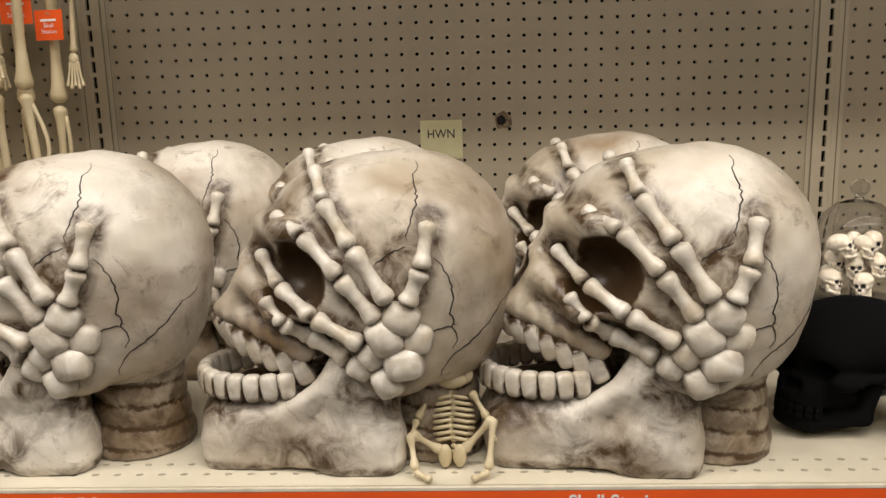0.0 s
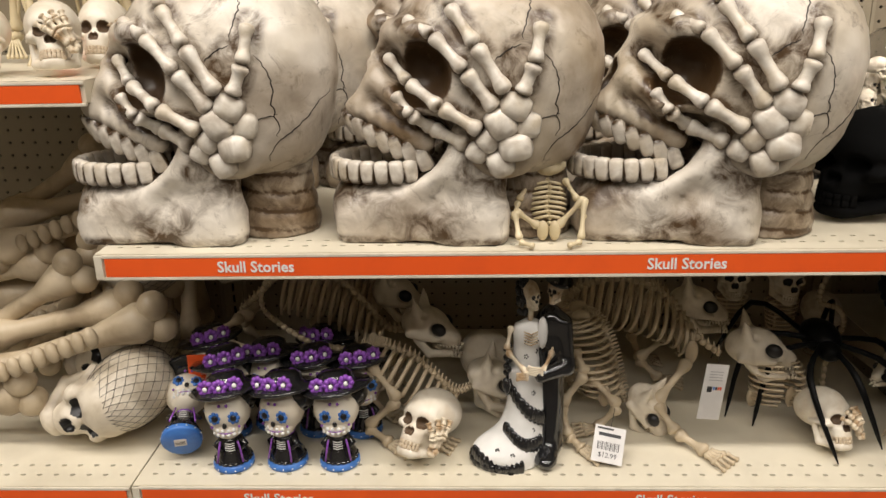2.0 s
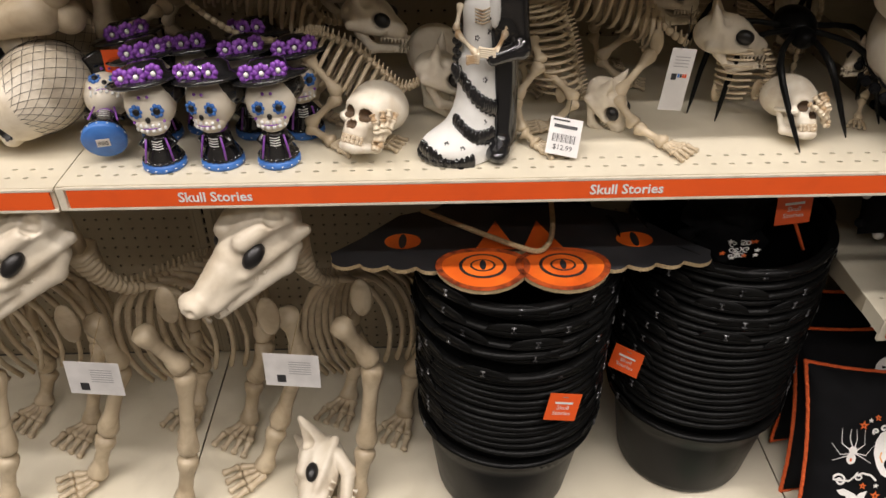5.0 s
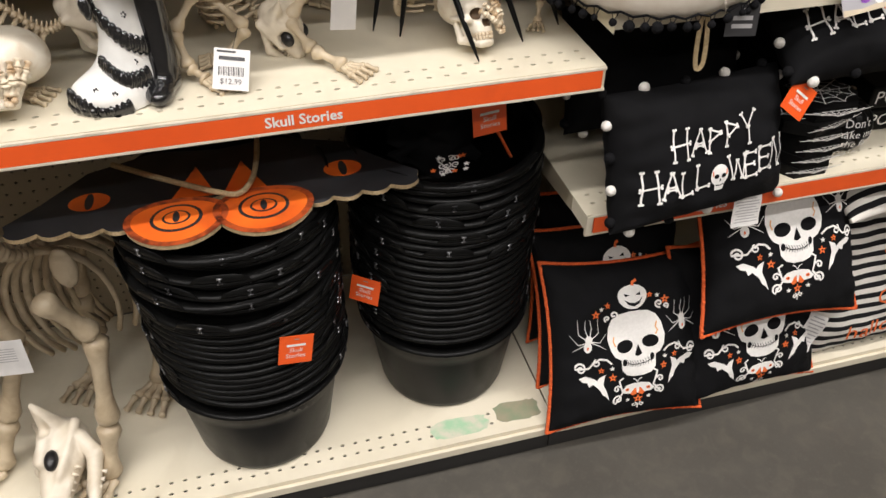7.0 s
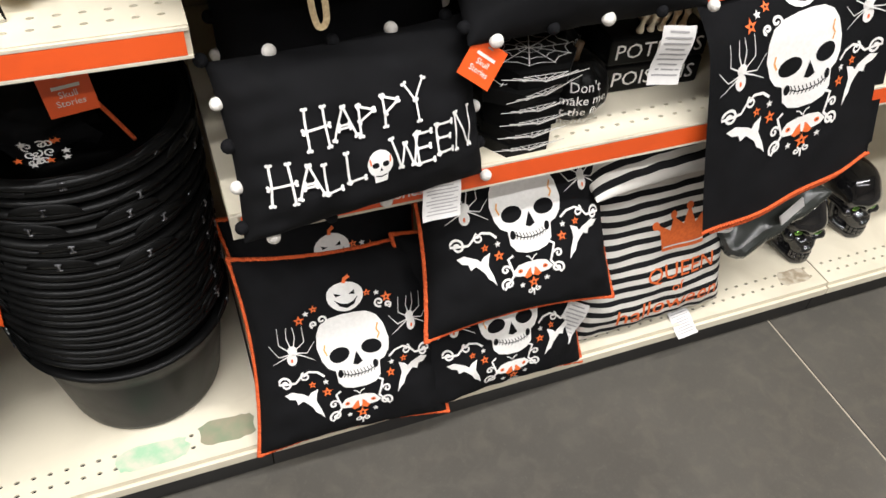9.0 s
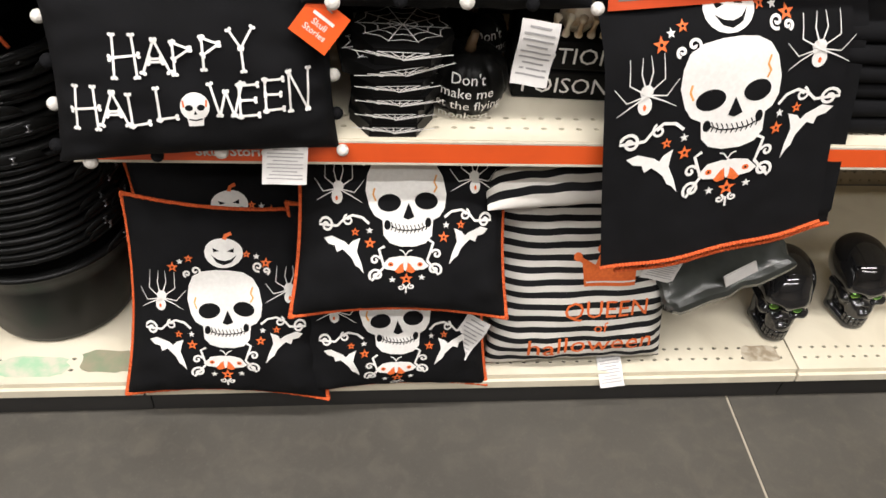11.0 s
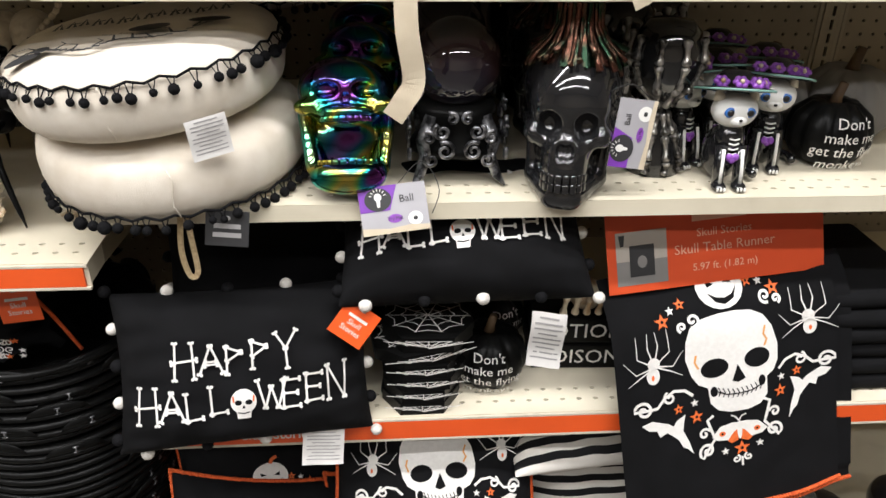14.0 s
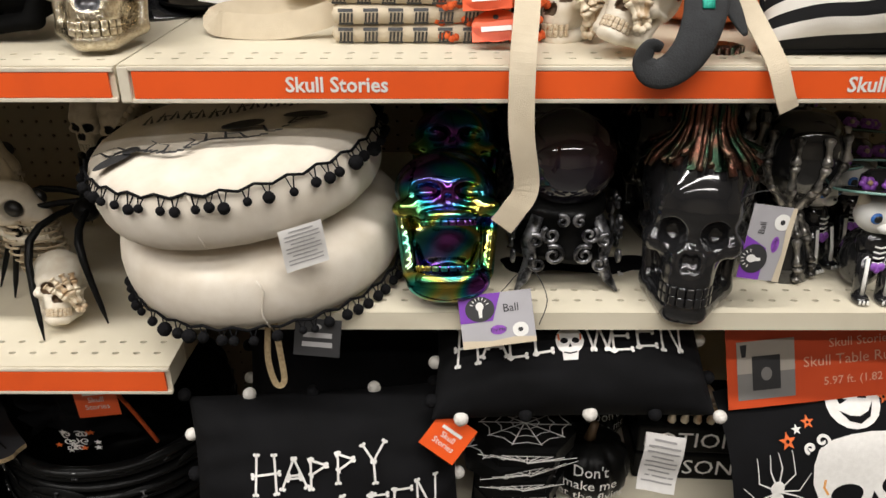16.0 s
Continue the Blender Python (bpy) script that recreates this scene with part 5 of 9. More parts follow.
def round_cushion(at, seed, top=True, tag=None):
    r, t = 0.171, 0.051
    ob = thing("floor_cushion", "round natural linen cushion with black pompom trim", "cushion", "stacked round cushions", at=at)
    rnd = random.Random(seed)
    ph = rnd.uniform(0, 6)
    prof = [(0.0005, t * 1.02), (r * 0.25, t * 1.03), (r * 0.5, t * 1.0), (r * 0.7, t * 0.95), (r * 0.85, t * 0.84), (r * 0.93, t * 0.70), (r * 0.965, t * 0.58), (r * 0.985, t * 0.42), (r, t * 0.15), (r, -t * 0.15), (r * 0.985, -t * 0.42), (r * 0.965, -t * 0.58), (r * 0.93, -t * 0.70), (r * 0.85, -t * 0.84), (r * 0.7, -t * 0.95), (r * 0.4, -t), (0.0005, -t)]
    g = Geo().lathe(list(reversed(prof)), 72, 0, wob=lambda a, z: 1 + 0.007 * math.sin(5 * a + ph) + 0.004 * math.sin(23 * a + 40 * z) * (abs(z) / t) + 0.003 * math.sin(41 * a + ph) * (abs(z) / t) ** 2 + 0.012 * math.sin(2 * a + ph + z * 9))
    add_part("cover", g.mesh("cover", M["linen"]), ob)
    g = Geo()
    g.tube([(r * 0.999 * math.cos(a), r * 0.999 * math.sin(a), -t * 0.9 + 2 * t * 0.9 * k / 6) for k, a in [(k, -1.75 + 0.02 * math.sin(k * 2)) for k in range(7)]][1:-1], 0.0012, 5)
    add_part("seam", g.mesh("seam", M["linen"]), ob)
    for zz, nm in (((t * 0.60, "upper"),) if top else ((-t * 0.60, "lower"),)):
        rr = r * 0.988
        g = Geo()
        ring = [(rr * math.cos(a), rr * math.sin(a), zz + 0.0025 * math.sin(a * 31)) for a in [2 * math.pi * k / 124 for k in range(125)]]
        g.tube(ring, 0.0017, 5, cap=False)
        k = 0
        a = 0.0
        while a < 6.2:
            rad = rnd.choice((0.0048, 0.0058, 0.0066, 0.0085))
            out = 1.045 if zz > 0 else 1.02
            c = (rr * out * math.cos(a), rr * out * math.sin(a), zz - 0.011 - 0.004 * rnd.random())
            g.tube([(rr * math.cos(a - 0.02), rr * math.sin(a - 0.02), zz), c], 0.0008, 4)
            g.tube([(rr * math.cos(a + 0.03), rr * math.sin(a + 0.03), zz), c], 0.0008, 4)
            g.ball(c, rad, 8, 6)
            a += rnd.uniform(0.075, 0.17)
        add_part("pompom_trim", g.mesh("pompom_trim", M["pomblack"]), ob, "black cord with pompoms")
    if top:
        p = Print()
        # a bare branch along the front, a cat on it, and a line of script behind
        for k in range(30):
            u = -0.125 + 0.0072 * k
            y = -0.088 + 0.010 * math.sin(k * 0.5) + 0.00012 * (k - 12) ** 2
            p.stroke([(u, y), (u + 0.0085, y + 0.003 * math.sin(k))], 0.0065 - 0.00012 * k, 0)
            if k % 3 == 0:
                b = rnd.uniform(0.5, 2.4)
                p.stroke([(u, y), (u + 0.018 * math.cos(b), y + 0.022 * math.sin(b)), (u + 0.030 * math.cos(b + 0.5), y + 0.030 * math.sin(b + 0.3))], 0.0038, 0, True)
        p.oval((-0.118, -0.084), 0.022, 0.010, 0, 16, 20)
        p.oval((-0.098, -0.072), 0.010, 0.009, 0, 12)
        p.oval((0.020, -0.040), 0.024, 0.014, 0, 18)
        p.oval((0.088, -0.030), 0.026, 0.010, 0, 16, -15)
        for k in range(14):
            x, y = -0.1 + 0.0155 * k, 0.012 + 0.004 * math.sin(k)
            p.stroke([(x, y), (x + 0.004, y + 0.030), (x + 0.009, y + 0.002)], 0.0042, 0)
            if k % 2:
                p.stroke([(x, y + 0.016), (x + 0.014, y + 0.018)], 0.0036, 0)

        def crown(u, v, s):
            q = math.hypot(u, v) / r
            z = t * (1.03 - 0.10 * q ** 2 - 0.20 * q ** 6)
            return (u, v - 0.022 * (1 - q), z + s + 0.003)

        add_part("print", p.lay("print", [M["ink"]], crown, 0.012), ob, "black printed spooky branches and lettering")
    if tag is not None:
        care_tag(ob, tag, 0.046, 0.046)
    return ob


round_cushion(pose(1.322, -0.444, 1.033, 4, -4, 20), 1, False, tag=None)
round_cushion(pose(1.302, -0.448, 1.128, 2.5, -6, 8), 2, True, tag=pose(0.07, -0.172, -0.042, 72, 0, 22))
round_cushion(pose(1.375, -0.180, 1.200, 0, 2, 60) @ Matrix.Scale(0.88, 4), 3, False)


def striped_lumbar():
    w, h = 0.46, 0.24
    ob = thing("throw_pillow", "bold black and white striped lumbar pillow with orange lettering", "pillow", at=pose(2.105, -0.452, TOP_B + 0.098, 52, 0, -2))
    place = pillow_face(w, h, 0.07, 21, 0.03)
    add_part("cover", cushion_body("cover", w, h, place, M["stripe2"]), ob)
    p = Print()
    p.text("halloween", (0.0, -0.062), 0.092, 0, bold=0.01)
    add_part("lettering", p.lay("lettering", [M["orangeprint"]], lambda u, v, s: place(u, v, s + 0.001), 0.012), ob, "raised orange script word")
    g = Geo()
    path = edge_path(w, h, place, 20)
    g.tube(path + [path[0]], 0.0035, 6, cap=False)
    add_part("piping", g.mesh("piping", M["blackcloth"]), ob)
    care_tag(ob, pose(0.2, -0.11, 0.01, -40, 0, 0), 0.05, 0.11)


striped_lumbar()

# ---- smaller skulls ----
def skull_form(x, y, z, shut=True):
    """A skull of unit size that faces -y."""
    ax = abs(x)
    d = ell(x, y, z, (0, 0.22, 0.36), (0.70, 0.90, 0.70))
    d = smin(d, ell(x, y, z, (0, -0.45, 0.22), (0.52, 0.30, 0.34)), 0.2)
    d = smin(d, ell(ax, y, z, (0.44, -0.45, -0.12), (0.17, 0.22, 0.15)), 0.12)
    d = smin(d, ell(x, y, z, (0, -0.52, -0.34), (0.34, 0.34, 0.32)), 0.15)
    d = smin(d, ell(x, y, z, (0, -0.60, -0.52), (0.31, 0.26, 0.14)), 0.08)
    d = smin(d, cap(ax, y, z, (0.50, -0.40, -0.10), (0.62, 0.05, -0.05), 0.07), 0.06)
    d = smin(d, ell(x, y, z, (0, -0.18, -0.42), (0.40, 0.42, 0.42)), 0.1)
    d = smax(d, -ell(ax, y, z, (0.26, -0.80, 0.02), (0.19, 0.32, 0.18)), 0.05)
    d = smax(d, -ell(ax, y, z, (0.06, -0.92, -0.26), (0.085, 0.22, 0.13)), 0.03)
    if shut:
        j = cap(ax, y, z, (0.52, 0.0, -0.15), (0.46, -0.12, -0.74), 0.09, 0.11)
        j = smin(j, cap(ax, y, z, (0.46, -0.12, -0.74), (0.16, -0.64, -0.88), 0.12, 0.14), 0.08)
        j = smin(j, ell(x, y, z, (0, -0.66, -0.84), (0.26, 0.20, 0.19)), 0.08)
        d = np.minimum(d, j)
    return d


def teeth_rows(g, slot, lower=True, n=8, gap=0.0):
    for zc, rows in ((-0.60, "u"), (-0.715 - gap, "l")):
        if rows == "l" and not lower:
            continue
        for k in range(n):
            a = radians(-68 + 136 * k / (n - 1))
            cx, cy = 0.30 * math.sin(a), -0.52 - 0.33 * math.cos(a)
            m = Matrix.Translation((cx, cy, zc)) @ Matrix.Rotation(a, 4, "Z")
            g.box((-0.048, -0.035, -0.062), (0.048, 0.035, 0.062), slot, 0.022, m)


SKULLS = {}


def skull_mesh(kind, bone, hole, step=0.036, shut=True):
    if kind not in SKULLS:
        v, f = surface(lambda x, y, z: skull_form(x, y, z, shut), (-0.85, -1.05, -1.12), (0.85, 1.2, 1.14), step)
        fc = v[f].mean(1)
        inn = (ell(abs(fc[:, 0]), fc[:, 1], fc[:, 2], (0.26, -0.80, 0.02), (0.19, 0.32, 0.18)) < 0.015) | (ell(abs(fc[:, 0]), fc[:, 1], fc[:, 2], (0.06, -0.92, -0.26), (0.085, 0.22, 0.13)) < 0.015)
        SKULLS[kind] = (mesh_of("cranium", v, f, [bone, hole], inn.astype(int)), Geo())
        teeth_rows(SKULLS[kind][1], 0)
    return SKULLS[kind]


def little_skull(name, label, at, size, bone, hole, tooth, kind, group="", category="skull decoration", shut=True):
    """A skull decoration; size: metres for one unit of skull_form."""
    ob = thing(name, label, category, group, at=at @ Matrix.Diagonal((1, 1, 1, 1)))
    me, tg = skull_mesh(kind, bone, hole, shut=shut)
    c = add_part("cranium", me, ob)
    c.scale = (size, size, size)
    if kind + "t" not in SKULLS:
        SKULLS[kind + "t"] = tg.mesh("teeth", tooth)
    t = add_part("teeth", SKULLS[kind + "t"], ob)
    t.scale = (size, size, size)
    return ob


def finger_fan(ob, size, wrist, tips, normal, bone, r=0.080):
    """Bony fingers laid over a skull, in skull units."""
    nrm = Vector(normal).normalized()
    for tip in tips:
        g = Geo()
        a, b = Vector(wrist), Vector(tip)
        pts = [a.lerp(b, t) + nrm * (0.14 * math.sin(math.pi * min(1, t * 1.05))) for t in (0.12, 0.5, 0.78, 1.0)]
        for i in range(3):
            g.bone(pts[i] * size, pts[i + 1] * size, r * size * (1.1 - 0.12 * i), 8, 0, 1.35, 0.85)
        add_part("finger_bone", g.mesh("finger_bone", bone), ob)
    g = Geo()
    for k in range(6):
        c = Vector(wrist) + Vector((0.10 * math.cos(k * 1.05), 0.10 * math.sin(k * 1.05) * 0.4, 0.12 * math.sin(k * 1.05))) + nrm * 0.04
        g.ball(c * size, 0.085 * size, 8, 6)
    add_part("knuckles", g.mesh("knuckles", bone), ob)


def see_no_evil(at, size, wrist, tips, normal, group="white covered-face skulls"):
    ob = little_skull("skull_decoration", "small white plastic skull with brown-washed bony fingers over its face", at, size, M["pale"], M["socket"], M["palebone"], "pale", group)
    finger_fan(ob, size, wrist, tips, normal, M["palebone"])
    return ob


FAN_SIDE = ((0.62, -0.42, -0.62), [(0.74, -0.10, 0.30), (0.66, -0.32, 0.34), (0.60, -0.50, 0.26), (0.44, -0.70, 0.10)], (0.9, -0.45, 0))
FAN_FACE = ((0.52, -0.78, -0.50), [(0.34, -0.86, 0.44), (0.10, -0.94, 0.42), (-0.14, -0.96, 0.30), (-0.30, -0.92, 0.10)], (0.2, -1, 0))
# on the lower shelf: one listening, one beside the spider
see_no_evil(pose(0.434, -0.478, LOW_A + 0.054, -30, 0, -34) @ Matrix.Diagonal((0.98, 0.95, 0.92, 1)), 0.057, *FAN_SIDE)
see_no_evil(pose(1.046, -0.448, LOW_A + 0.046, -22, 8, 22) @ Matrix.Diagonal((0.98, 0.95, 0.92, 1)), 0.049, *FAN_FACE)
see_no_evil(pose(0.535, -0.33, LOW_A + 0.066, 0, 0, 30), 0.063, *FAN_FACE)
# on the side shelf
see_no_evil(pose(-0.072, -0.43, SIDE + 0.050, -20, 0, 22), 0.052, *FAN_FACE)
see_no_evil(pose(-0.176, -0.435, SIDE + 0.050, -20, 0, 10), 0.052, *FAN_FACE)
see_no_evil(pose(-0.060, -0.30, SIDE + 0.050, -16, 0, 5), 0.052, *FAN_SIDE)
# black flocked skull and silver skull on the upper shelf
little_skull("skull_decoration", "black velvet-flocked skull on the upper shelf", pose(1.082, -0.400, TOP_A + 0.078, -4, 0, -62) @ Matrix.Diagonal((1, 1, 0.75, 1)), 0.100, M["velvet"], M["velvet"], M["velvet"], "velvet")
little_skull("skull_decoration", "antique silver foil skull with worn metallic finish", pose(1.172, -0.455, TOP_A + 0.068, -4, 0, 12) @ Matrix.Diagonal((1, 1, 0.80, 1)), 0.083, M["silver"], M["pewter"], M["silver"], "silver")
# glossy black skulls on the base deck
for x, y, rz in ((2.425, -0.43, -12), (2.235, -0.35, -8), (2.60, -0.40, -5)):
    ob = little_skull("skull_decoration", "glossy black ceramic skull with iridescent eyes", pose(x, y, DECK + 0.078, 0, 0, rz), 0.080, M["blackgloss"], M["blackgloss"], M["blackgloss"], "gloss", "glossy black skulls")
    for s in (-1, 1):
        add_part("eye", Geo().ball((s * 0.021, -0.046, 0.002), (0.012, 0.006, 0.009), 12, 8).mesh("eye", M["irid"]), ob, "iridescent glass eye")


# ---- animal skeletons ----
def catmull(pts, n):
    pts = [Vector(p) for p in pts]
    out = []
    m = len(pts) - 1
    for i in range(n):
        t = i / (n - 1) * m
        k = min(int(t), m - 1)
        f = t - k
        p0, p1, p2, p3 = pts[max(k - 1, 0)], pts[k], pts[k + 1], pts[min(k + 2, m)]
        out.append(0.5 * ((2 * p1) + (p2 - p0) * f + (2 * p0 - 5 * p1 + 4 * p2 - p3) * f * f + (3 * p1 - p0 - 3 * p2 + p3) * f ** 3))
    return out


def beast_head_form(x, y, z, snout, ears=True):
    cat = snout < 0.3
    """Unit head of a cat or dog that looks along +x; snout: its length."""
    ay = abs(y)
    d = ell(x, y, z, (-0.12, 0, 0.10), (0.42, 0.34, 0.30)) if cat else ell(x, y, z, (-0.02, 0, 0.10), (0.32, 0.31, 0.25))
    d = smin(d, ell(x, y, z, (0.18 + snout * 0.35, 0, -0.02), (0.24 + snout * 0.5, 0.20, 0.17), 14), 0.12)
    d = smin(d, cap(x, ay, z, (0.18, 0.26, -0.02), (-0.3, 0.32, 0.0), 0.07), 0.08)
    d = smin(d, cap(x, y, z, (0.1 + snout * 0.3, 0, 0.02), (0.32 + snout * 0.85, 0, -0.10), 0.15 if cat else 0.20, 0.10 if cat else 0.175), 0.08)
    # ears
    if ears:
        d = smin(d, cap(x, ay, z, (-0.2, 0.20, 0.28), (-0.28, 0.27, 0.62), 0.13, 0.015) if cat else cap(x, ay, z, (-0.14, 0.20, 0.22), (-0.30, 0.28, 0.46), 0.12, 0.02), 0.06)
        d = smax(d, -cap(x, ay, z, (-0.08, 0.24, 0.36), (-0.17, 0.30, 0.58), 0.075, 0.02) if cat else -cap(x, ay, z, (-0.06, 0.28, 0.28), (-0.20, 0.34, 0.42), 0.06, 0.02), 0.03)
    if not cat:
        d = smin(d, ell(x, ay, z, (0.14, 0.17, 0.24), (0.16, 0.09, 0.06), 20), 0.06)
    # eyes and nose
    d = smax(d, -ell(x, ay, z, (0.18, 0.26, 0.13), (0.14, 0.13, 0.12) if cat else (0.12, 0.13, 0.075), 18), 0.04)
    d = smax(d, -ell(x, ay, z, (0.42 + snout, 0.04, -0.10), (0.06, 0.035, 0.04)), 0.02)
    # jaw, a little open
    j = cap(x, ay, z, (-0.18, 0.25, -0.10), (0.05, 0.20, -0.34 if cat else -0.28), 0.07)
    j = smin(j, cap(x, ay, z, (0.05, 0.20, -0.34 if cat else -0.28), (0.30 + snout * 0.8, 0.05, -0.34 if cat else -0.27), 0.075, 0.06), 0.05)
    return np.minimum(d, j)


def dog_head_form(x, y, z, gap):
    """Unit dog head, a long wedge that looks along +x; gap: how far the jaw hangs open."""
    ay = abs(y)
    d = cap(x, y * 1.05, z, (-0.12, 0, 0.06), (0.66, 0, -0.08), 0.29, 0.125)
    d = smin(d, ell(x, y, z, (-0.18, 0, 0.12), (0.24, 0.27, 0.25)), 0.08)
    d = smin(d, cap(x, ay, z, (0.16, 0.14, 0.215), (-0.10, 0.23, 0.255), 0.085, 0.075), 0.04)
    d = smin(d, cap(x, ay, z, (0.30, 0.17, -0.02), (-0.30, 0.29, 0.0), 0.055, 0.055), 0.05)
    d = smin(d, ell(x, y, z, (0.76, 0, -0.045), (0.105, 0.145, 0.11)), 0.04)
    d = smin(d, ell(x, ay, z, (0.56, 0.10, -0.12), (0.16, 0.07, 0.07), 8), 0.04)
    d = d - 0.005 * np.sin(x * 46) * np.clip(1 - abs(x - 0.36) / 0.22, 0, 1) * np.clip(z * 6, 0, 1)
    d = smin(d, cap(x, ay, z, (0.70, 0.06, -0.13), (0.30, 0.14, -0.14), 0.05, 0.05), 0.04)
    # flat cheeks below the eye, a seam down the forehead
    d = smax(d, -ell(x, ay, z, (0.42, 0.30, 0.06), (0.26, 0.13, 0.075), 12), 0.05)
    d = smax(d, -cap(x, y, z, (0.18, 0, 0.335), (-0.2, 0, 0.40), 0.035, 0.02), 0.05)
    d = smin(d, cap(x, ay, z, (-0.24, 0.20, 0.24), (-0.40, 0.27, 0.50), 0.135, 0.035), 0.05)
    d = smax(d, -cap(x, ay, z, (-0.14, 0.26, 0.30), (-0.30, 0.34, 0.50), 0.085, 0.03), 0.025)
    d = smax(d, -ell(x, ay, z, (0.16, 0.285, 0.105), (0.125, 0.10, 0.078), 16), 0.02)
    d = smax(d, -ell(x, ay, z, (0.84, 0.080, -0.020), (0.060, 0.040, 0.030)), 0.012)
    # lower jaw
    j = cap(x, ay, z, (-0.16, 0.21, -0.10), (-0.02, 0.19, -0.22 - gap * 0.3), 0.09, 0.085)
    j = smin(j, cap(x, ay, z, (-0.02, 0.18, -0.22 - gap * 0.3), (0.64, 0.055, -0.235 - gap), 0.09, 0.055), 0.05)
    j = smin(j, ell(x, y, z, (0.15, 0, -0.22 - gap * 0.5), (0.25, 0.17, 0.06)), 0.04)
    return np.minimum(smin(d, j, 0.02), d)


HEADS = {}


def beast_head(ob, at, size, kind):
    if kind not in HEADS:
        g = Geo()
        if kind == "cat":
            snout, gap = 0.12, 0
            v, f = surface(lambda x, y, z: beast_head_form(x, y, z, snout), (-0.62, -0.5, -0.5), (0.6 + snout, 0.5, 0.74), 0.026)
            eye = ((0.18, 0.215, 0.13), (0.13, 0.09, 0.11))
            lines = (-0.15, -0.34)
        else:
            snout, gap = 0.42, (0.02 if kind == "dog" else 0.26)
            v, f = surface(lambda x, y, z: dog_head_form(x, y, z, gap), (-0.62, -0.5, -0.75), (0.92, 0.5, 0.62), 0.024)
            eye = ((0.16, 0.225, 0.105), (0.122, 0.07, 0.075))
            lines = (-0.14, -0.19 - gap)
        for s in (-1, 1):
            for k in range(8):
                x = 0.16 + (0.30 + snout * 0.68) * k / 7
                yy = 0.17 - 0.10 * k / 7
                ln = 0.09 if k == 6 else 0.045
                g.tube([(x, s * yy, lines[0]), (x, s * yy, lines[0] - 0.03 - ln)], [0.030, 0.006], 6)
                g.tube([(x, s * yy, lines[1] - 0.03), (x, s * yy, lines[1] + (0.09 if k == 6 else 0.045))], [0.028, 0.007], 6)
        balls = []
        for s in (-1, 1):
            e = Geo().ball((eye[0][0], s * eye[0][1], eye[0][2]), eye[1], 16, 10, 0, Matrix.Rotation(radians(16), 3, "Y"))
            balls.append(e.mesh("eye", M["black"]))
        HEADS[kind] = (mesh_of("skull", v, f, [M["headplastic"]]), g.mesh("teeth", M["headplastic"]), balls)
    a = add_part("skull", HEADS[kind][0], ob, at=at @ Matrix.Scale(size, 4))
    add_part("teeth", HEADS[kind][1], a)
    for e in HEADS[kind][2]:
        add_part("eye", e, a, "glossy black eye")
    return a


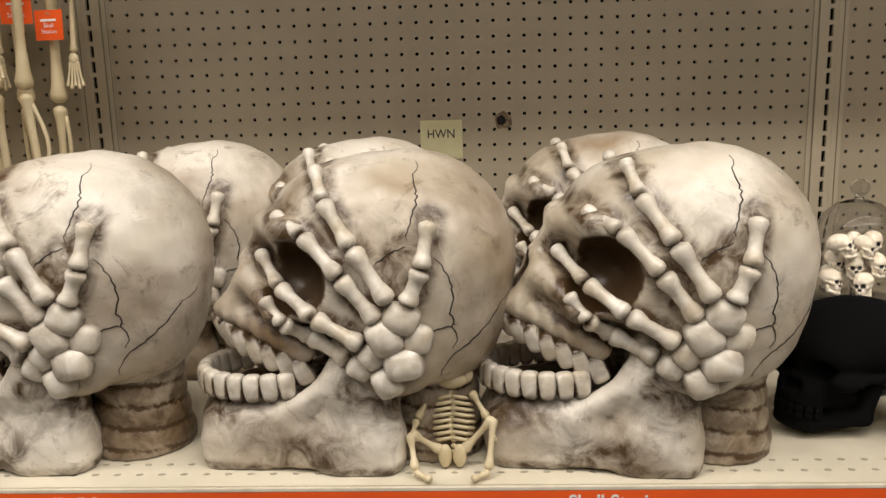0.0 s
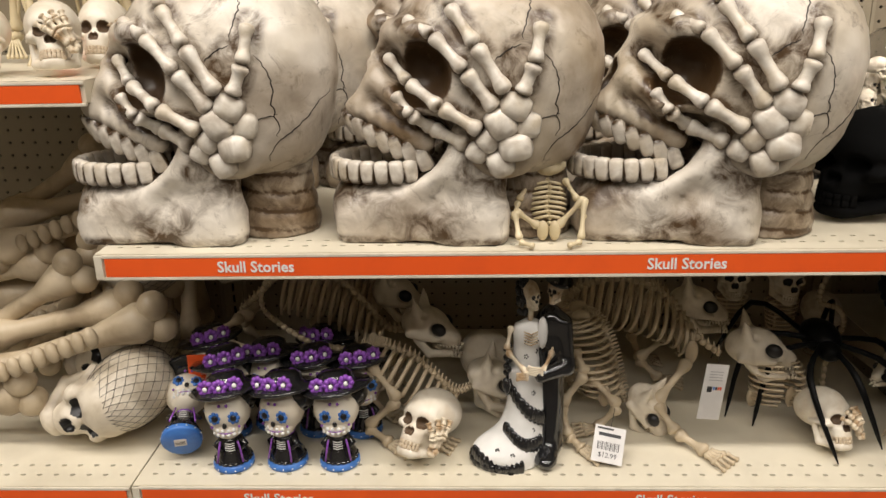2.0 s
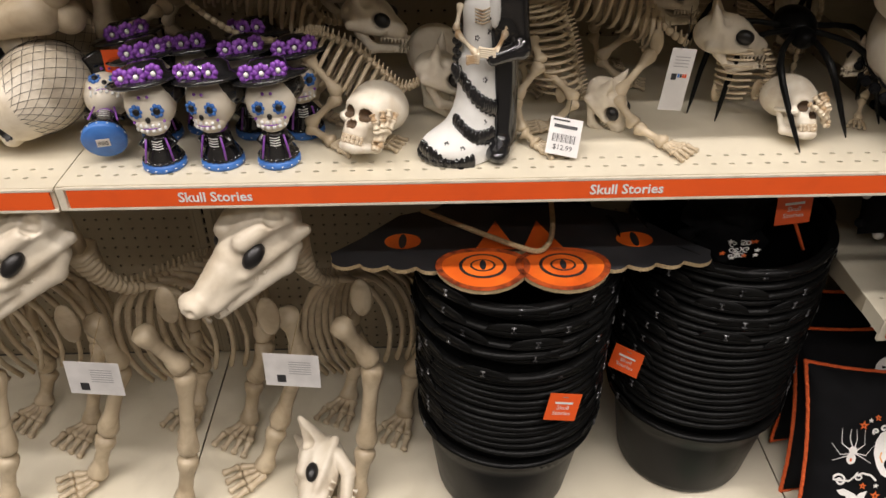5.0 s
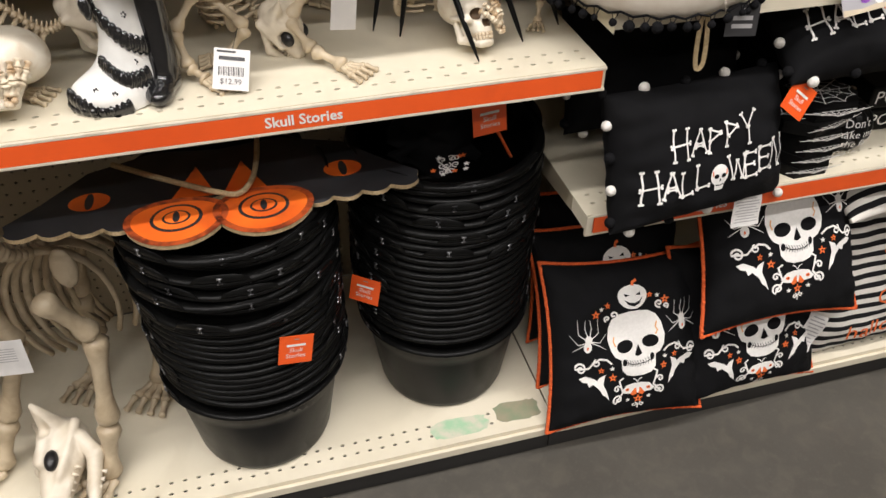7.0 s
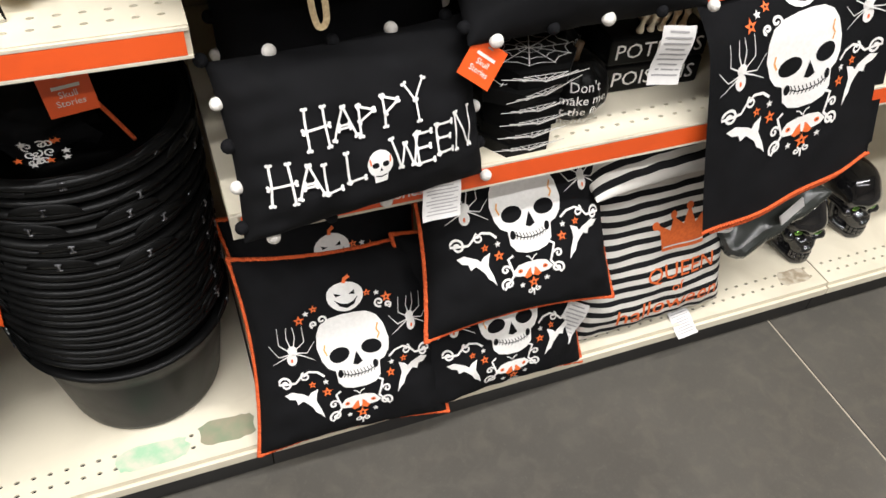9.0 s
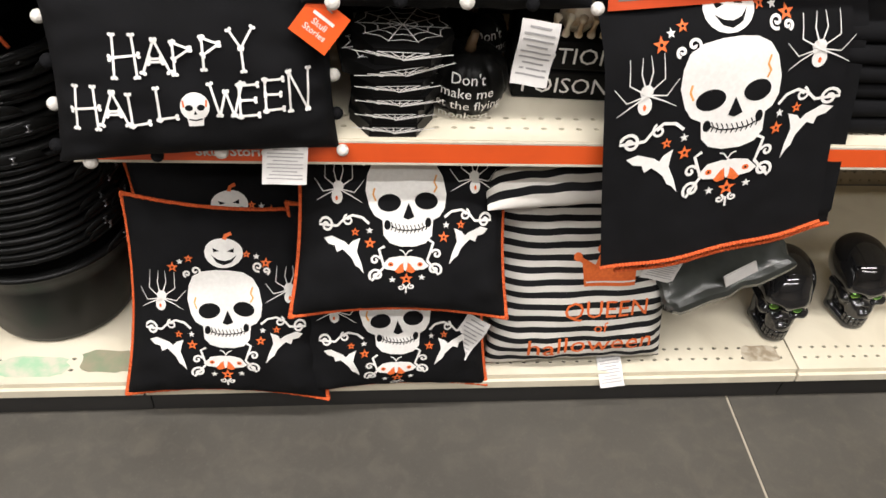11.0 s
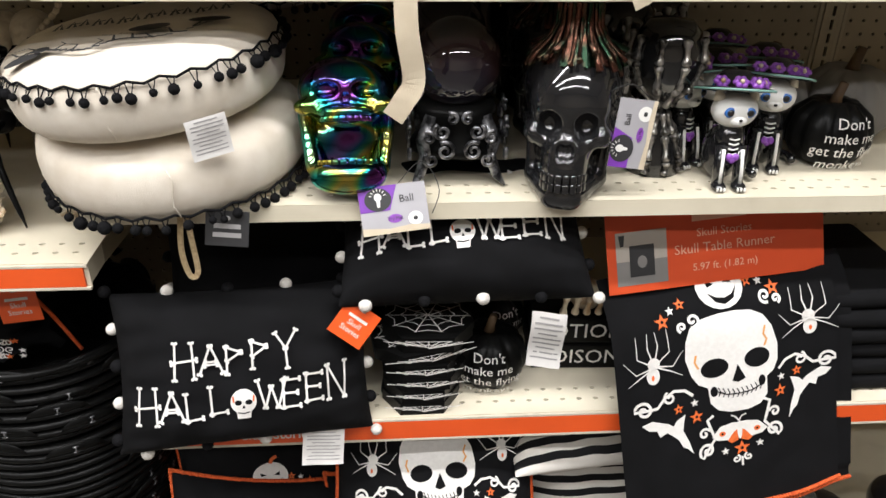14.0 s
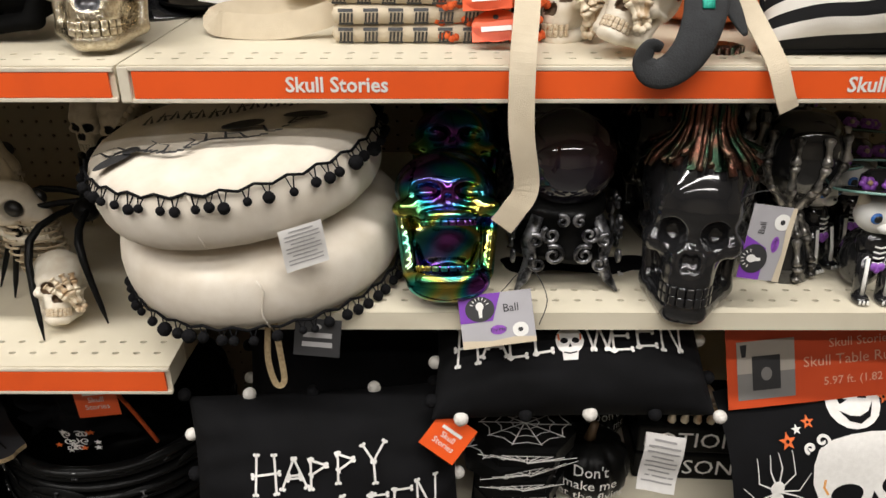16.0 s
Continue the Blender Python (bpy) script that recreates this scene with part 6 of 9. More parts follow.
def skeleton_beast(name, label, category, group, spine, ribs, rib_r, legs, thick, kind, head=None, head_size=0.1, tail=None, droop=(0, 0, -1), reach=(0, 1, 0)):
    """A plastic animal skeleton; spine: points from the tail end to the neck; ribs: the share of it that carries ribs; legs: rows of joints."""
    base = Vector(spine[0])
    ob = thing(name, label, category, group, at=Matrix())
    pts = catmull(spine, 34)
    slim = thick
    g = Geo()
    for i in range(33):
        a, b = pts[i], pts[i + 1]
        thick = slim * (1 + 1.5 * max(0, (i - 23) / 10)) if kind == "dog" else slim
        g.tube([a, a.lerp(b, 0.25), a.lerp(b, 0.75), b], [thick * 0.75, thick * 1.15, thick * 1.15, thick * 0.75], 7)
        up = -Vector(droop).normalized()
        g.tube([a.lerp(b, 0.5), a.lerp(b, 0.3) + up * thick * 2.6], [thick * 0.55, thick * 0.2], 5)
    add_part("spine", g.mesh("spine", M["plastic"]), ob)
    thick = slim
    down = Vector(droop).normalized()
    lat = Vector(reach).normalized()
    n = ribs[2]
    for k in range(n):
        t = ribs[0] + (ribs[1] - ribs[0]) * k / (n - 1)
        i = min(int(t * 33), 32)
        c = pts[i].lerp(pts[i + 1], t * 33 - i)
        fwd = (pts[i + 1] - pts[i]).normalized()
        r = rib_r * (0.72 + 0.45 * math.sin(math.pi * (0.15 + 0.75 * k / n)))
        g = Geo()
        for s in (-1, 1):
            row = []
            for j in range(9):
                a = radians(5 + (128 if kind == "dog" else 160) * j / 8)
                row.append(c + lat * (s * r * 0.62 * math.sin(a)) + down * (r * (1 - math.cos(a)) * (1.05 if kind == "dog" else 0.62)) - fwd * (r * 0.35 * j / 8))
            rk = thick * (1.3 if kind == "dog" else 1.0)
            g.tube(row, [rk * 0.7] * 3 + [rk * 0.66] * 3 + [rk * 0.52] * 3, 6, flat=0.7)
        add_part("rib", g.mesh("rib", M["plastic"]), ob)
    for leg in legs:
        g = Geo()
        for a, b in zip(leg, leg[1:]):
            g.bone(a, b, thick * (1.55 if kind == "dog" else 1.25), 8, 0, *((1.38, 0.9) if kind == "dog" else (1.7, 0.85)))
        add_part("leg", g.mesh("leg", M["plastic"]), ob)
        p, q = Vector(leg[-2]), Vector(leg[-1])
        fw = (q - p)
        fw.z = min(fw.z, 0)
        fw = Vector((fw.x, fw.y, 0))
        fw = fw.normalized() if fw.length > 1e-3 else Vector((0, -1, 0))
        sd = Vector((-fw.y, fw.x, 0))
        g = Geo()
        for j in range(4):
            o = sd * (thick * 1.7 * (j - 1.5))
            g.bone(q + o * 0.5, q + o * 1.2 + fw * thick * 4 + Vector((0, 0, -thick * 0.3)), thick * 0.75, 6, 0, 1.3, 0.9)
            g.bone(q + o * 1.2 + fw * thick * 4, q + o * 1.5 + fw * thick * 7.5 + Vector((0, 0, -thick * 1.0)), thick * 0.62, 6, 0, 1.3, 0.9)
        add_part("paw", g.mesh("paw", M["plastic"]), ob)
    if head is not None:
        beast_head(ob, head, head_size, kind)
    if tail:
        tp = catmull(tail, 26)
        g = Geo()
        for i in range(25):
            w = thick * (1.1 - 0.6 * i / 25)
            g.tube([tp[i], tp[i].lerp(tp[i + 1], 0.5), tp[i + 1]], [w * 0.8, w * 1.15, w * 0.8], 6)
        add_part("tail", g.mesh("tail", M["plastic"]), ob)
    # the pelvis and the shoulder blades
    for s in (-1, 1):
        g = Geo().ball(pts[2] + lat * s * rib_r * 0.35 + down * rib_r * 0.2, (thick * 3.0, thick * 1.2, thick * 2.2), 10, 7)
        add_part("hip_bone", g.mesh("hip_bone", M["plastic"]), ob)
        g = Geo().ball(pts[26] + lat * s * rib_r * 0.6 + down * rib_r * 0.55, (thick * 2.0, thick * 0.9, thick * 4.0), 10, 7)
        add_part("shoulder_blade", g.mesh("shoulder_blade", M["plastic"]), ob)
    return ob


CAT = ("cat_skeleton", "ivory plastic cat skeleton with open ribs on the lower shelf", "skeleton", "cat skeletons")
SPAN = (0.42, 0.92, 11)
skeleton_beast(*CAT, [(0.108, -0.30, 1.073), (0.145, -0.30, 1.107), (0.180, -0.30, 1.137), (0.226, -0.30, 1.144), (0.279, -0.30, 1.125), (0.321, -0.30, 1.086), (0.356, -0.32, 1.051), (0.39, -0.32, 1.045)], (0.35, 0.85, 12), 0.062,
               [[(0.119, -0.33, 1.075), (0.069, -0.34, 1.045), (0.166, -0.35, 1.008), (0.147, -0.36, 0.955), (0.16, -0.37, 0.915)], [(0.13, -0.25, 1.07), (0.09, -0.24, 1.02), (0.15, -0.24, 0.97), (0.14, -0.24, 0.915)], [(0.33, -0.27, 1.04), (0.30, -0.26, 0.97), (0.34, -0.25, 0.915)]],
               0.0052, "cat", pose(0.435, -0.325, 1.046, 0, 6, -14), 0.098)
skeleton_beast(*CAT, [(0.325, -0.40, 1.052), (0.350, -0.40, 1.056), (0.368, -0.40, 1.053), (0.41, -0.40, 1.034), (0.444, -0.40, 1.0), (0.474, -0.40, 0.972), (0.50, -0.39, 0.975)], (0.34, 0.86, 11), 0.056,
               [[(0.340, -0.43, 1.040), (0.387, -0.44, 0.978), (0.335, -0.44, 0.930), (0.375, -0.46, 0.912)], [(0.33, -0.37, 1.03), (0.37, -0.36, 0.975), (0.33, -0.36, 0.94), (0.36, -0.37, 0.912)], [(0.466, -0.43, 0.975), (0.415, -0.44, 0.945), (0.44, -0.45, 0.912)]],
               0.0052, "cat", pose(0.540, -0.385, 0.978, 0, 18, -10), 0.095, tail=[(0.325, -0.40, 1.045), (0.25, -0.38, 1.046), (0.193, -0.38, 1.083), (0.167, -0.38, 1.118), (0.180, -0.37, 1.168)], droop=(-0.35, 0, -1))
skeleton_beast(*CAT, [(0.66, -0.30, 1.08), (0.675, -0.30, 1.103), (0.711, -0.30, 1.122), (0.761, -0.30, 1.126), (0.808, -0.30, 1.107), (0.848, -0.30, 1.072), (0.874, -0.33, 1.035), (0.91, -0.35, 1.012)], (0.22, 0.82, 14), 0.064,
               [[(0.856, -0.36, 1.005), (0.792, -0.42, 0.960), (0.82, -0.45, 0.925), (0.858, -0.487, 0.914)], [(0.85, -0.25, 1.0), (0.80, -0.24, 0.95), (0.84, -0.25, 0.915)], [(0.67, -0.27, 1.06), (0.64, -0.26, 1.0), (0.67, -0.25, 0.95), (0.68, -0.26, 0.915)]],
               0.0054, "cat", pose(0.968, -0.365, 1.022, 0, -2, -16), 0.102)
skeleton_beast(*CAT, [(0.681, -0.36, 1.100), (0.709, -0.36, 1.076), (0.730, -0.36, 1.028), (0.743, -0.36, 0.975), (0.756, -0.36, 0.93)], (0.15, 0.85, 13), 0.055,
               [[(0.665, -0.40, 1.045), (0.678, -0.43, 1.018), (0.641, -0.44, 0.969), (0.652, -0.46, 0.925), (0.672, -0.475, 0.912)], [(0.69, -0.38, 0.99), (0.735, -0.42, 0.955), (0.70, -0.42, 0.915)]],
               0.0050, "cat", pose(0.785, -0.405, 0.938, 0, 40, -40), 0.085, droop=(-1, 0, -0.3))
skeleton_beast(*CAT, [(0.20, -0.16, 1.05), (0.24, -0.16, 1.09), (0.28, -0.17, 1.10), (0.32, -0.18, 1.08), (0.345, -0.2, 1.06)], (0.3, 0.85, 8), 0.055,
               [[(0.22, -0.16, 1.04), (0.2, -0.16, 0.98), (0.22, -0.16, 0.915)], [(0.33, -0.17, 1.04), (0.31, -0.17, 0.97), (0.33, -0.17, 0.915)]], 0.0052, "cat", pose(0.372, -0.215, 1.062, 0, 4, -12), 0.095)
skeleton_beast(*CAT, [(0.66, -0.13, 1.05), (0.71, -0.14, 1.09), (0.76, -0.15, 1.10), (0.81, -0.18, 1.085), (0.85, -0.22, 1.07)], (0.3, 0.85, 8), 0.055,
               [[(0.67, -0.14, 1.04), (0.65, -0.14, 0.98), (0.67, -0.14, 0.915)], [(0.82, -0.17, 1.04), (0.80, -0.17, 0.97), (0.82, -0.17, 0.915)]], 0.0052, "cat", pose(0.890, -0.275, 1.062, 0, 4, -12), 0.095)
skeleton_beast("rib_cage_decoration", "hanging ivory plastic rib cage below a cat skull", "skeleton", "", [(0.985, -0.345, 1.005), (0.985, -0.345, 0.985), (0.988, -0.34, 0.955), (0.988, -0.335, 0.925)], (0.02, 0.98, 9), 0.052, [], 0.0048, "cat", droop=(0.2, -1, 0), reach=(1, 0, 0))
skeleton_beast("small_animal_skeleton", "small ivory plastic animal skeleton lying on the shelf", "skeleton", "", [(1.32, -0.34, 0.955), (1.29, -0.34, 0.960), (1.25, -0.34, 0.965), (1.215, -0.35, 0.98), (1.195, -0.36, 0.99)], (0.1, 0.8, 10), 0.036,
               [[(1.20, -0.38, 0.965), (1.175, -0.40, 0.94), (1.165, -0.42, 0.915)], [(1.31, -0.36, 0.95), (1.29, -0.38, 0.915)]], 0.0032, "cat", pose(1.170, -0.37, 0.990, 0, 5, 200), 0.052)

DOG = ("dog_skeleton", "ivory plastic standing dog skeleton on the base deck", "skeleton", "dog skeletons")


def dog(dx, dy, label_tag=True):
    ob = skeleton_beast(*DOG, [(0.42 + dx, 0.06 - 0.20 + dy, 0.47), (0.41 + dx, -0.18 + dy, 0.52), (0.39 + dx, -0.24 + dy, 0.55), (0.36 + dx, -0.31 + dy, 0.575), (0.325 + dx, -0.38 + dy, 0.60), (0.30 + dx, -0.42 + dy, 0.66), (0.29 + dx, -0.44 + dy, 0.725)], (0.10, 0.62, 9), 0.138,
                        [[(0.345 + dx, -0.44 + dy, 0.555), (0.400 + dx, -0.42 + dy, 0.440), (0.376 + dx, -0.45 + dy, 0.245), (0.350 + dx, -0.475 + dy, 0.125)], [(0.25 + dx, -0.40 + dy, 0.55), (0.255 + dx, -0.36 + dy, 0.40), (0.19 + dx, -0.38 + dy, 0.23), (0.150 + dx, -0.40 + dy, 0.125)],
                         [(0.47 + dx, -0.18 + dy, 0.47), (0.50 + dx, -0.22 + dy, 0.33), (0.46 + dx, -0.22 + dy, 0.22), (0.44 + dx, -0.26 + dy, 0.125)], [(0.36 + dx, -0.14 + dy, 0.47), (0.33 + dx, -0.18 + dy, 0.33), (0.33 + dx, -0.16 + dy, 0.2), (0.31 + dx, -0.2 + dy, 0.125)]],
                        0.0105, "dog", pose(0.254 + dx, -0.512 + dy, 0.778, 0, 22, -138), 0.180, droop=(0, 0, -1), reach=(1, 0.3, 0))
    if label_tag:
        tag = thing("product_tag", "white printed product tag hanging from a skeleton", "tag", "product tags", at=pose(0.262 + dx, -0.475 + dy, 0.475, 84, 0, -6))
        add_part("card", Geo().box((-0.05, -0.035, 0), (0.05, 0.035, 0.0008)).mesh("card", M["paper"], smooth=False), tag)
        p = Print()
        for k in range(6):
            p.poly([(-0.005, 0.018 - k * 0.005), (0.035, 0.018 - k * 0.005), (0.035, 0.0195 - k * 0.005), (-0.005, 0.0195 - k * 0.005)], 0)
        p.poly([(-0.028, -0.026), (-0.012, -0.026), (-0.012, -0.010), (-0.028, -0.010)], 1)
        add_part("print", p.lay("print", [M["greyink"], M["ink"]], lambda u, v, s: (u, v, 0.0008 + s)), tag)
        add_part("cord", Geo().tube([(0, 0.034, 0.0), (0.01, 0.08, -0.02), (0.02, 0.11, -0.03)], 0.0008, 5).mesh("cord", M["rope"]), tag)


dog(0, 0)
dog(-0.345, -0.01)
dog(-0.70, 0.0, False)
hs = thing("dog_skull", "ivory plastic dog skull resting on the base deck", "skeleton", at=Matrix())
hx, hz = Vector((-0.30, -0.93, -0.22)).normalized(), Vector((-0.88, 0.22, 0.30)).normalized()
hy = hz.cross(hx).normalized()
hz = hx.cross(hy)
turn = Matrix((hx, hy, hz)).transposed().to_4x4()
beast_head(hs, Matrix.Translation((0.285, -0.450, 0.178)) @ turn, 0.165, "open dog")

# ---- small figures on the lower shelf ----
SLOTS = [M["pale"], M["black"], M["lilac"], M["blue"], M["blackgloss"], M["white"], M["palebone"], M["ink"]]


def sugar_lady(at):
    """One painted resin figurine: sugar-skull lady in a black dress on a blue base."""
    g = Geo()
    g.lathe([(0.0, 0.0), (0.024, 0.0), (0.026, 0.003), (0.0255, 0.011), (0.022, 0.013), (0.0, 0.0135)], 28, 3)
    for k in range(14):
        a = 2 * math.pi * k / 14
        g.ball((0.0262 * math.cos(a), 0.0262 * math.sin(a), 0.0065), (0.0012, 0.0012, 0.0008), 6, 4, 5)
    g.lathe([(0.0225, 0.013), (0.0215, 0.022), (0.016, 0.036), (0.0145, 0.050), (0.012, 0.056), (0.007, 0.060)], 24, 4, wob=lambda a, z: 1 + 0.07 * math.sin(9 * a) * max(0, (0.035 - z) / 0.02))
    for k in range(20):
        a = 2 * math.pi * k / 20
        g.ball((0.0215 * math.cos(a), 0.0215 * math.sin(a), 0.0155), (0.004, 0.004, 0.003), 6, 4, 4)
    for k in range(5):
        g.tube([(-0.006, -0.0145, 0.034 + k * 0.0042), (0.0, -0.0162, 0.033 + k * 0.0042), (0.006, -0.0145, 0.034 + k * 0.0042)], 0.0009, 5, 5)
    for s in (-1, 1):
        g.tube([(s * 0.010, -0.004, 0.055), (s * 0.019, -0.008, 0.044), (s * 0.010, -0.016, 0.036)], [0.0045, 0.004, 0.003], 8, 4)
        g.tube([(s * 0.011, -0.0165, 0.056), (s * 0.0135, -0.018, 0.04), (s * 0.016, -0.021, 0.02)], 0.0013, 5, 2)
    g.lathe([(0.009, 0.056), (0.012, 0.060), (0.010, 0.064), (0.006, 0.066)], 14, 2, wob=lambda a, z: 1 + 0.12 * math.sin(7 * a))
    g.v = [(q[0] * 0.94, q[1] * 0.94, q[2] * 0.72) for q in g.v]
    # head, large on the short body
    neck = len(g.v)
    g.ball((0, -0.002, 0.087), (0.0225, 0.021, 0.0225), 20, 14, 0)
    g.ball((0, -0.008, 0.073), (0.0155, 0.0145, 0.0125), 16, 10, 0)
    for s in (-1, 1):
        for k in range(7):
            a = 2 * math.pi * k / 7
            g.ball((s * 0.0088 + 0.0042 * math.cos(a), -0.0212, 0.087 + 0.0042 * math.sin(a)), (0.0024, 0.0018, 0.0024), 6, 4, 3)
        g.ball((s * 0.0088, -0.0222, 0.087), (0.0034, 0.0018, 0.0034), 8, 6, 1)
        g.ball((s * 0.0035, -0.0225, 0.1), 0.0016, 6, 4, 2)
        g.ball((s * 0.013, -0.019, 0.077), 0.0014, 6, 4, 2)
    g.ball((0, -0.0235, 0.080), (0.0024, 0.0015, 0.003), 8, 5, 1)
    for row in (0, 1):
        for k in range(6):
            a = radians(-52 + 21 * k)
            g.ball((0.0145 * math.sin(a), -0.0075 - 0.0145 * math.cos(a), 0.0738 - row * 0.0042), (0.0021, 0.0017, 0.0021), 6, 4, 5)
    g.tube([(0.0125 * math.sin(radians(a)), -0.0078 - 0.0150 * math.cos(radians(a)), 0.0717) for a in range(-60, 61, 20)], 0.0006, 4, 2)
    # hair and tilted hat
    g.ball((0.012, 0.008, 0.096), (0.019, 0.018, 0.016), 14, 9, 4)
    hat = pose(0, 0.003, 0.1035, -10, -6, 0)
    o = len(g.v)
    g.lathe([(0.0, 0.0), (0.034, 0.0005), (0.037, 0.0025), (0.033, 0.0045), (0.019, 0.0055), (0.0175, 0.014), (0.012, 0.0175), (0.0, 0.018)], 28, 4, wob=lambda a, z: 1 + 0.05 * math.sin(3 * a))
    g.v[o:] = [tuple(hat @ Vector(q)) for q in g.v[o:]]
    for cx, cy in ((-0.014, -0.021), (0.0, -0.025), (0.014, -0.021)):
        c = hat @ Vector((cx, cy, 0.010))
        for k in range(8):
            a = 2 * math.pi * k / 8
            g.ball(c + Vector((0.0052 * math.cos(a), -0.001, 0.0052 * math.sin(a))), (0.0031, 0.0026, 0.0031), 6, 4, 2)
        g.ball(c + Vector((0, -0.0035, 0)), 0.0024, 6, 5, 5)
    g.v[neck:] = [(q[0] * 1.20, q[1] * 1.20, (q[2] - 0.066) * 1.28 + 0.050) for q in g.v[neck:]]
    ob = tagged(new("figurine", g.mesh("figurine", *SLOTS)), "painted resin sugar-skull lady with purple-flowered black hat on blue base", "figurine", "sugar-skull ladies")
    ob.matrix_basis = at
    return ob


LADY = sugar_lady(pose(0.138, -0.505, LOW_A, 0, 0, 6) @ Matrix.Scale(1.26, 4))
for x, y, rz in ((0.220, -0.500, -14), (0.300, -0.500, 4), (0.110, -0.412, 20), (0.172, -0.385, -5), (0.250, -0.405, 10), (0.255, -0.325, -20), (0.325, -0.408, 12), (0.060, -0.33, 25)):
    copy_thing(LADY, pose(x, y, LOW_A, 0, 0, rz))
fallen = copy_thing(LADY, pose(0.060, -0.505, LOW_A + 0.038, -72, 8, 14))
tagged(fallen, "toppled sugar-skull lady figurine showing its blue base")
bt = thing("price_sticker", "small white barcode sticker on a blue base", "sticker", at=pose(0.0595, -0.5075, LOW_A + 0.0380, 108, 0, 14))
add_part("label", Geo().box((-0.009, -0.007, 0), (0.009, 0.007, 0.0004)).mesh("label", M["paper"], smooth=False), bt)
p = Print()
for k in range(9):
    p.poly([(-0.007 + k * 0.0016, -0.004), (-0.0062 + k * 0.0016, -0.004), (-0.0062 + k * 0.0016, 0.003), (-0.007 + k * 0.0016, 0.003)], 0)
add_part("barcode", p.lay("barcode", [M["ink"]], lambda u, v, s: (u, v, 0.0004 + s)), bt)


def couple():
    """The wedding pair, one plain moulded figure with several paints."""
    def woman(x, y, z):
        r = 0.030 + 0.020 * np.clip((0.14 - z) / 0.14, 0, 1) ** 2
        d = np.maximum(np.sqrt((x + 0.010 + 0.018 * np.clip((0.08 - z) / 0.08, 0, 1)) ** 2 + (y * 1.15) ** 2) - r * np.where(z > 0.14, 0.8 - 1.8 * (z - 0.14), 1), np.maximum(z - 0.205, -z))
        d = smin(d, ell(x, y, z, (-0.050, -0.012, 0.016), (0.052, 0.040, 0.020)), 0.03)
        d = smin(d, ell(x, y, z, (-0.005, -0.006, 0.195), (0.026, 0.018, 0.022)), 0.01)
        return d

    def man(x, y, z):
        d = cap(x, y, z, (0.032, 0.004, 0.02), (0.030, 0.008, 0.125), 0.024, 0.025)
        d = smin(d, ell(x, y, z, (0.030, 0.008, 0.180), (0.031, 0.026, 0.052)), 0.02)
        d = smin(d, ell(x, y, z, (0.022, -0.022, 0.012), (0.022, 0.034, 0.014)), 0.012)
        d = smin(d, cap(x, y, z, (0.052, 0.0, 0.205), (0.056, -0.018, 0.150), 0.014, 0.012), 0.01)
        d = smin(d, cap(x, y, z, (0.056, -0.018, 0.150), (0.010, -0.040, 0.146), 0.012, 0.010), 0.01)
        return d

    v, f = surface(woman, (-0.12, -0.07, 0.0), (0.06, 0.06, 0.23), 0.0035)
    g = Geo()
    g.put(v, f, 5)
    v, f = surface(man, (-0.01, -0.07, 0.0), (0.085, 0.05, 0.245), 0.0035)
    g.put(v, f, 4)
    rnd = random.Random(3)
    # black ruffles run down the gown
    for x0, z0, x1, z1 in ((-0.047, 0.128, 0.016, 0.070), (-0.045, 0.055, 0.012, 0.035), (-0.098, 0.020, -0.02, 0.006)):
        for k in range(20):
            t = k / 19
            x = x0 + (x1 - x0) * t
            z = z0 + (z1 - z0) * t - 0.008 * math.sin(math.pi * t)
            ys = np.linspace(-0.07, 0.0, 60)
            d = woman(np.full(60, x), ys, np.full(60, z))
            hit = np.argwhere(d < 0)
            y = float(ys[hit[0][0]]) if len(hit) else -0.03
            g.ball((x, y, z), (0.0062, 0.0055, 0.0105 + 0.003 * (k % 2)), 7, 5, 4)
    for k in range(16):
        a = radians(150 + 14 * k)
        g.ball((-0.050 + 0.053 * math.cos(a), -0.012 + 0.041 * math.sin(a), 0.007), (0.006, 0.005, 0.006), 7, 5, 4)
    for k in range(8):
        g.ball((-0.044 + 0.004 * (k % 2), -0.006 - 0.003 * (k % 3), 0.135 + 0.006 * k), (0.006, 0.006, 0.005), 7, 5, 4)
    # flower prints, waist and collar
    for x, z in ((-0.012, 0.165), (0.004, 0.172), (-0.02, 0.100), (0.0, 0.112), (-0.006, 0.088), (0.0, 0.055), (-0.06, 0.03), (-0.035, 0.026), (0.004, 0.19), (-0.012, 0.188)):
        ys = np.linspace(-0.07, 0.0, 60)
        d = woman(np.full(60, x), ys, np.full(60, z))
        hit = np.argwhere(d < 0)
        if len(hit):
            for k in range(5):
                a = 2 * math.pi * k / 5
                g.ball((x + 0.0028 * math.cos(a), float(ys[hit[0][0]]), z + 0.0028 * math.sin(a)), 0.0016, 5, 4, 7)
    # bony arms and ribs
    for s in (-1, 1):
        g.bone((-0.006 + s * 0.030, -0.004, 0.205), (-0.006 + s * 0.038, -0.014, 0.172), 0.0042, 7, 6)
        g.bone((-0.006 + s * 0.038, -0.014, 0.172), (0.0 + s * 0.012, -0.042, 0.150), 0.0040, 7, 6)
    for k in range(5):
        g.bone((-0.012, -0.042, 0.150 + k * 0.0025), (0.014, -0.047, 0.147 + k * 0.003), 0.0018, 6, 6)
        g.bone((-0.030, -0.040, 0.140 + k * 0.002), (-0.010, -0.046, 0.143 + k * 0.0025), 0.0017, 6, 6)
        g.tube([(-0.016, -0.022, 0.203 - k * 0.004), (-0.005, -0.027, 0.201 - k * 0.004), (0.006, -0.022, 0.203 - k * 0.004)], 0.0012, 5, 6)
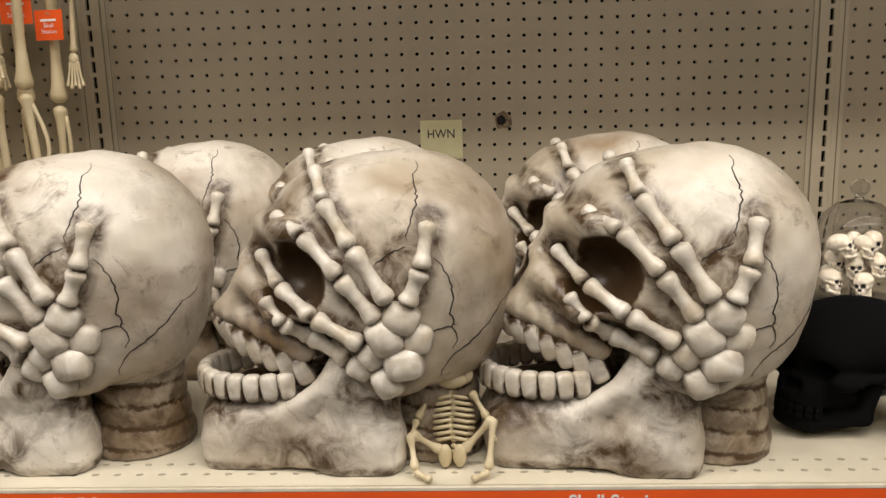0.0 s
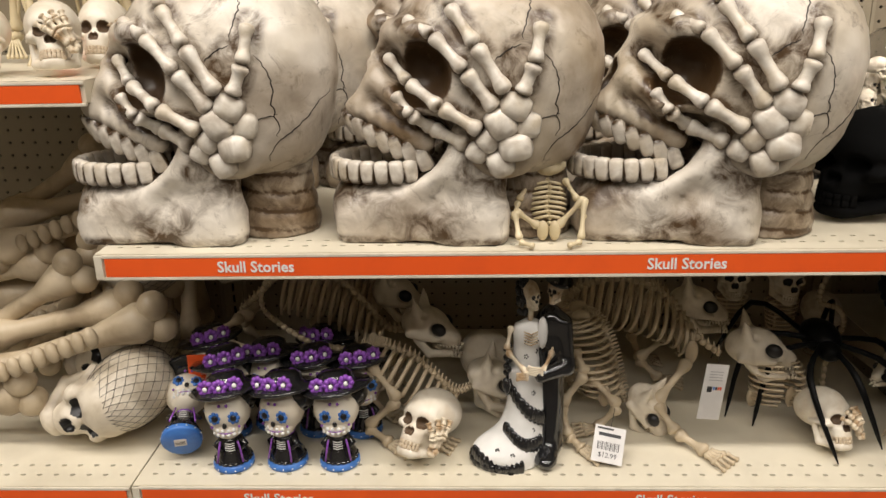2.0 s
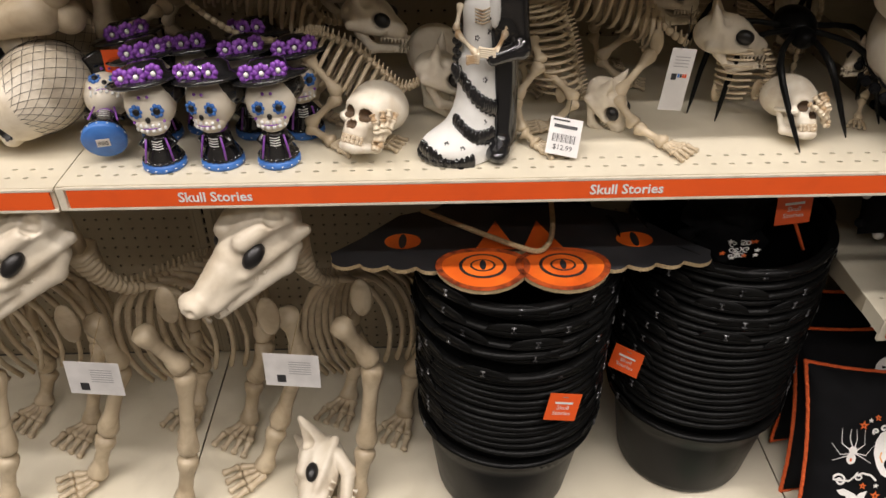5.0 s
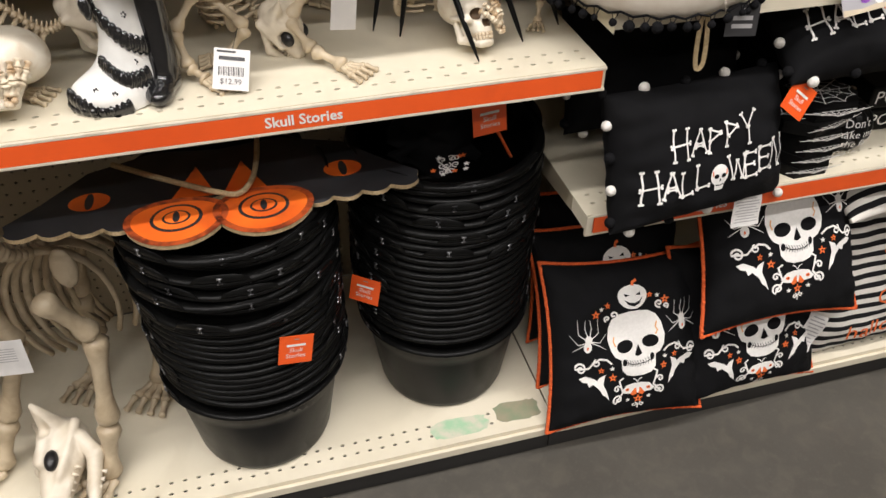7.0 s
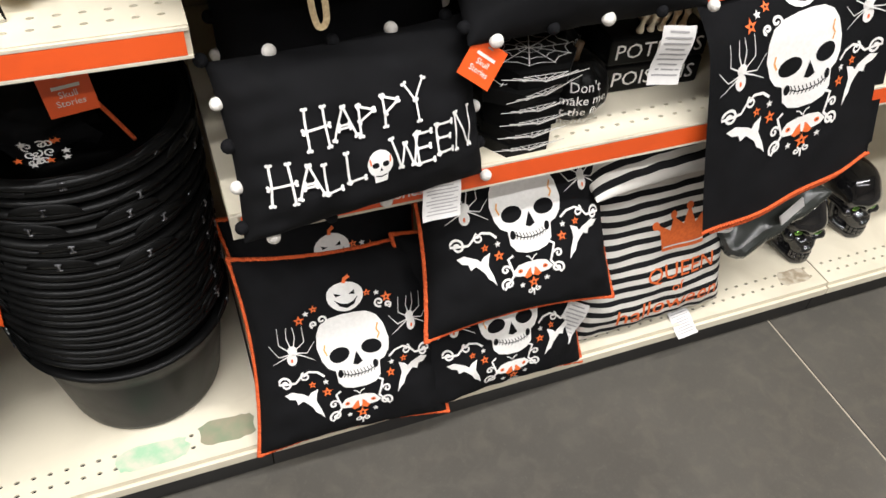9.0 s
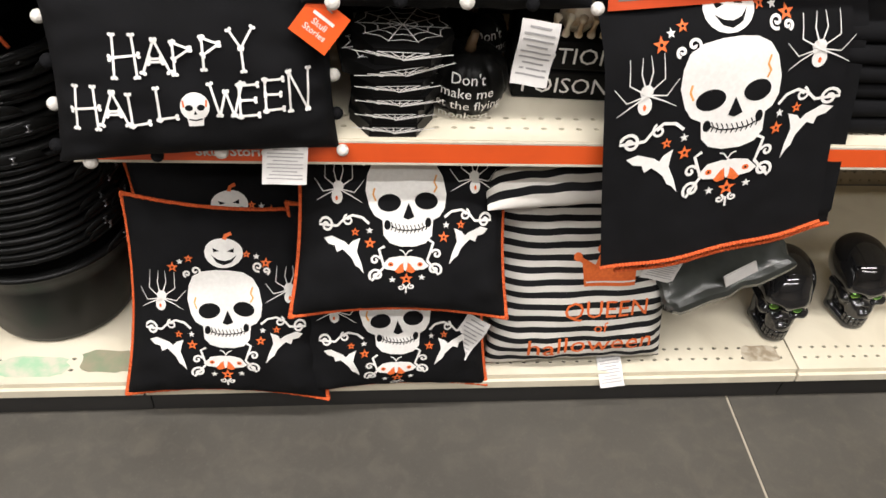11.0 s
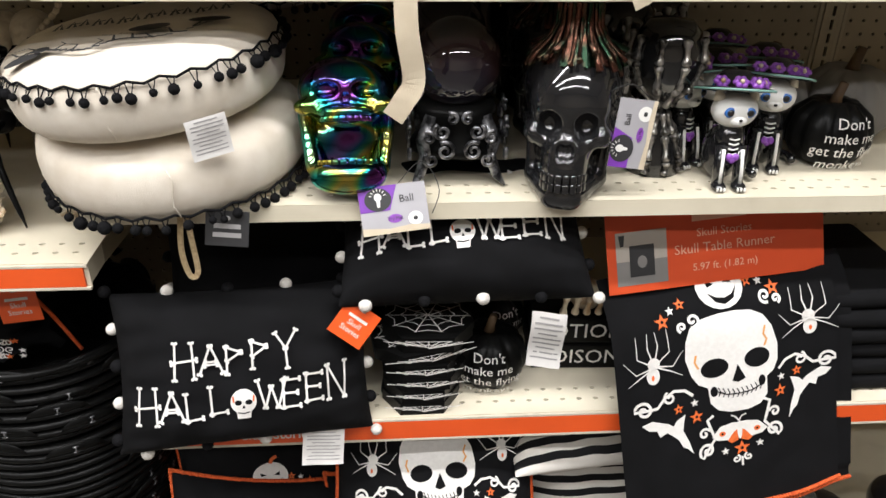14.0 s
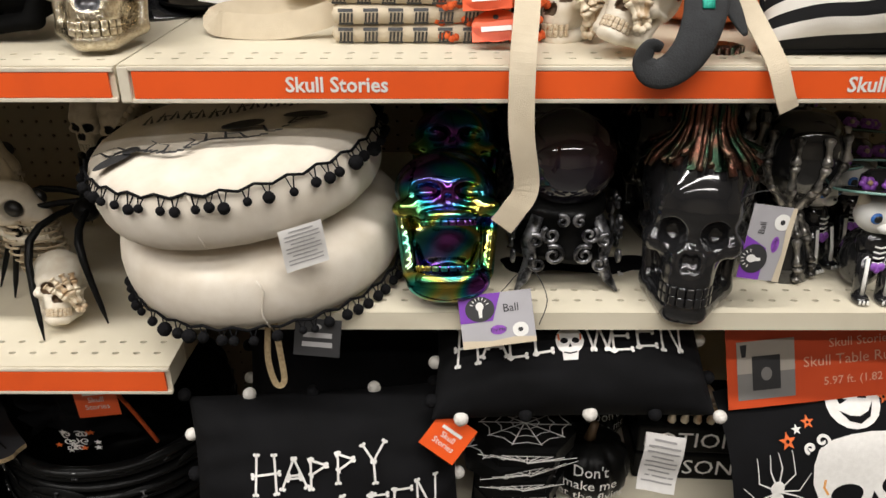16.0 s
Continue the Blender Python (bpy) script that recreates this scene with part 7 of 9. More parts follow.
    g.tube([(-0.006, -0.008, 0.205), (-0.004, -0.008, 0.232)], 0.005, 7, 6)
    # skull heads, small and rough
    for cx, cy, cz, rz in ((-0.004, -0.010, 0.252, 30), (0.036, -0.004, 0.258, -38)):
        sv, sf = surface(skull_form, (-0.85, -1.05, -1.12), (0.85, 1.2, 1.14), 0.085)
        m = pose(cx, cy, cz, 0, 0, rz) @ Matrix.Scale(0.0185, 4)
        fc = sv[sf].mean(1)
        inn = (ell(abs(fc[:, 0]), fc[:, 1], fc[:, 2], (0.26, -0.80, 0.02), (0.19, 0.32, 0.18)) < 0.02) | (ell(abs(fc[:, 0]), fc[:, 1], fc[:, 2], (0.06, -0.92, -0.26), (0.085, 0.22, 0.13)) < 0.02)
        o = len(g.f)
        g.put([m @ Vector(q) for q in sv], [tuple(int(i) for i in q) for q in sf], 6)
        g.s[o:] = [1 if b else 6 for b in inn]
    for k in range(60):
        a, b = rnd.uniform(-2.9, 0.9), rnd.uniform(-0.6, 1.2)
        g.ball((-0.010 - 0.016 * abs(math.cos(a)) * math.cos(b) , 0.004 + 0.014 * math.sin(a) * math.cos(b), 0.258 + 0.018 * math.sin(b) - 0.012 * (k % 3)), 0.0048, 6, 4, 1)
    o = len(g.v)
    g.lathe([(0.0, 0.0), (0.024, 0.0), (0.025, 0.002), (0.0165, 0.003), (0.0155, 0.018), (0.0, 0.019)], 20, 4)
    hat = pose(0.040, 0.002, 0.270, 12, 14, 0)
    g.v[o:] = [tuple(hat @ Vector(q)) for q in g.v[o:]]
    # lapels
    g.ball((0.014, -0.018, 0.200), (0.009, 0.006, 0.024), 8, 6, 5)
    ob = tagged(new("figurine", g.mesh("figurine", *SLOTS)), "painted skeleton bride and groom figurine in white gown and black suit", "figurine")
    ob.matrix_basis = pose(0.592, -0.478, LOW_A, 0, 0, 0) @ Matrix.Diagonal((0.88, 1.0, 1.06, 1))


couple()


def card_tag(name, label, at, w, h, kind):
    ob = thing(name, label, "tag", "product tags", at=at)
    add_part("card", Geo().box((-w / 2, -h / 2, 0), (w / 2, h / 2, 0.0007)).mesh("card", M["paper"], smooth=False), ob)
    p = Print()
    if kind == "price":
        p.poly([(-w * 0.42, h * 0.40), (w * 0.1, h * 0.40), (w * 0.1, h * 0.45), (-w * 0.42, h * 0.45)], 0)
        p.poly([(-w * 0.36, h * 0.22), (w * 0.36, h * 0.22), (w * 0.36, h * 0.31), (-w * 0.36, h * 0.31)], 0)
        for k in range(16):
            x = -w * 0.36 + w * 0.72 * k / 16
            p.poly([(x, -h * 0.16), (x + w * (0.014 + 0.014 * (k % 3 == 0)), -h * 0.16), (x + w * (0.014 + 0.014 * (k % 3 == 0)), h * 0.06), (x, h * 0.06)], 0)
        p.text("$12.99", (0, -h * 0.36), h * 0.19, 0)
    else:
        p.poly([(-w * 0.3, h * 0.1), (-w * 0.08, h * 0.1), (-w * 0.08, h * 0.0), (-w * 0.3, h * 0.0)], 0)
        for k, sl in enumerate((2, 0, 3, 3)):
            x = -w * 0.04 + k * w * 0.1
            p.poly([(x, h * 0.04), (x + w * 0.08, h * 0.04), (x + w * 0.08, h * 0.10), (x, h * 0.10)], sl)
        for k in range(4):
            y = h * (0.36 - 0.05 * k)
            p.poly([(-w * 0.3, y), (w * 0.3, y), (w * 0.3, y + h * 0.012), (-w * 0.3, y + h * 0.012)], 1)
    add_part("print", p.lay("print", [M["ink"], M["greyink"], M["blue"], M["red"]], lambda u, v, s: (u, v, 0.0007 + s), 0.05), ob)
    g = Geo().tube([(0, h * 0.48, 0.0), (0.002, h * 0.75, -0.006), (0.004, h * 1.1, -0.02)], 0.0005, 5)
    add_part("cord", g.mesh("cord", M["net"]), ob)
    return ob


card_tag("price_tag", "white price tag leaning on the shelf below a skeleton", pose(0.706, -0.500, LOW_A + 0.030, 52, 0, 0) @ pose(0, 0, 0, 0, 0, -12), 0.046, 0.054, "price")
card_tag("product_tag", "white printed product tag hanging from a skeleton", pose(0.868, -0.455, LOW_A + 0.094, 86, 0, 8) @ pose(0, 0, 0, 0, 0, -8), 0.036, 0.090, "info")


def spider():
    ob = thing("spider_decoration", "large black plastic spider with long jointed legs", "spider decoration", at=Matrix())
    g = Geo().ball((1.075, -0.33, 1.035), (0.030, 0.045, 0.026), 14, 10)
    g.ball((1.070, -0.38, 1.030), (0.018, 0.02, 0.016), 12, 8)
    add_part("body", g.mesh("body", M["blackplastic"]), ob)
    for row in ([(1.06, -0.37, 1.035), (1.018, -0.44, 1.012), (1.045, -0.508, LOW_A + 0.002)], [(1.075, -0.38, 1.035), (1.085, -0.45, 1.015), (1.118, -0.485, 0.918)], [(1.06, -0.36, 1.035), (0.985, -0.38, 1.02), (0.955, -0.40, LOW_A + 0.002)],
                [(1.06, -0.34, 1.035), (0.965, -0.33, 1.03), (0.92, -0.37, LOW_A + 0.002)], [(1.085, -0.36, 1.035), (1.16, -0.40, 1.01), (1.20, -0.42, LOW_A + 0.002)], [(1.09, -0.34, 1.035), (1.18, -0.34, 1.02), (1.205, -0.33, LOW_A + 0.002)], [(1.08, -0.31, 1.03), (1.14, -0.22, 1.05), (1.18, -0.15, LOW_A + 0.002)], [(1.06, -0.31, 1.03), (1.0, -0.22, 1.05), (0.96, -0.15, LOW_A + 0.002)]):
        g = Geo()
        pts = catmull(row, 9)
        g.tube(pts, [0.0048, 0.0046, 0.0044, 0.005, 0.0056, 0.0048, 0.0042, 0.0034, 0.001], 7)
        add_part("leg", g.mesh("leg", M["blackplastic"]), ob)
    # bony tail hanging behind it
    t = thing("snake_skeleton", "curled ivory plastic tail bones behind the spider", "skeleton", at=Matrix())
    pts = catmull([(1.135, -0.26, 1.215), (1.135, -0.27, 1.165), (1.10, -0.28, 1.125), (1.085, -0.29, 1.08), (1.12, -0.29, 1.065), (1.135, -0.28, 1.03), (1.12, -0.27, 0.97), (1.12, -0.27, LOW_A)], 40)
    g = Geo()
    for a, b in zip(pts, pts[1:]):
        g.tube([a, a.lerp(b, 0.5), b], [0.0035, 0.0052, 0.0035], 6)
    add_part("tail", g.mesh("tail", M["plastic"]), t)
    for x, y, z, s, rz in ((1.060, -0.20, 1.095, 0.045, 10), (0.99, -0.14, 1.08, 0.045, -10), (1.17, -0.13, 0.975, 0.05, 5)):
        little_skull("hanging_skull", "small ivory plastic skull of a hanging skeleton", pose(x, y, z, 8, 0, rz), s, M["headplastic"], M["black"], M["headplastic"], "tiny", "hanging skeletons", "skeleton")
        g = Geo()
        for k in range(7):
            g.tube([(x + 0.03 * math.cos(a) * (1 - 0.04 * k), y + 0.02 * math.sin(a), z - 0.05 - 0.008 * k) for a in [2 * math.pi * j / 12 for j in range(13)]], 0.002, 5)
        rb = thing("hanging_skeleton", "small ivory plastic rib cage hanging at the back of the shelf", "skeleton", "hanging skeletons", at=Matrix())
        add_part("ribs", g.mesh("ribs", M["plastic"]), rb)
        add_part("spine", Geo().tube([(x, y + 0.018, z - 0.03), (x, y + 0.02, LOW_A + 0.001)], 0.003, 6).mesh("spine", M["plastic"]), rb)


spider()


def net_bag():
    """Skull and bones in a black net, at the end of the neighbouring shelf."""
    ob = thing("bag_of_bones", "netted bag of large plastic bones and a skull", "bag of bones", at=Matrix())
    me, tg = skull_mesh("netted", M["headplastic"], M["black"], 0.036)
    ay = Vector((0.35, 0.90, 0.20)).normalized()
    az = Vector((0.80, -0.35, 0.25))
    az = (az - ay * az.dot(ay)).normalized()
    ax = ay.cross(az)
    at = Matrix.Translation((-0.078, -0.430, 0.980)) @ Matrix((ax, ay, az)).transposed().to_4x4() @ Matrix.Scale(0.088, 4)
    add_part("skull", me, ob, "ivory plastic skull", at)
    for p0, p1, r in (((-0.30, -0.46, 1.02), (0.005, -0.40, 1.105), 0.020), ((-0.32, -0.40, 1.06), (-0.05, -0.36, 1.11), 0.020), ((-0.26, -0.30, 0.98), (-0.11, -0.32, 1.20), 0.017), ((-0.33, -0.36, 1.05), (-0.125, -0.38, 1.175), 0.018), ((-0.06, -0.22, 0.95), (-0.055, -0.20, 1.22), 0.017), ((-0.02, -0.22, 0.95), (-0.01, -0.19, 1.22), 0.017), ((-0.12, -0.20, 0.95), (-0.10, -0.2, 1.22), 0.017), ((-0.42, -0.44, 0.95), (-0.20, -0.45, 1.0), 0.02)):
        g = Geo().bone(p0, p1, r, 12, 0, 1.7, 0.85)
        d = (Vector(p1) - Vector(p0)).normalized()
        sd = d.cross(Vector((0, 1, 0.2))).normalized()
        for s in (-1, 1):
            g.ball(Vector(p1) + sd * s * r * 1.0, r * 1.25, 12, 8)
            g.ball(Vector(p0) + sd * s * r * 1.0, r * 1.2, 12, 8)
        add_part("long_bone", g.mesh("long_bone", M["plastic"]), ob)
    # the jaw with its row of teeth
    for k in range(9):
        m = pose(-0.235 + k * 0.021, -0.478, 1.040 + 0.008 * k, -10, -18, 0)
        g = Geo().ball((0, 0, 0), (0.0105, 0.010, 0.017), 10, 8, 0)
        g.v = [tuple(m @ Vector(q)) for q in g.v]
        add_part("jaw_tooth", g.mesh("jaw_tooth", M["plastic"]), ob)
    little_skull("skull_decoration", "large ivory plastic skull in a black net", pose(0.03, -0.155, 1.15, 0, 30, 150), 0.085, M["headplastic"], M["black"], M["headplastic"], "netted")
    # net cords on the skull
    g = Geo()
    m3 = at
    for s in (1, -1):
        for k in range(22):
            row = []
            for j in range(26):
                th = math.pi * (0.03 + 0.94 * j / 25)
                ph = 2 * math.pi * k / 22 + s * th * 0.9
                p0 = Vector((0.715 * math.sin(th) * math.cos(ph), 0.22 + 0.915 * math.cos(th), 0.36 + 0.715 * math.sin(th) * math.sin(ph)))
                row.append(m3 @ p0)
            g.tube(row, 0.00032, 3, cap=False)
    add_part("net", g.mesh("net", M["net"]), ob, "fine black cord net")
    return ob


# more bags of the same kind are piled behind the front one
BAG = net_bag()
copy_thing(BAG, pose(-0.05, 0.18, 0.004))
copy_thing(BAG, pose(-0.03, 0.20, 0.150))
ht = thing("hang_tag_card", "orange paper hang tag on a black cord", "tag", "orange hang tags", at=pose(0.075, -0.40, 1.008, 88, 0, 4))
hang_tag(ht, Matrix(), 0.062, 0.060, ("Skull", "Stories"))


for x, z, r in ((-0.045, 1.820, 6), (0.003, 1.795, -8)):
    ht = thing("hang_tag_card", "orange paper hang tag above the hanging skeletons", "tag", "orange hang tags", at=pose(x, -0.140, z, 88, 0, r))
    hang_tag(ht, Matrix(), 0.046, 0.044, ("Skull", "Stories"))


def frog():
    """Little seated skeleton seen from behind."""
    ob = thing("frog_skeleton", "small cream plastic sitting animal skeleton seen from behind", "skeleton", at=pose(0.607, -0.522, TOP_A, 0, 0, 0))
    g = Geo()
    for k in range(11):
        a = Vector((0.002 * math.sin(k), 0.004 + 0.0022 * k, 0.018 + 0.0062 * k))
        g.ball(a, (0.0038, 0.004, 0.0030), 8, 6)
    add_part("spine", g.mesh("spine", M["ivory"]), ob)
    g = Geo()
    for k in range(8):
        z = 0.030 + 0.0062 * k
        w = 0.013 + 0.012 * math.sin(math.pi * (k + 2) / 11)
        for s in (-1, 1):
            g.tube([(0, 0.006 + 0.0022 * k, z + 0.004), (s * w * 0.7, 0.004 + 0.0022 * k, z + 0.002), (s * w, 0.018 + 0.002 * k, z - 0.004), (s * w * 0.7, 0.034 + 0.002 * k, z - 0.008)], [0.0022, 0.0021, 0.0019, 0.0015], 6)
    add_part("ribs", g.mesh("ribs", M["ivory"]), ob)
    g = Geo().ball((0, 0.036, 0.096), (0.022, 0.024, 0.013), 14, 9)
    g.ball((0, 0.028, 0.104), (0.017, 0.015, 0.008), 12, 8)
    for s in (-1, 1):
        g.ball((s * 0.017, 0.03, 0.099), (0.008, 0.009, 0.009), 10, 7)
    add_part("head", g.mesh("head", M["ivory"]), ob)
    for s in (-1, 1):
        g = Geo()
        g.bone((s * 0.012, 0.002, 0.020), (s * 0.046, -0.006, 0.062 if s > 0 else 0.045), 0.0042, 8, 0, 1.5)
        g.bone((s * 0.046, -0.006, 0.062 if s > 0 else 0.045), (s * 0.040, -0.026, 0.010), 0.0040, 8, 0, 1.4)
        g.bone((s * 0.040, -0.026, 0.008), (s * 0.022, -0.040, 0.006), 0.0036, 8, 0, 1.3)
        add_part("hind_leg", g.mesh("hind_leg", M["ivory"]), ob)
        g = Geo()
        g.bone((s * 0.022, 0.028, 0.080), (s * 0.040, 0.016, 0.052), 0.0038, 8, 0, 1.4)
        g.bone((s * 0.040, 0.016, 0.052), (s * 0.047, -0.004, 0.032), 0.0034, 8, 0, 1.4)
        add_part("fore_leg", g.mesh("fore_leg", M["ivory"]), ob)
    g = Geo()
    for s in (-1, 1):
        g.ball((s * 0.008, -0.002, 0.016), (0.008, 0.006, 0.014), 10, 7)
    add_part("pelvis", g.mesh("pelvis", M["ivory"]), ob)


frog()


def cloche(x, y, z, r, h):
    ob = thing("glass_cloche", "clear glass dome filled with small skulls on a dark base", "glass dome", "glass domes", at=pose(x, y, z))
    add_part("base", Geo().lathe([(0, 0), (r * 1.12, 0), (r * 1.14, 0.006), (r * 1.05, 0.012), (0, 0.012)], 32).mesh("base", M["blackgloss"]), ob)
    prof = [(r, 0.012), (r, h * 0.55), (r * 0.96, h * 0.72), (r * 0.8, h * 0.86), (r * 0.5, h * 0.96), (r * 0.12, h), (r * 0.10, h * 1.02)]
    g = Geo().lathe(prof, 36)
    g.lathe([(q - 0.0018, w - 0.0012) for q, w in reversed(prof[:-1])], 36)
    dome = add_part("dome", g.mesh("dome", M["glass"]), ob, "clear glass dome")
    dome.visible_shadow = False
    kn = add_part("knob", Geo().ball((0, 0, h * 1.02 + 0.012), 0.012, 14, 10).mesh("knob", M["glass"]), ob, "round glass knob")
    kn.visible_shadow = False
    rnd = random.Random(int(x * 100))
    me, tg = skull_mesh("tinyheap", M["headplastic"], M["black"], 0.07)
    for k in range(14):
        a, q = 2.4 * k, r * 0.62 * math.sqrt(((k * 5) % 7 + 0.5) / 7)
        dz = 0.034 + 0.026 * (k // 5) + rnd.uniform(-0.003, 0.003)
        add_part("tiny_skull", me, ob, "tiny ivory skull", pose(q * math.cos(a), q * math.sin(a), dz, rnd.uniform(-20, 10), rnd.uniform(-15, 15), rnd.uniform(-50, 50)) @ Matrix.Scale(rnd.uniform(0.014, 0.018), 4))


cloche(1.160, -0.26, TOP_A + 0.11, 0.055, 0.15)
cloche(1.085, -0.12, TOP_A + 0.11, 0.05, 0.145)
g = Geo().lathe([(0, 0), (0.065, 0), (0.065, 0.004), (0.02, 0.012), (0.016, 0.09), (0.05, 0.104), (0.052, 0.11), (0, 0.11)], 28)
for x, y in ((1.160, -0.26), (1.085, -0.12)):
    st = thing("cake_stand", "dark round pedestal below a glass dome", "stand", "glass domes", at=pose(x, y, TOP_A))
    add_part("stand", g.mesh("stand", M["blackgloss"]), st)
    # its top lies under the dome's base


def hanging_skeletons():
    """Legs and feet of skeletons that hang before the side panel."""
    def figure(x, y, zk, seed, front):
        rnd = random.Random(seed)
        ob = thing("hanging_skeleton", "ivory plastic hanging skeleton, its long leg bones and feet", "skeleton", "skeletons on the peg hooks", at=Matrix())
        for s in (-1, 1):
            kx = x + s * 0.022 + rnd.uniform(-0.006, 0.006)
            fx = kx + rnd.uniform(-0.012, 0.012)
            zf = zk - 0.155
            add_part("thigh_bone", Geo().bone((x + s * 0.030, y, zk + 0.20), (kx, y, zk), 0.0085, 10, 0, 1.6, 0.85).mesh("thigh_bone", M["ivory"]), ob)
            g = Geo().bone((kx, y, zk - 0.004), (fx, y, zf), 0.0072, 10, 0, 1.5, 0.8)
            g.tube(catmull([(kx + s * 0.008, y, zk - 0.02), (fx + s * 0.016, y, zk - 0.08), (fx + s * 0.004, y, zf + 0.01)], 8), 0.0032, 6)
            add_part("shin_bone", g.mesh("shin_bone", M["ivory"]), ob)
            g = Geo().ball((fx, y - 0.004, zf - 0.008), (0.010, 0.016, 0.009), 10, 7)
            for k in range(5):
                o = (k - 2) * 0.0055
                g.bone((fx + o * 0.5, y - 0.012, zf - 0.012), (fx + o * 1.5 + 0.012, y - 0.034, zf - 0.042), 0.0026, 6, 0, 1.4, 0.8)
            add_part("foot", g.mesh("foot", M["ivory"]), ob)
            if front:
                add_part("forearm", Geo().bone((x + s * 0.062, y + 0.008, zk + 0.22), (x + s * 0.058, y - 0.004, zk + 0.075), 0.0045, 8, 0, 1.4, 0.8).mesh("forearm", M["ivory"]), ob)
                g = Geo().ball((x + s * 0.058, y - 0.006, zk + 0.066), (0.008, 0.005, 0.009), 8, 6)
                for k in range(5):
                    o = (k - 2) * 0.0042
                    g.bone((x + s * 0.058 + o * 0.6, y - 0.006, zk + 0.062), (x + s * 0.058 + o * 1.5, y - 0.008, zk + 0.024 - 0.004 * (k % 2)), 0.0020, 6, 0, 1.5, 0.8)
                add_part("palm_bones", g.mesh("palm_bones", M["ivory"]), ob)
        g = Geo().ball((x, y, zk + 0.21), (0.045, 0.02, 0.025), 12, 8)
        g.tube([(x, y, zk + 0.2), (x, y, zk + 0.42), (x, -0.0, zk + 0.44)], 0.006, 7)
        add_part("pelvis", g.mesh("pelvis", M["ivory"]), ob)

    for k, (x, y, zk, fr) in enumerate(((-0.095, -0.22, 1.690, True), (-0.030, -0.12, 1.680, True), (-0.190, -0.24, 1.680, True), (-0.150, -0.10, 1.660, False), (-0.275, -0.18, 1.690, True), (-0.060, -0.16, 1.700, False), (-0.35, -0.2, 1.68, True))):
        figure(x, y, zk, k, fr)
    for x, y, z in ((-0.19, -0.30, 1.865), (-0.12, -0.25, 1.88)):
        t = thing("hang_tag_card", "orange paper hang tag on a skeleton", "tag", "orange hang tags", at=pose(x, y, z, 90, 0, 3))
        hang_tag(t, Matrix(), 0.05, 0.06, ("Skull", "Stories"))
    t = thing("hang_tag_card", "orange paper tag standing on the side shelf", "tag", "orange hang tags", at=pose(-0.125, -0.30, SIDE + 0.035, 86, 0, 20))
    hang_tag(t, Matrix(), 0.035, 0.06, ())


hanging_skeletons()


# ---- base deck: buckets and the cut-out sign ----
def bucket():
    ob = thing("bucket", "matte black plastic bucket with scalloped rim, nested in a stack", "bucket", "stacked black buckets", at=Matrix())
    prof = [(0.0, 0.0), (0.118, 0.0), (0.128, 0.006), (0.132, 0.018), (0.152, 0.150), (0.157, 0.193), (0.166, 0.1945), (0.1715, 0.1965), (0.1735, 0.2000), (0.1720, 0.2040), (0.167, 0.206), (0.160, 0.206), (0.155, 0.203), (0.150, 0.19), (0.126, 0.03), (0.11, 0.012), (0.0, 0.012)]
    add_part("body", Geo().lathe(prof, 56).mesh("body", M["blackplastic"]), ob)
    # two pairs of rounded ears rise from the rim, each with its fastener
    for k in range(4):
        mid = radians((-118, -78, 62, 102)[k])
        vs, fs = [], []
        for j in range(15):
            t = j / 7 - 1
            a = mid + t * 0.26
            top = 0.203 + 0.020 * math.sqrt(max(0.0, 1 - t * t))
            for r, z in ((0.1712, 0.198), (0.1745, top), (0.1725, top), (0.1692, 0.198)):
                vs.append((r * math.cos(a), r * math.sin(a), z))
        for j in range(14):
            fs += [(j * 4 + i, j * 4 + 4 + i, j * 4 + 4 + (i + 1) % 4, j * 4 + (i + 1) % 4) for i in range(4)]
        ear = add_part("rim_ear", Geo().put(vs, fs).mesh("rim_ear", M["blackplastic"]), ob)
        g = Geo()
        for z in (0.206, 0.216):
            g.box((-0.004, -0.001, z - 0.001), (0.004, 0.0012, z + 0.001), 0, 0, Matrix.Rotation(mid + math.pi / 2, 4, "Z") @ Matrix.Translation((0, -0.1755, 0)))
        g.box((-0.0011, -0.001, 0.206), (0.0011, 0.0014, 0.216), 0, 0, Matrix.Rotation(mid + math.pi / 2, 4, "Z") @ Matrix.Translation((0, -0.1755, 0)))
        add_part("fastener", g.mesh("fastener", M["pewter"]), ear, "small grey fastener")
    return ob


def bucket_stack(x, y, n, lean, first=None, scale=1.0):
    rnd = random.Random(int(x * 100))
    for k in range(n):
        z = 0.0160 * k + (0.022 if k else 0)
        m = pose(x + lean[0] * z + rnd.uniform(-0.002, 0.002), y + lean[1] * z, DECK + z, -math.degrees(lean[1]), math.degrees(lean[0]), (0, 52, -24, 88, 30, -60)[k % 6] + rnd.uniform(-9, 9) if k > n * 0.5 else rnd.uniform(84, 112)) @ Matrix.Rotation(radians(rnd.uniform(-0.7, 0.7)), 4, "X")
        if first is None:
            first = bucket()
            first.matrix_basis = m
        else:
            copy_thing(first, m)
    return first


B = bucket_stack(0.648, -0.400, 24, (0.02, -0.03))
bucket_stack(1.035, -0.345, 24, (0.01, 0.0), B)
for x, y, z, rx, rz, roll in ((0.728, -0.572, 0.470, 84, 8, -12), (0.868, -0.430, 0.440, 84, -30, -8), (1.075, -0.478, 0.795, 88, 4, 4)):
    t = thing("hang_tag_card", "orange paper hang tag on a stack of black buckets", "tag", "orange hang tags", at=pose(x, y, z, rx, 0, rz) @ pose(0, 0, 0, 0, 0, roll))
    hang_tag(t, Matrix(), 0.056, 0.056, ("Skull", "Stories"))


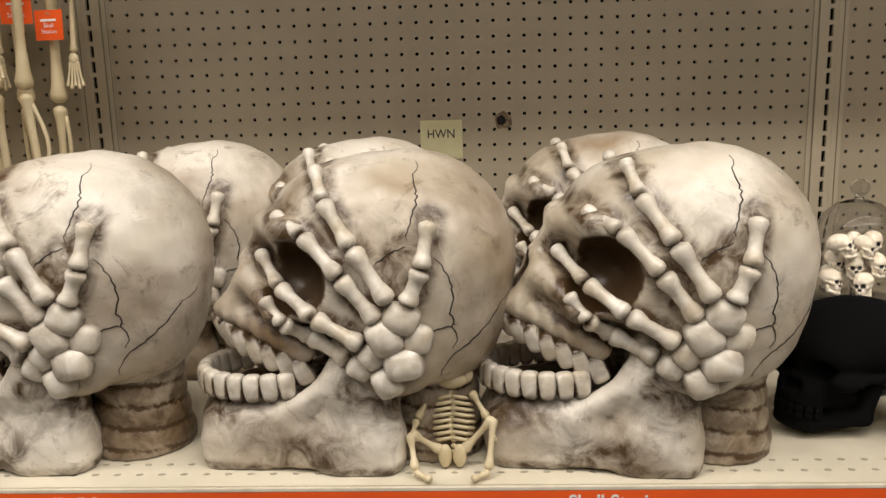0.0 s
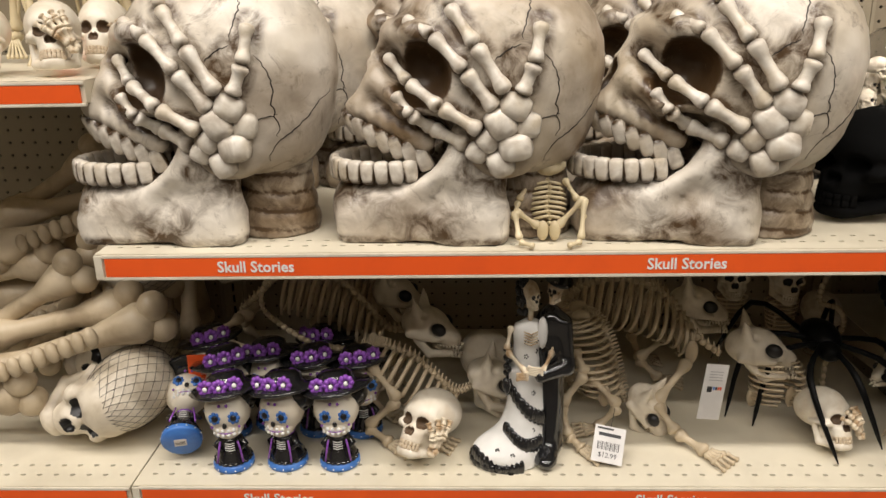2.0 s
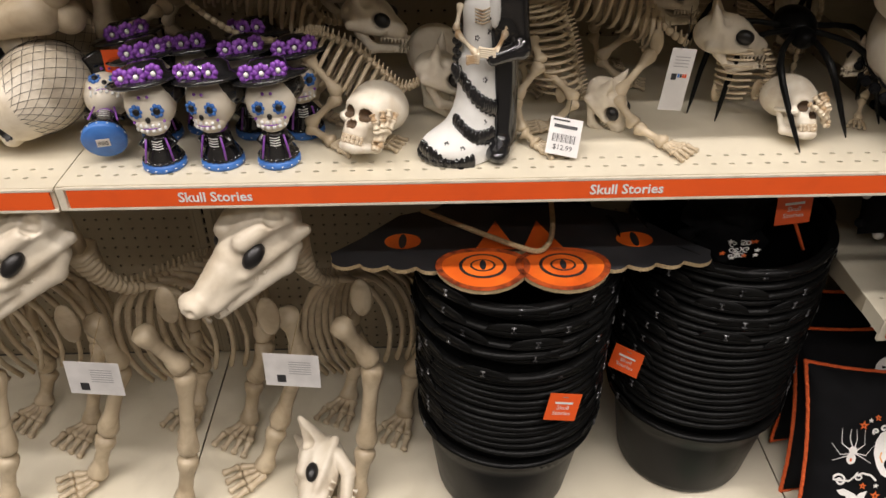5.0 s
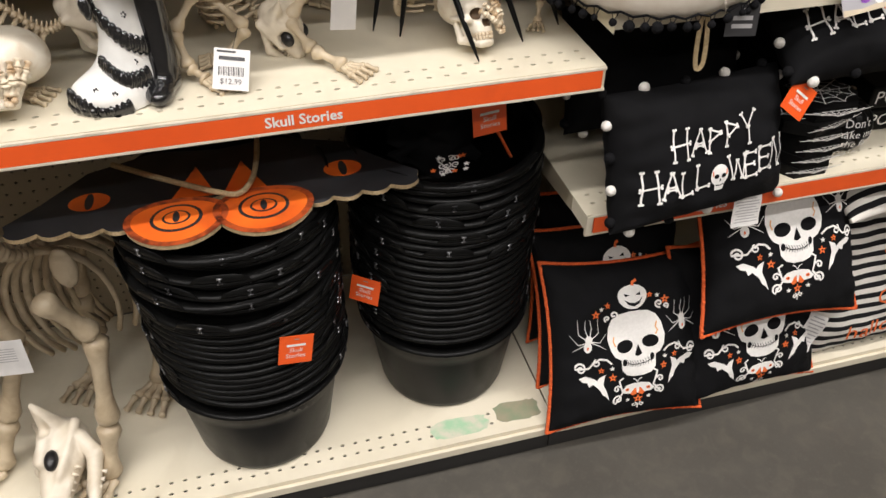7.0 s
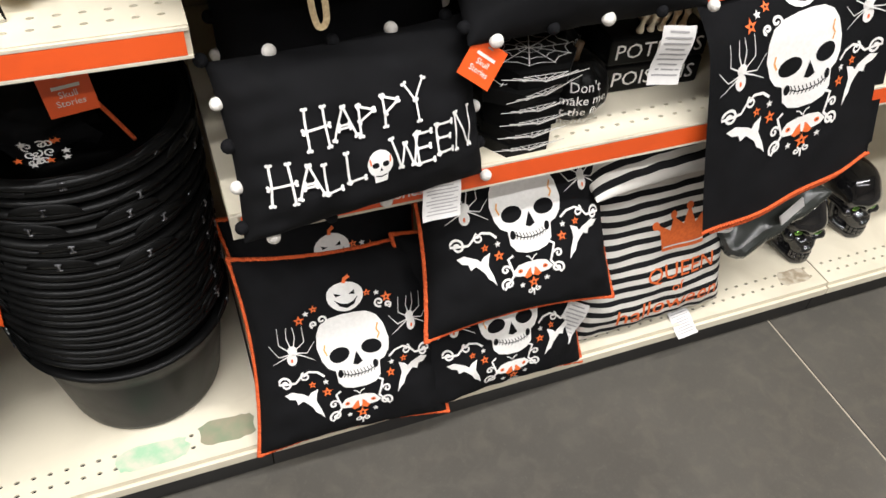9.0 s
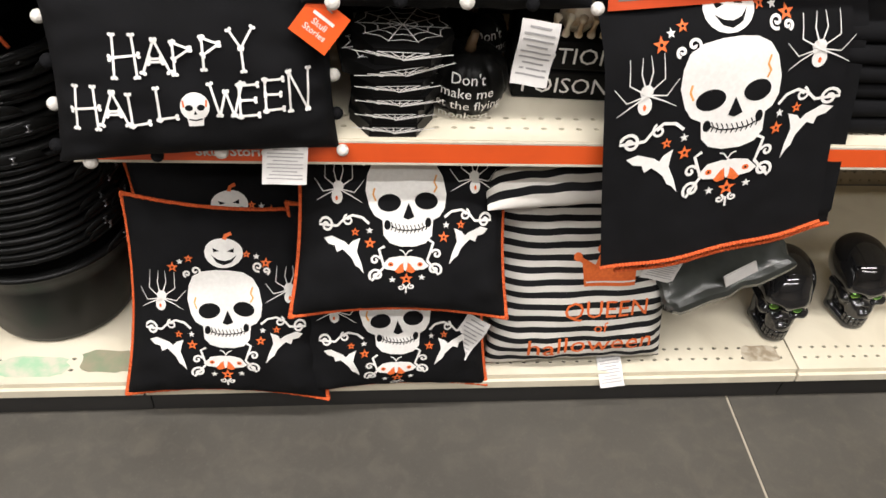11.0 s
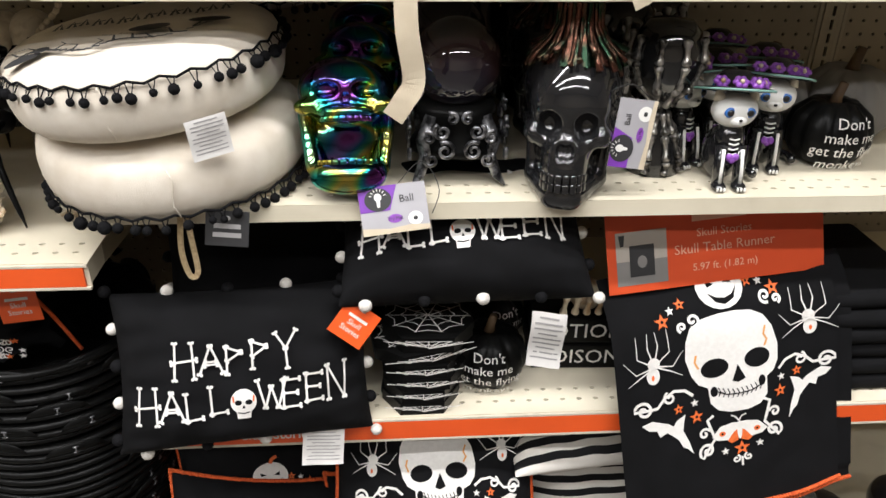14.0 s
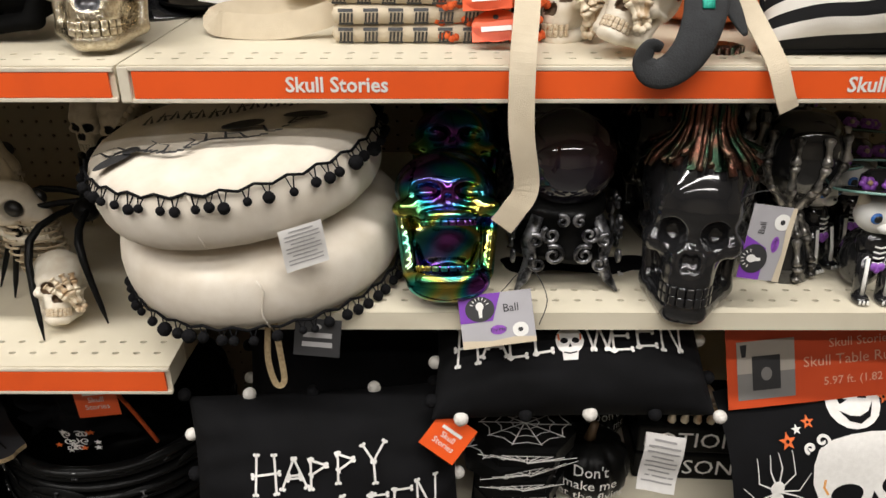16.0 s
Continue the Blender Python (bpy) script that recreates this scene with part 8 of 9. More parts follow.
def cutout_sign():
    ob = thing("hanging_sign", "black and orange owl-eyed wooden cut-out sign with rope hanger", "hanging sign", at=pose(0.655, -0.525, 0.720, -2, 0, -1))
    body = [(0.0, 0.02)]
    def slab(pts, z0, z1, m, name, label):
        g = Geo()
        n = len(pts)
        tris = tessellate_polygon([[Vector((*q, 0)) for q in pts]])
        g.put([(*q, z1) for q in pts], [tuple(t) for t in tris])
        g.put([(*q, z0) for q in pts], [tuple(reversed(t)) for t in tris])
        g.put([(*q, z0) for q in pts] + [(*q, z1) for q in pts], [(k, (k + 1) % n, n + (k + 1) % n, n + k) for k in range(n)], 1)
        bm = bmesh.new()
        me = g.mesh(name, M[m], M["rope"], smooth=False)
        bm.from_mesh(me)
        bmesh.ops.recalc_face_normals(bm, faces=bm.faces[:])
        bm.to_mesh(me)
        bm.free()
        return add_part(name, me, ob, label)

    M["signblack"] = mat("charcoal_sign_paint", (0.012, 0.012, 0.014), (0.03, 0.03, 0.033), 0.5, 9)
    M["signorange"] = mat("orange_sign_paint", (0.85, 0.17, 0.015), (0.70, 0.10, 0.01), 0.45, 12, dirt=(0.12, 0.03, 0.01), dscale=10, damt=0.35)
    M["signburnt"] = mat("burnt_orange_paint", (0.42, 0.07, 0.012), (0.10, 0.02, 0.008), 0.5, 60, 0.35, 0.6)
    for s in (-1, 1):
        w = [(0.0, 0.20), (0.10, 0.215), (0.20, 0.175), (0.26, 0.10), (0.305, 0.055), (0.30, 0.040)]
        w += [(0.30 - 0.045 * (k + j / 6), 0.030 - 0.012 * k * 0.4 - 0.014 * abs(math.sin(math.pi * j / 6)) ** 0.7) for k in range(4) for j in range(6)]
        w += [(0.12, 0.02), (0.0, 0.06)]
        pts = [(s * u, v) for u, v in w]
        slab(pts if s > 0 else list(reversed(pts)), -0.008, -0.001, "signblack", "wing", "charcoal painted wing with pale edge")
        pts = []
        for k in range(24):
            a = 2 * math.pi * k / 24
            r = 1 + 0.05 * math.sin(3 * a)
            pts.append((s * 0.062 + 0.072 * r * math.cos(a), 0.0 + 0.058 * r * math.sin(a)))
        slab(pts, -0.001, 0.006, "signorange", "face_lobe", "orange painted lobe with darkened rim")
        p = Print()
        ring = [(s * 0.062 + 0.068 * (1 + 0.05 * math.sin(3 * t)) * math.cos(t), 0.054 * (1 + 0.05 * math.sin(3 * t)) * math.sin(t)) for t in [2 * math.pi * k / 40 for k in range(41)]]
        p.stroke(ring, 0.010, 0)
        add_part("burnt_rim", p.lay("burnt_rim", [M["signburnt"]], lambda u, v, w_: (u, v, 0.0058 + w_)), ob, "darkened painted rim")
        p = Print()
        c = (s * 0.062, 0.005)
        p.oval(c, 0.037, 0.034, 0, 28)
        p.oval(c, 0.032, 0.029, 1, 28)
        p.oval(c, 0.020, 0.017, 0, 24)
        p.oval(c, 0.0165, 0.0140, 1, 24)
        p.oval(c, 0.005, 0.0135, 0, 16)
        add_part("eye", p.lay("eye", [M["signblack"], M["signorange"]], lambda u, v, w_: (u, v, 0.006 + w_)), ob, "black painted eye")
        p = Print()
        c = (s * 0.190, 0.090)
        p.oval(c, 0.030, 0.024, 1, 24)
        p.oval(c, 0.0065, 0.022, 0, 16)
        add_part("wing_eye", p.lay("wing_eye", [M["signblack"], M["signorange"]], lambda u, v, w_: (u, v, -0.001 + w_)), ob, "orange painted eye")
        p = Print()
        p.poly([(s * 0.005, 0.06), (s * 0.07, 0.065), (s * 0.035, 0.15)], 1)
        add_part("brow", p.lay("brow", [M["signblack"], M["signorange"]], lambda u, v, w_: (u, v, 0.0005 + w_)), ob, "orange painted brow")
    g = Geo().tube(catmull([(-0.16, 0.17, 0.012), (-0.08, 0.10, 0.016), (0.0, 0.045, 0.014), (0.03, 0.035, 0.014), (0.05, 0.07, 0.014), (0.06, 0.13, 0.012), (0.065, 0.20, 0.012)], 30), 0.0045, 8)
    add_part("rope_hanger", g.mesh("rope_hanger", M["rope"]), ob)


cutout_sign()
# crumpled black cloth with orange edge over the second stack
bb = thing("black_bundle", "bundle of black cloth goods stuffed in the top bucket", "cloth goods", at=Matrix())
for k in range(7):
    g = Geo()
    g.put(*(lambda n: ([(1.00 + 0.15 * i / n - 0.07 + 0.012 * math.sin(j * 2 + k), -0.42 + 0.05 * k + 0.02 * math.sin(i), 0.675 + 0.12 * j / n + 0.012 * math.sin(i * 1.3 + j + k)) for j in range(n + 1) for i in range(n + 1)], [(j * (n + 1) + i, j * (n + 1) + i + 1, (j + 1) * (n + 1) + i + 1, (j + 1) * (n + 1) + i) for j in range(n) for i in range(n)]))(8))
    add_part("cloth", g.mesh("cloth", M["blackcloth"]), bb)
add_part("trim", Geo().tube(catmull([(1.07, -0.44, 0.80), (1.10, -0.44, 0.75), (1.13, -0.44, 0.69)], 12), 0.003, 6).mesh("trim", M["orangetrim"]), bb)
p = Print()
for k in range(9):
    p.scroll((0.006 * (k % 4) - 0.01, 0.012 * (k // 3) - 0.01), 0.006, 0, 0.0016, 1.2, k * 70)
    p.star((0.022 * math.cos(k), 0.018 * math.sin(k * 2)), 0.005, 1 if k % 2 else 0)
add_part("embroidery", p.lay("embroidery", PRINTS, lambda u, v, s: (1.02 + u * 1.3, -0.450 - s, 0.698 + v)), bb)


# ---- lower shelf of the second bay ----
def coffins():
    rnd = random.Random(5)
    spec = [(1.640, 0.0, 0.020, 0.115), (1.640, 0.0, 0.020, 0.11), (1.645, 0.0, 0.020, 0.12), (1.640, 0.0, 0.020, 0.115), (1.635, 0.0, 0.022, 0.14), (1.652, 0.0, 0.024, 0.13)]
    z = LOW_B
    for k, (x, _, h, w) in enumerate(spec):
        rz = rnd.uniform(-5, 5) + (0, 0, 0, 0, 14, -6)[k]
        ob = thing("coffin_box", "small black coffin-shaped box with white spiderweb top", "box", "stacked spiderweb boxes", at=pose(x, -0.492, z, 0, 0, rz))
        a, d = w / 2, 0.065
        pts = [(-a, -d * 0.35), (-a * 0.55, -d), (a * 0.55, -d), (a, -d * 0.35), (a * 0.8, d), (-a * 0.8, d)]
        g = Geo()
        g.put([(*q, 0) for q in pts] + [(*q, h) for q in pts], [(0, 1, 7, 6), (1, 2, 8, 7), (2, 3, 9, 8), (3, 4, 10, 9), (4, 5, 11, 10), (5, 0, 6, 11), (6, 7, 8, 9, 10, 11), (5, 4, 3, 2, 1, 0)])
        add_part("box", g.mesh("box", M["blackplastic"], smooth=False), ob)
        add_part("lid", Geo().put([(u * 1.02, v * 1.02, h * 0.55) for u, v in pts] + [(u * 1.02, v * 1.02, h + 0.001) for u, v in pts], [(0, 1, 7, 6), (1, 2, 8, 7), (2, 3, 9, 8), (3, 4, 10, 9), (4, 5, 11, 10), (5, 0, 6, 11), (6, 7, 8, 9, 10, 11)]).mesh("lid", M["blackplastic"], smooth=False), ob)
        p = Print()
        for j in range(10):
            b = 2 * math.pi * j / 10
            p.stroke([(0, -0.01), (a * 0.95 * math.cos(b), -0.01 + d * 0.75 * math.sin(b))], 0.0016, 0)
        for q in (0.3, 0.6, 0.9):
            p.stroke([(a * q * math.cos(2 * math.pi * j / 20) * (0.86 if j % 2 else 1), -0.01 + d * 0.8 * q * math.sin(2 * math.pi * j / 20) * (0.86 if j % 2 else 1)) for j in range(21)], 0.0013, 0)
        add_part("web", p.lay("web", [M["thread"]], lambda u, v, s: (u, v, h + 0.0012 + s), 0.05), ob, "white painted web")
        p = Print()
        for j in range(9):
            u = (j - 4) * a * 0.24
            p.stroke([(0, 0), (u, h * 0.46)], 0.0012, 0)
        p.stroke([((j - 8) * a * 0.065, h * (0.30 - 0.08 * (j % 2))) for j in range(17)], 0.0012, 0)
        p.poly([(-a * 0.5, h * 0.46), (a * 0.5, h * 0.46), (a * 0.5, h * 0.50), (-a * 0.5, h * 0.50)], 0)
        add_part("front_web", p.lay("front_web", [M["thread"]], lambda u, v, s: (u, -d * 1.02 - 0.0006 - s, v + h * 0.45), 0.05), ob)
        z += h + 0.0015


coffins()


def pumpkin(at, r, m, words, name_label, group=""):
    ob = thing("pumpkin", name_label, "pumpkin", group, at=at)
    prof = [(0.004, r * 0.10), (r * 0.35, 0.0), (r * 0.75, r * 0.12), (r * 0.98, r * 0.50), (r, r * 0.80), (r * 0.88, r * 1.22), (r * 0.55, r * 1.50), (r * 0.22, r * 1.50), (r * 0.05, r * 1.40)]
    add_part("body", Geo().lathe(prof, 72, wob=lambda a, z: 1 - 0.09 * abs(math.sin(a * 5)) ** 8 + 0.03 * abs(math.cos(a * 5))).mesh("body", m), ob)
    add_part("stem", Geo().tube([(0, 0, r * 1.38), (0.002, 0, r * 1.62), (r * 0.1, -r * 0.05, r * 1.95)], [r * 0.17, r * 0.12, r * 0.10], 8).mesh("stem", M["socket"]), ob, "short brown stem")
    if words:
        p = Print()
        for k, w in enumerate(words):
            p.text(w, (0, r * (0.32 - 0.34 * k)), r * 0.36, 0)
        add_part("lettering", p.lay("lettering", [M["thread"]], lambda u, v, s: (r * 1.02 * math.sin(u / r), -math.sqrt(max(0.0, (r * 1.05) ** 2 - (v * 0.9) ** 2)) * math.cos(u / r) * 1.0 - s, r * 0.78 + v), 0.008), ob, "white painted words")
    return ob


WORDS = ("Don't", "make me", "get the flying", "monkeys.")
pumpkin(pose(1.747, -0.468, LOW_B, 0, 0, -6), 0.058, M["blackplastic"], WORDS, "matte black pumpkin with white painted words", "black word pumpkins")
pumpkin(pose(2.225, -0.43, MID_B, 0, 0, 4), 0.058, M["blackplastic"], WORDS, "matte black pumpkin with white painted words", "black word pumpkins")
pumpkin(pose(1.765, -0.35, LOW_B, 0, 0, 20), 0.056, M["blackplastic"], WORDS, "matte black pumpkin with white painted words", "black word pumpkins")
pumpkin(pose(2.185, -0.30, MID_B, 0, 0, 50), 0.07, M["grey"], (), "matte grey pumpkin on the shelf")
pumpkin(pose(2.30, -0.33, MID_B, 0, 0, 20), 0.07, M["grey"], (), "matte grey pumpkin on the shelf")
pumpkin(pose(1.875, -0.315, TOP_B, 0, 0, 20), 0.10, M["pumpkin"], (), "orange foam pumpkin on the upper shelf")


def potion_box():
    ob = thing("potion_book", "black book-shaped box with pale lettering", "box", "potion boxes", at=pose(1.905, -0.40, LOW_B, 0, 0, -3))
    for k, (w, word) in enumerate((("POISON", "POISON"), ("POTION", "POTIONS"))):
        z = 0.001 + 0.048 * k
        add_part("volume", Geo().box((-0.085, -0.06, z), (0.085, 0.06, z + 0.046), 0, 0.004).mesh("volume", M["blackplastic"], smooth=False), ob)
        p = Print()
        p.text(w + "S", (0, z + 0.012), 0.036, 0)
        add_part("lettering", p.lay("lettering", [M["thread"]], lambda u, v, s: (u, -0.0605 - s, v), 0.05), ob, "pale printed word")
    g = Geo().ball((0, -0.02, 0.118), (0.028, 0.03, 0.026), 12, 9)
    for k in range(5):
        g.bone((-0.04 + 0.018 * k, -0.055, 0.10), (-0.036 + 0.018 * k, -0.058, 0.135), 0.005, 7, 0, 1.3)
    add_part("bony_topper", g.mesh("bony_topper", M["palebone"]), ob, "aged bone figure on top")


potion_box()
# dark folded packs beside the runner and the wrapped pack below it
for k, (x, y, z) in enumerate(((2.30, -0.42, 0.64), (2.30, -0.42, 0.668), (2.31, -0.415, 0.696), (2.30, -0.42, 0.724), (2.31, -0.42, 0.752), (2.30, -0.41, 0.78))):
    ob = thing("folded_cloth", "folded black cloth runner in a stack", "folded cloth", "folded runners", at=pose(x, y, z, 0, 0, 2 * math.sin(k * 3)))
    g = Geo().box((-0.10, -0.12, 0.0), (0.10, 0.12, 0.026), 0, 0.010)
    add_part("cloth", g.mesh("cloth", M["blackcloth"]), ob)
pk = thing("wrapped_pack", "dark plastic-wrapped pack with white barcode sticker", "package", at=pose(2.225, -0.50, 0.330, 20, -22, 8))
g = Geo().box((-0.115, -0.055, -0.024), (0.115, 0.055, 0.024), 0, 0.016)
bm = bmesh.new()
bm.from_mesh(g.mesh("wrap", M["net"]))
bmesh.ops.subdivide_edges(bm, edges=bm.edges[:], cuts=6, use_grid_fill=True)
for v in bm.verts:
    v.co += Vector((0.003 * math.sin(v.co.y * 130 + 2), 0.003 * math.sin(v.co.x * 90), 0.005 * math.sin(v.co.x * 60 + 1) * math.sin(v.co.y * 80) - 0.9 * v.co.y * v.co.x))
bm.verts.index_update()
g = Geo().put([v.co.copy() for v in bm.verts], [[v.index for v in f.verts] for f in bm.faces])
bm.free()
add_part("wrap", g.mesh("wrap", mat("dark_clear_wrap", (0.03, 0.033, 0.03), (0.05, 0.055, 0.05), 0.22, 20)), pk)
add_part("sticker", Geo().box((-0.030, -0.058, 0.010), (0.030, -0.055, 0.034)).mesh("sticker", M["paper"], smooth=False), pk, "white barcode sticker", pose(0.01, 0, 0, -28, 0, 6))
wt = thing("display_skull", "glossy black skull below the hanging cloth", "skull decoration", at=pose(2.26, -0.36, 0.262))
me_, tg_ = skull_mesh("gloss", M["blackgloss"], M["blackgloss"])
add_part("cranium", me_, wt, at=pose(0, 0, 0, 0, 0, 10) @ Matrix.Scale(0.075, 4))


# ---- middle shelf of the second bay ----
def irid_skull():
    def form(x, y, z):
        d = ell(x, y, z, (0, 0.25, 0.55), (0.62, 0.72, 0.62))
        d = smin(d, ell(x, y, z, (0, -0.25, 0.45), (0.56, 0.40, 0.52)), 0.15)
        d = smin(d, ell(abs(x), y, z, (0.46, -0.42, 0.18), (0.18, 0.2, 0.16)), 0.1)
        d = smin(d, ell(x, y, z, (0, -0.56, 0.05), (0.34, 0.24, 0.14)), 0.1)
        d = smin(d, cap(abs(x), y, z, (0.52, 0.05, 0.1), (0.44, -0.2, -0.9), 0.10, 0.09), 0.08)
        d = smin(d, ell(x, y, z, (0, -0.30, -1.05), (0.48, 0.34, 0.34)), 0.12)
        d = smin(d, ell(x, y, z, (0, 0.18, -0.4), (0.46, 0.26, 0.9)), 0.1)
        d = smax(d, -ell(abs(x), y, z, (0.26, -0.72, 0.46), (0.20, 0.28, 0.18)), 0.05)
        d = smax(d, -ell(x, y, z, (0, -0.80, 0.30), (0.09, 0.25, 0.16)), 0.03)
        d = smax(d, -ell(x, y, z, (0, -0.55, -0.42), (0.34, 0.45, 0.40)), 0.08)
        d = smax(d, -ell(x, y, z, (0, -0.45, -0.78), (0.34, 0.26, 0.14)), 0.05)
        return d

    ob = thing("skull_bottle", "iridescent oil-slick glazed screaming skull", "skull decoration", at=pose(1.548, -0.500, MID_B + 0.090, -24, 0, 2))
    v, f = surface(form, (-0.75, -0.95, -1.42), (0.75, 1.1, 1.22), 0.034)
    c = add_part("skull", mesh_of("skull", v, f, [M["irid"]]), ob)
    c.scale = (0.099, 0.074, 0.069)
    g = Geo()
    for zc, yc, rr in ((-0.06, -0.50, 0.30), (-0.80, -0.30, 0.36)):
        for k in range(10):
            a = radians(-72 + 16 * k)
            g.box((-0.042, -0.03, -0.05), (0.042, 0.03, 0.05), 0, 0.02, Matrix.Translation((rr * math.sin(a), yc - 0.28 * math.cos(a), zc)) @ Matrix.Rotation(a, 4, "Z"))
    t = add_part("teeth", g.mesh("teeth", M["irid"]), ob)
    t.scale = (0.099, 0.074, 0.069)
    return ob


IRID = irid_skull()
for x, y, rz in ((1.560, -0.300, -6), (1.570, -0.130, 8)):
    copy_thing(IRID, pose(x, y, MID_B + 0.090, -24, 0, rz))


BACK_BALLS = []


def crystal_ball():
    ob = thing("crystal_ball", "dark crystal ball on an ornate silver and black stand", "crystal ball", at=pose(1.690, -0.455, MID_B))
    gl = mat("smoky_ball_glass", (0.015, 0.012, 0.02), (0.05, 0.02, 0.01), 0.04, 6, coat=1.0, rvar=0.02)
    add_part("ball", Geo().ball((0, 0, 0.150), 0.058, 36, 24).mesh("ball", gl), ob, "smoky glass ball")
    g = Geo().lathe([(0.030, 0.105), (0.050, 0.100), (0.052, 0.088), (0.045, 0.070), (0.060, 0.050), (0.062, 0.040), (0.045, 0.034), (0.0, 0.034)], 32, wob=lambda a, z: 1 + 0.06 * math.sin(4 * a))
    add_part("stand", g.mesh("stand", M["blackplastic"]), ob)
    for k in range(4):
        a = radians(-90 + 90 * k + 45)
        m = Matrix.Rotation(a, 4, "Z")
        g = Geo()
        g.tube([m @ Vector(q) for q in ((0.050, 0, 0.090), (0.066, 0, 0.060), (0.060, 0, 0.036), (0.072, 0, 0.014), (0.086, 0, 0.003))], [0.009, 0.011, 0.010, 0.008, 0.002], 8, 0, True, 0.6)
        add_part("foot", g.mesh("foot", M["pewter"]), ob, "leafy silver foot")
    # scrollwork between the feet
    for k in range(4):
        a0 = radians(-90 + 90 * k)
        m = Matrix.Rotation(a0, 4, "Z")
        for s in (-1, 1):
            for cx, cz, r, tn in ((0.018, 0.052, 0.013, 1.5), (0.036, 0.040, 0.010, -1.3), (0.022, 0.078, 0.011, -1.4), (0.040, 0.070, 0.009, 1.2), (0.010, 0.095, 0.008, 1.2)):
                pts = []
                for j in range(20):
                    q = j / 19
                    b = tn * 2 * math.pi * q + 1.0
                    rr = r * (1 - 0.8 * q)
                    pts.append(m @ Vector((0.064 - 0.12 * abs(cx) * 0.2, s * (cx + rr * math.cos(b)), cz + rr * math.sin(b))))
                g = Geo().tube(pts, [0.0032 * (1 - 0.5 * j / 19) for j in range(20)], 6)
                add_part("scroll", g.mesh("scroll", M["pewter"]), ob)
    # its tag lies over the shelf edge
    BACK_BALLS.append(ob)
    tag = thing("product_tag", "grey printed tag with purple corner on a black cord", "tag", "product tags", at=pose(1.605, -0.572, MID_B - 0.002, 62, 0, 4) @ pose(0, 0, 0, 0, 0, 5))
    try_tag(tag, 0.084, 0.060)


def try_tag(tag, w, h):
    add_part("card", Geo().box((-w / 2, -h / 2, 0), (w / 2, h / 2, 0.0008), 0).mesh("card", mat("grey_tag_card", (0.40, 0.39, 0.42), (0.36, 0.35, 0.37), 0.5, 20), smooth=False), tag)
    p = Print()
    p.poly([(-w / 2, h * 0.5), (w * 0.08, h * 0.5), (-w * 0.06, -h * 0.02), (-w / 2, -h * 0.02)], 0)
    p.oval((-w * 0.22, h * 0.22), w * 0.20, w * 0.17, 1, 24)
    p.oval((-w * 0.22, h * 0.27), w * 0.055, w * 0.06, 2, 16)
    p.poly([(-w * 0.25, h * 0.24), (-w * 0.19, h * 0.24), (-w * 0.20, h * 0.06), (-w * 0.24, h * 0.06)], 2)
    for k in range(7):
        a = radians(15 + 25 * k)
        p.stroke([(-w * 0.22 + w * 0.09 * math.cos(a), h * 0.27 + w * 0.09 * math.sin(a)), (-w * 0.22 + w * 0.13 * math.cos(a), h * 0.27 + w * 0.13 * math.sin(a))], w * 0.012, 2)
    p.oval((w * 0.30, -h * 0.24), w * 0.11, w * 0.10, 2, 20)
    p.oval((w * 0.30, -h * 0.24), w * 0.035, w * 0.03, 1, 12)
    p.text("Ball", (w * 0.2, h * 0.12), h * 0.22, 1)
    p.oval((0.0, -h * 0.2), w * 0.11, h * 0.09, 3, 16)
    p.text("Try Me!", (0.0, -h * 0.23), h * 0.10, 1)
    p.poly([(-w / 2, -h * 0.5), (w / 2, -h * 0.5), (w / 2, -h * 0.40), (w * 0.2, -h * 0.36), (-w * 0.1, -h * 0.40), (-w / 2, -h * 0.34)], 4)
    add_part("print", p.lay("print", [M["purple"], M["ink"], M["white"], M["lilac"], M["canvas"]], lambda u, v, s: (u, v, 0.0008 + s), 0.05), tag)
    add_part("cord", Geo().tube(catmull([(w * 0.1, h * 0.5, 0), (w * 0.5, h * 0.9, 0.004), (w * 0.7, h * 0.3, 0.006), (w * 0.55, -h * 0.2, 0.004)], 14), 0.0006, 5).mesh("cord", M["net"]), tag)


crystal_ball()
for x, y, rz in ((1.690, -0.285, 12), (1.700, -0.125, -9)):
    copy_thing(BACK_BALLS[0], pose(x, y, MID_B, 0, 0, rz))


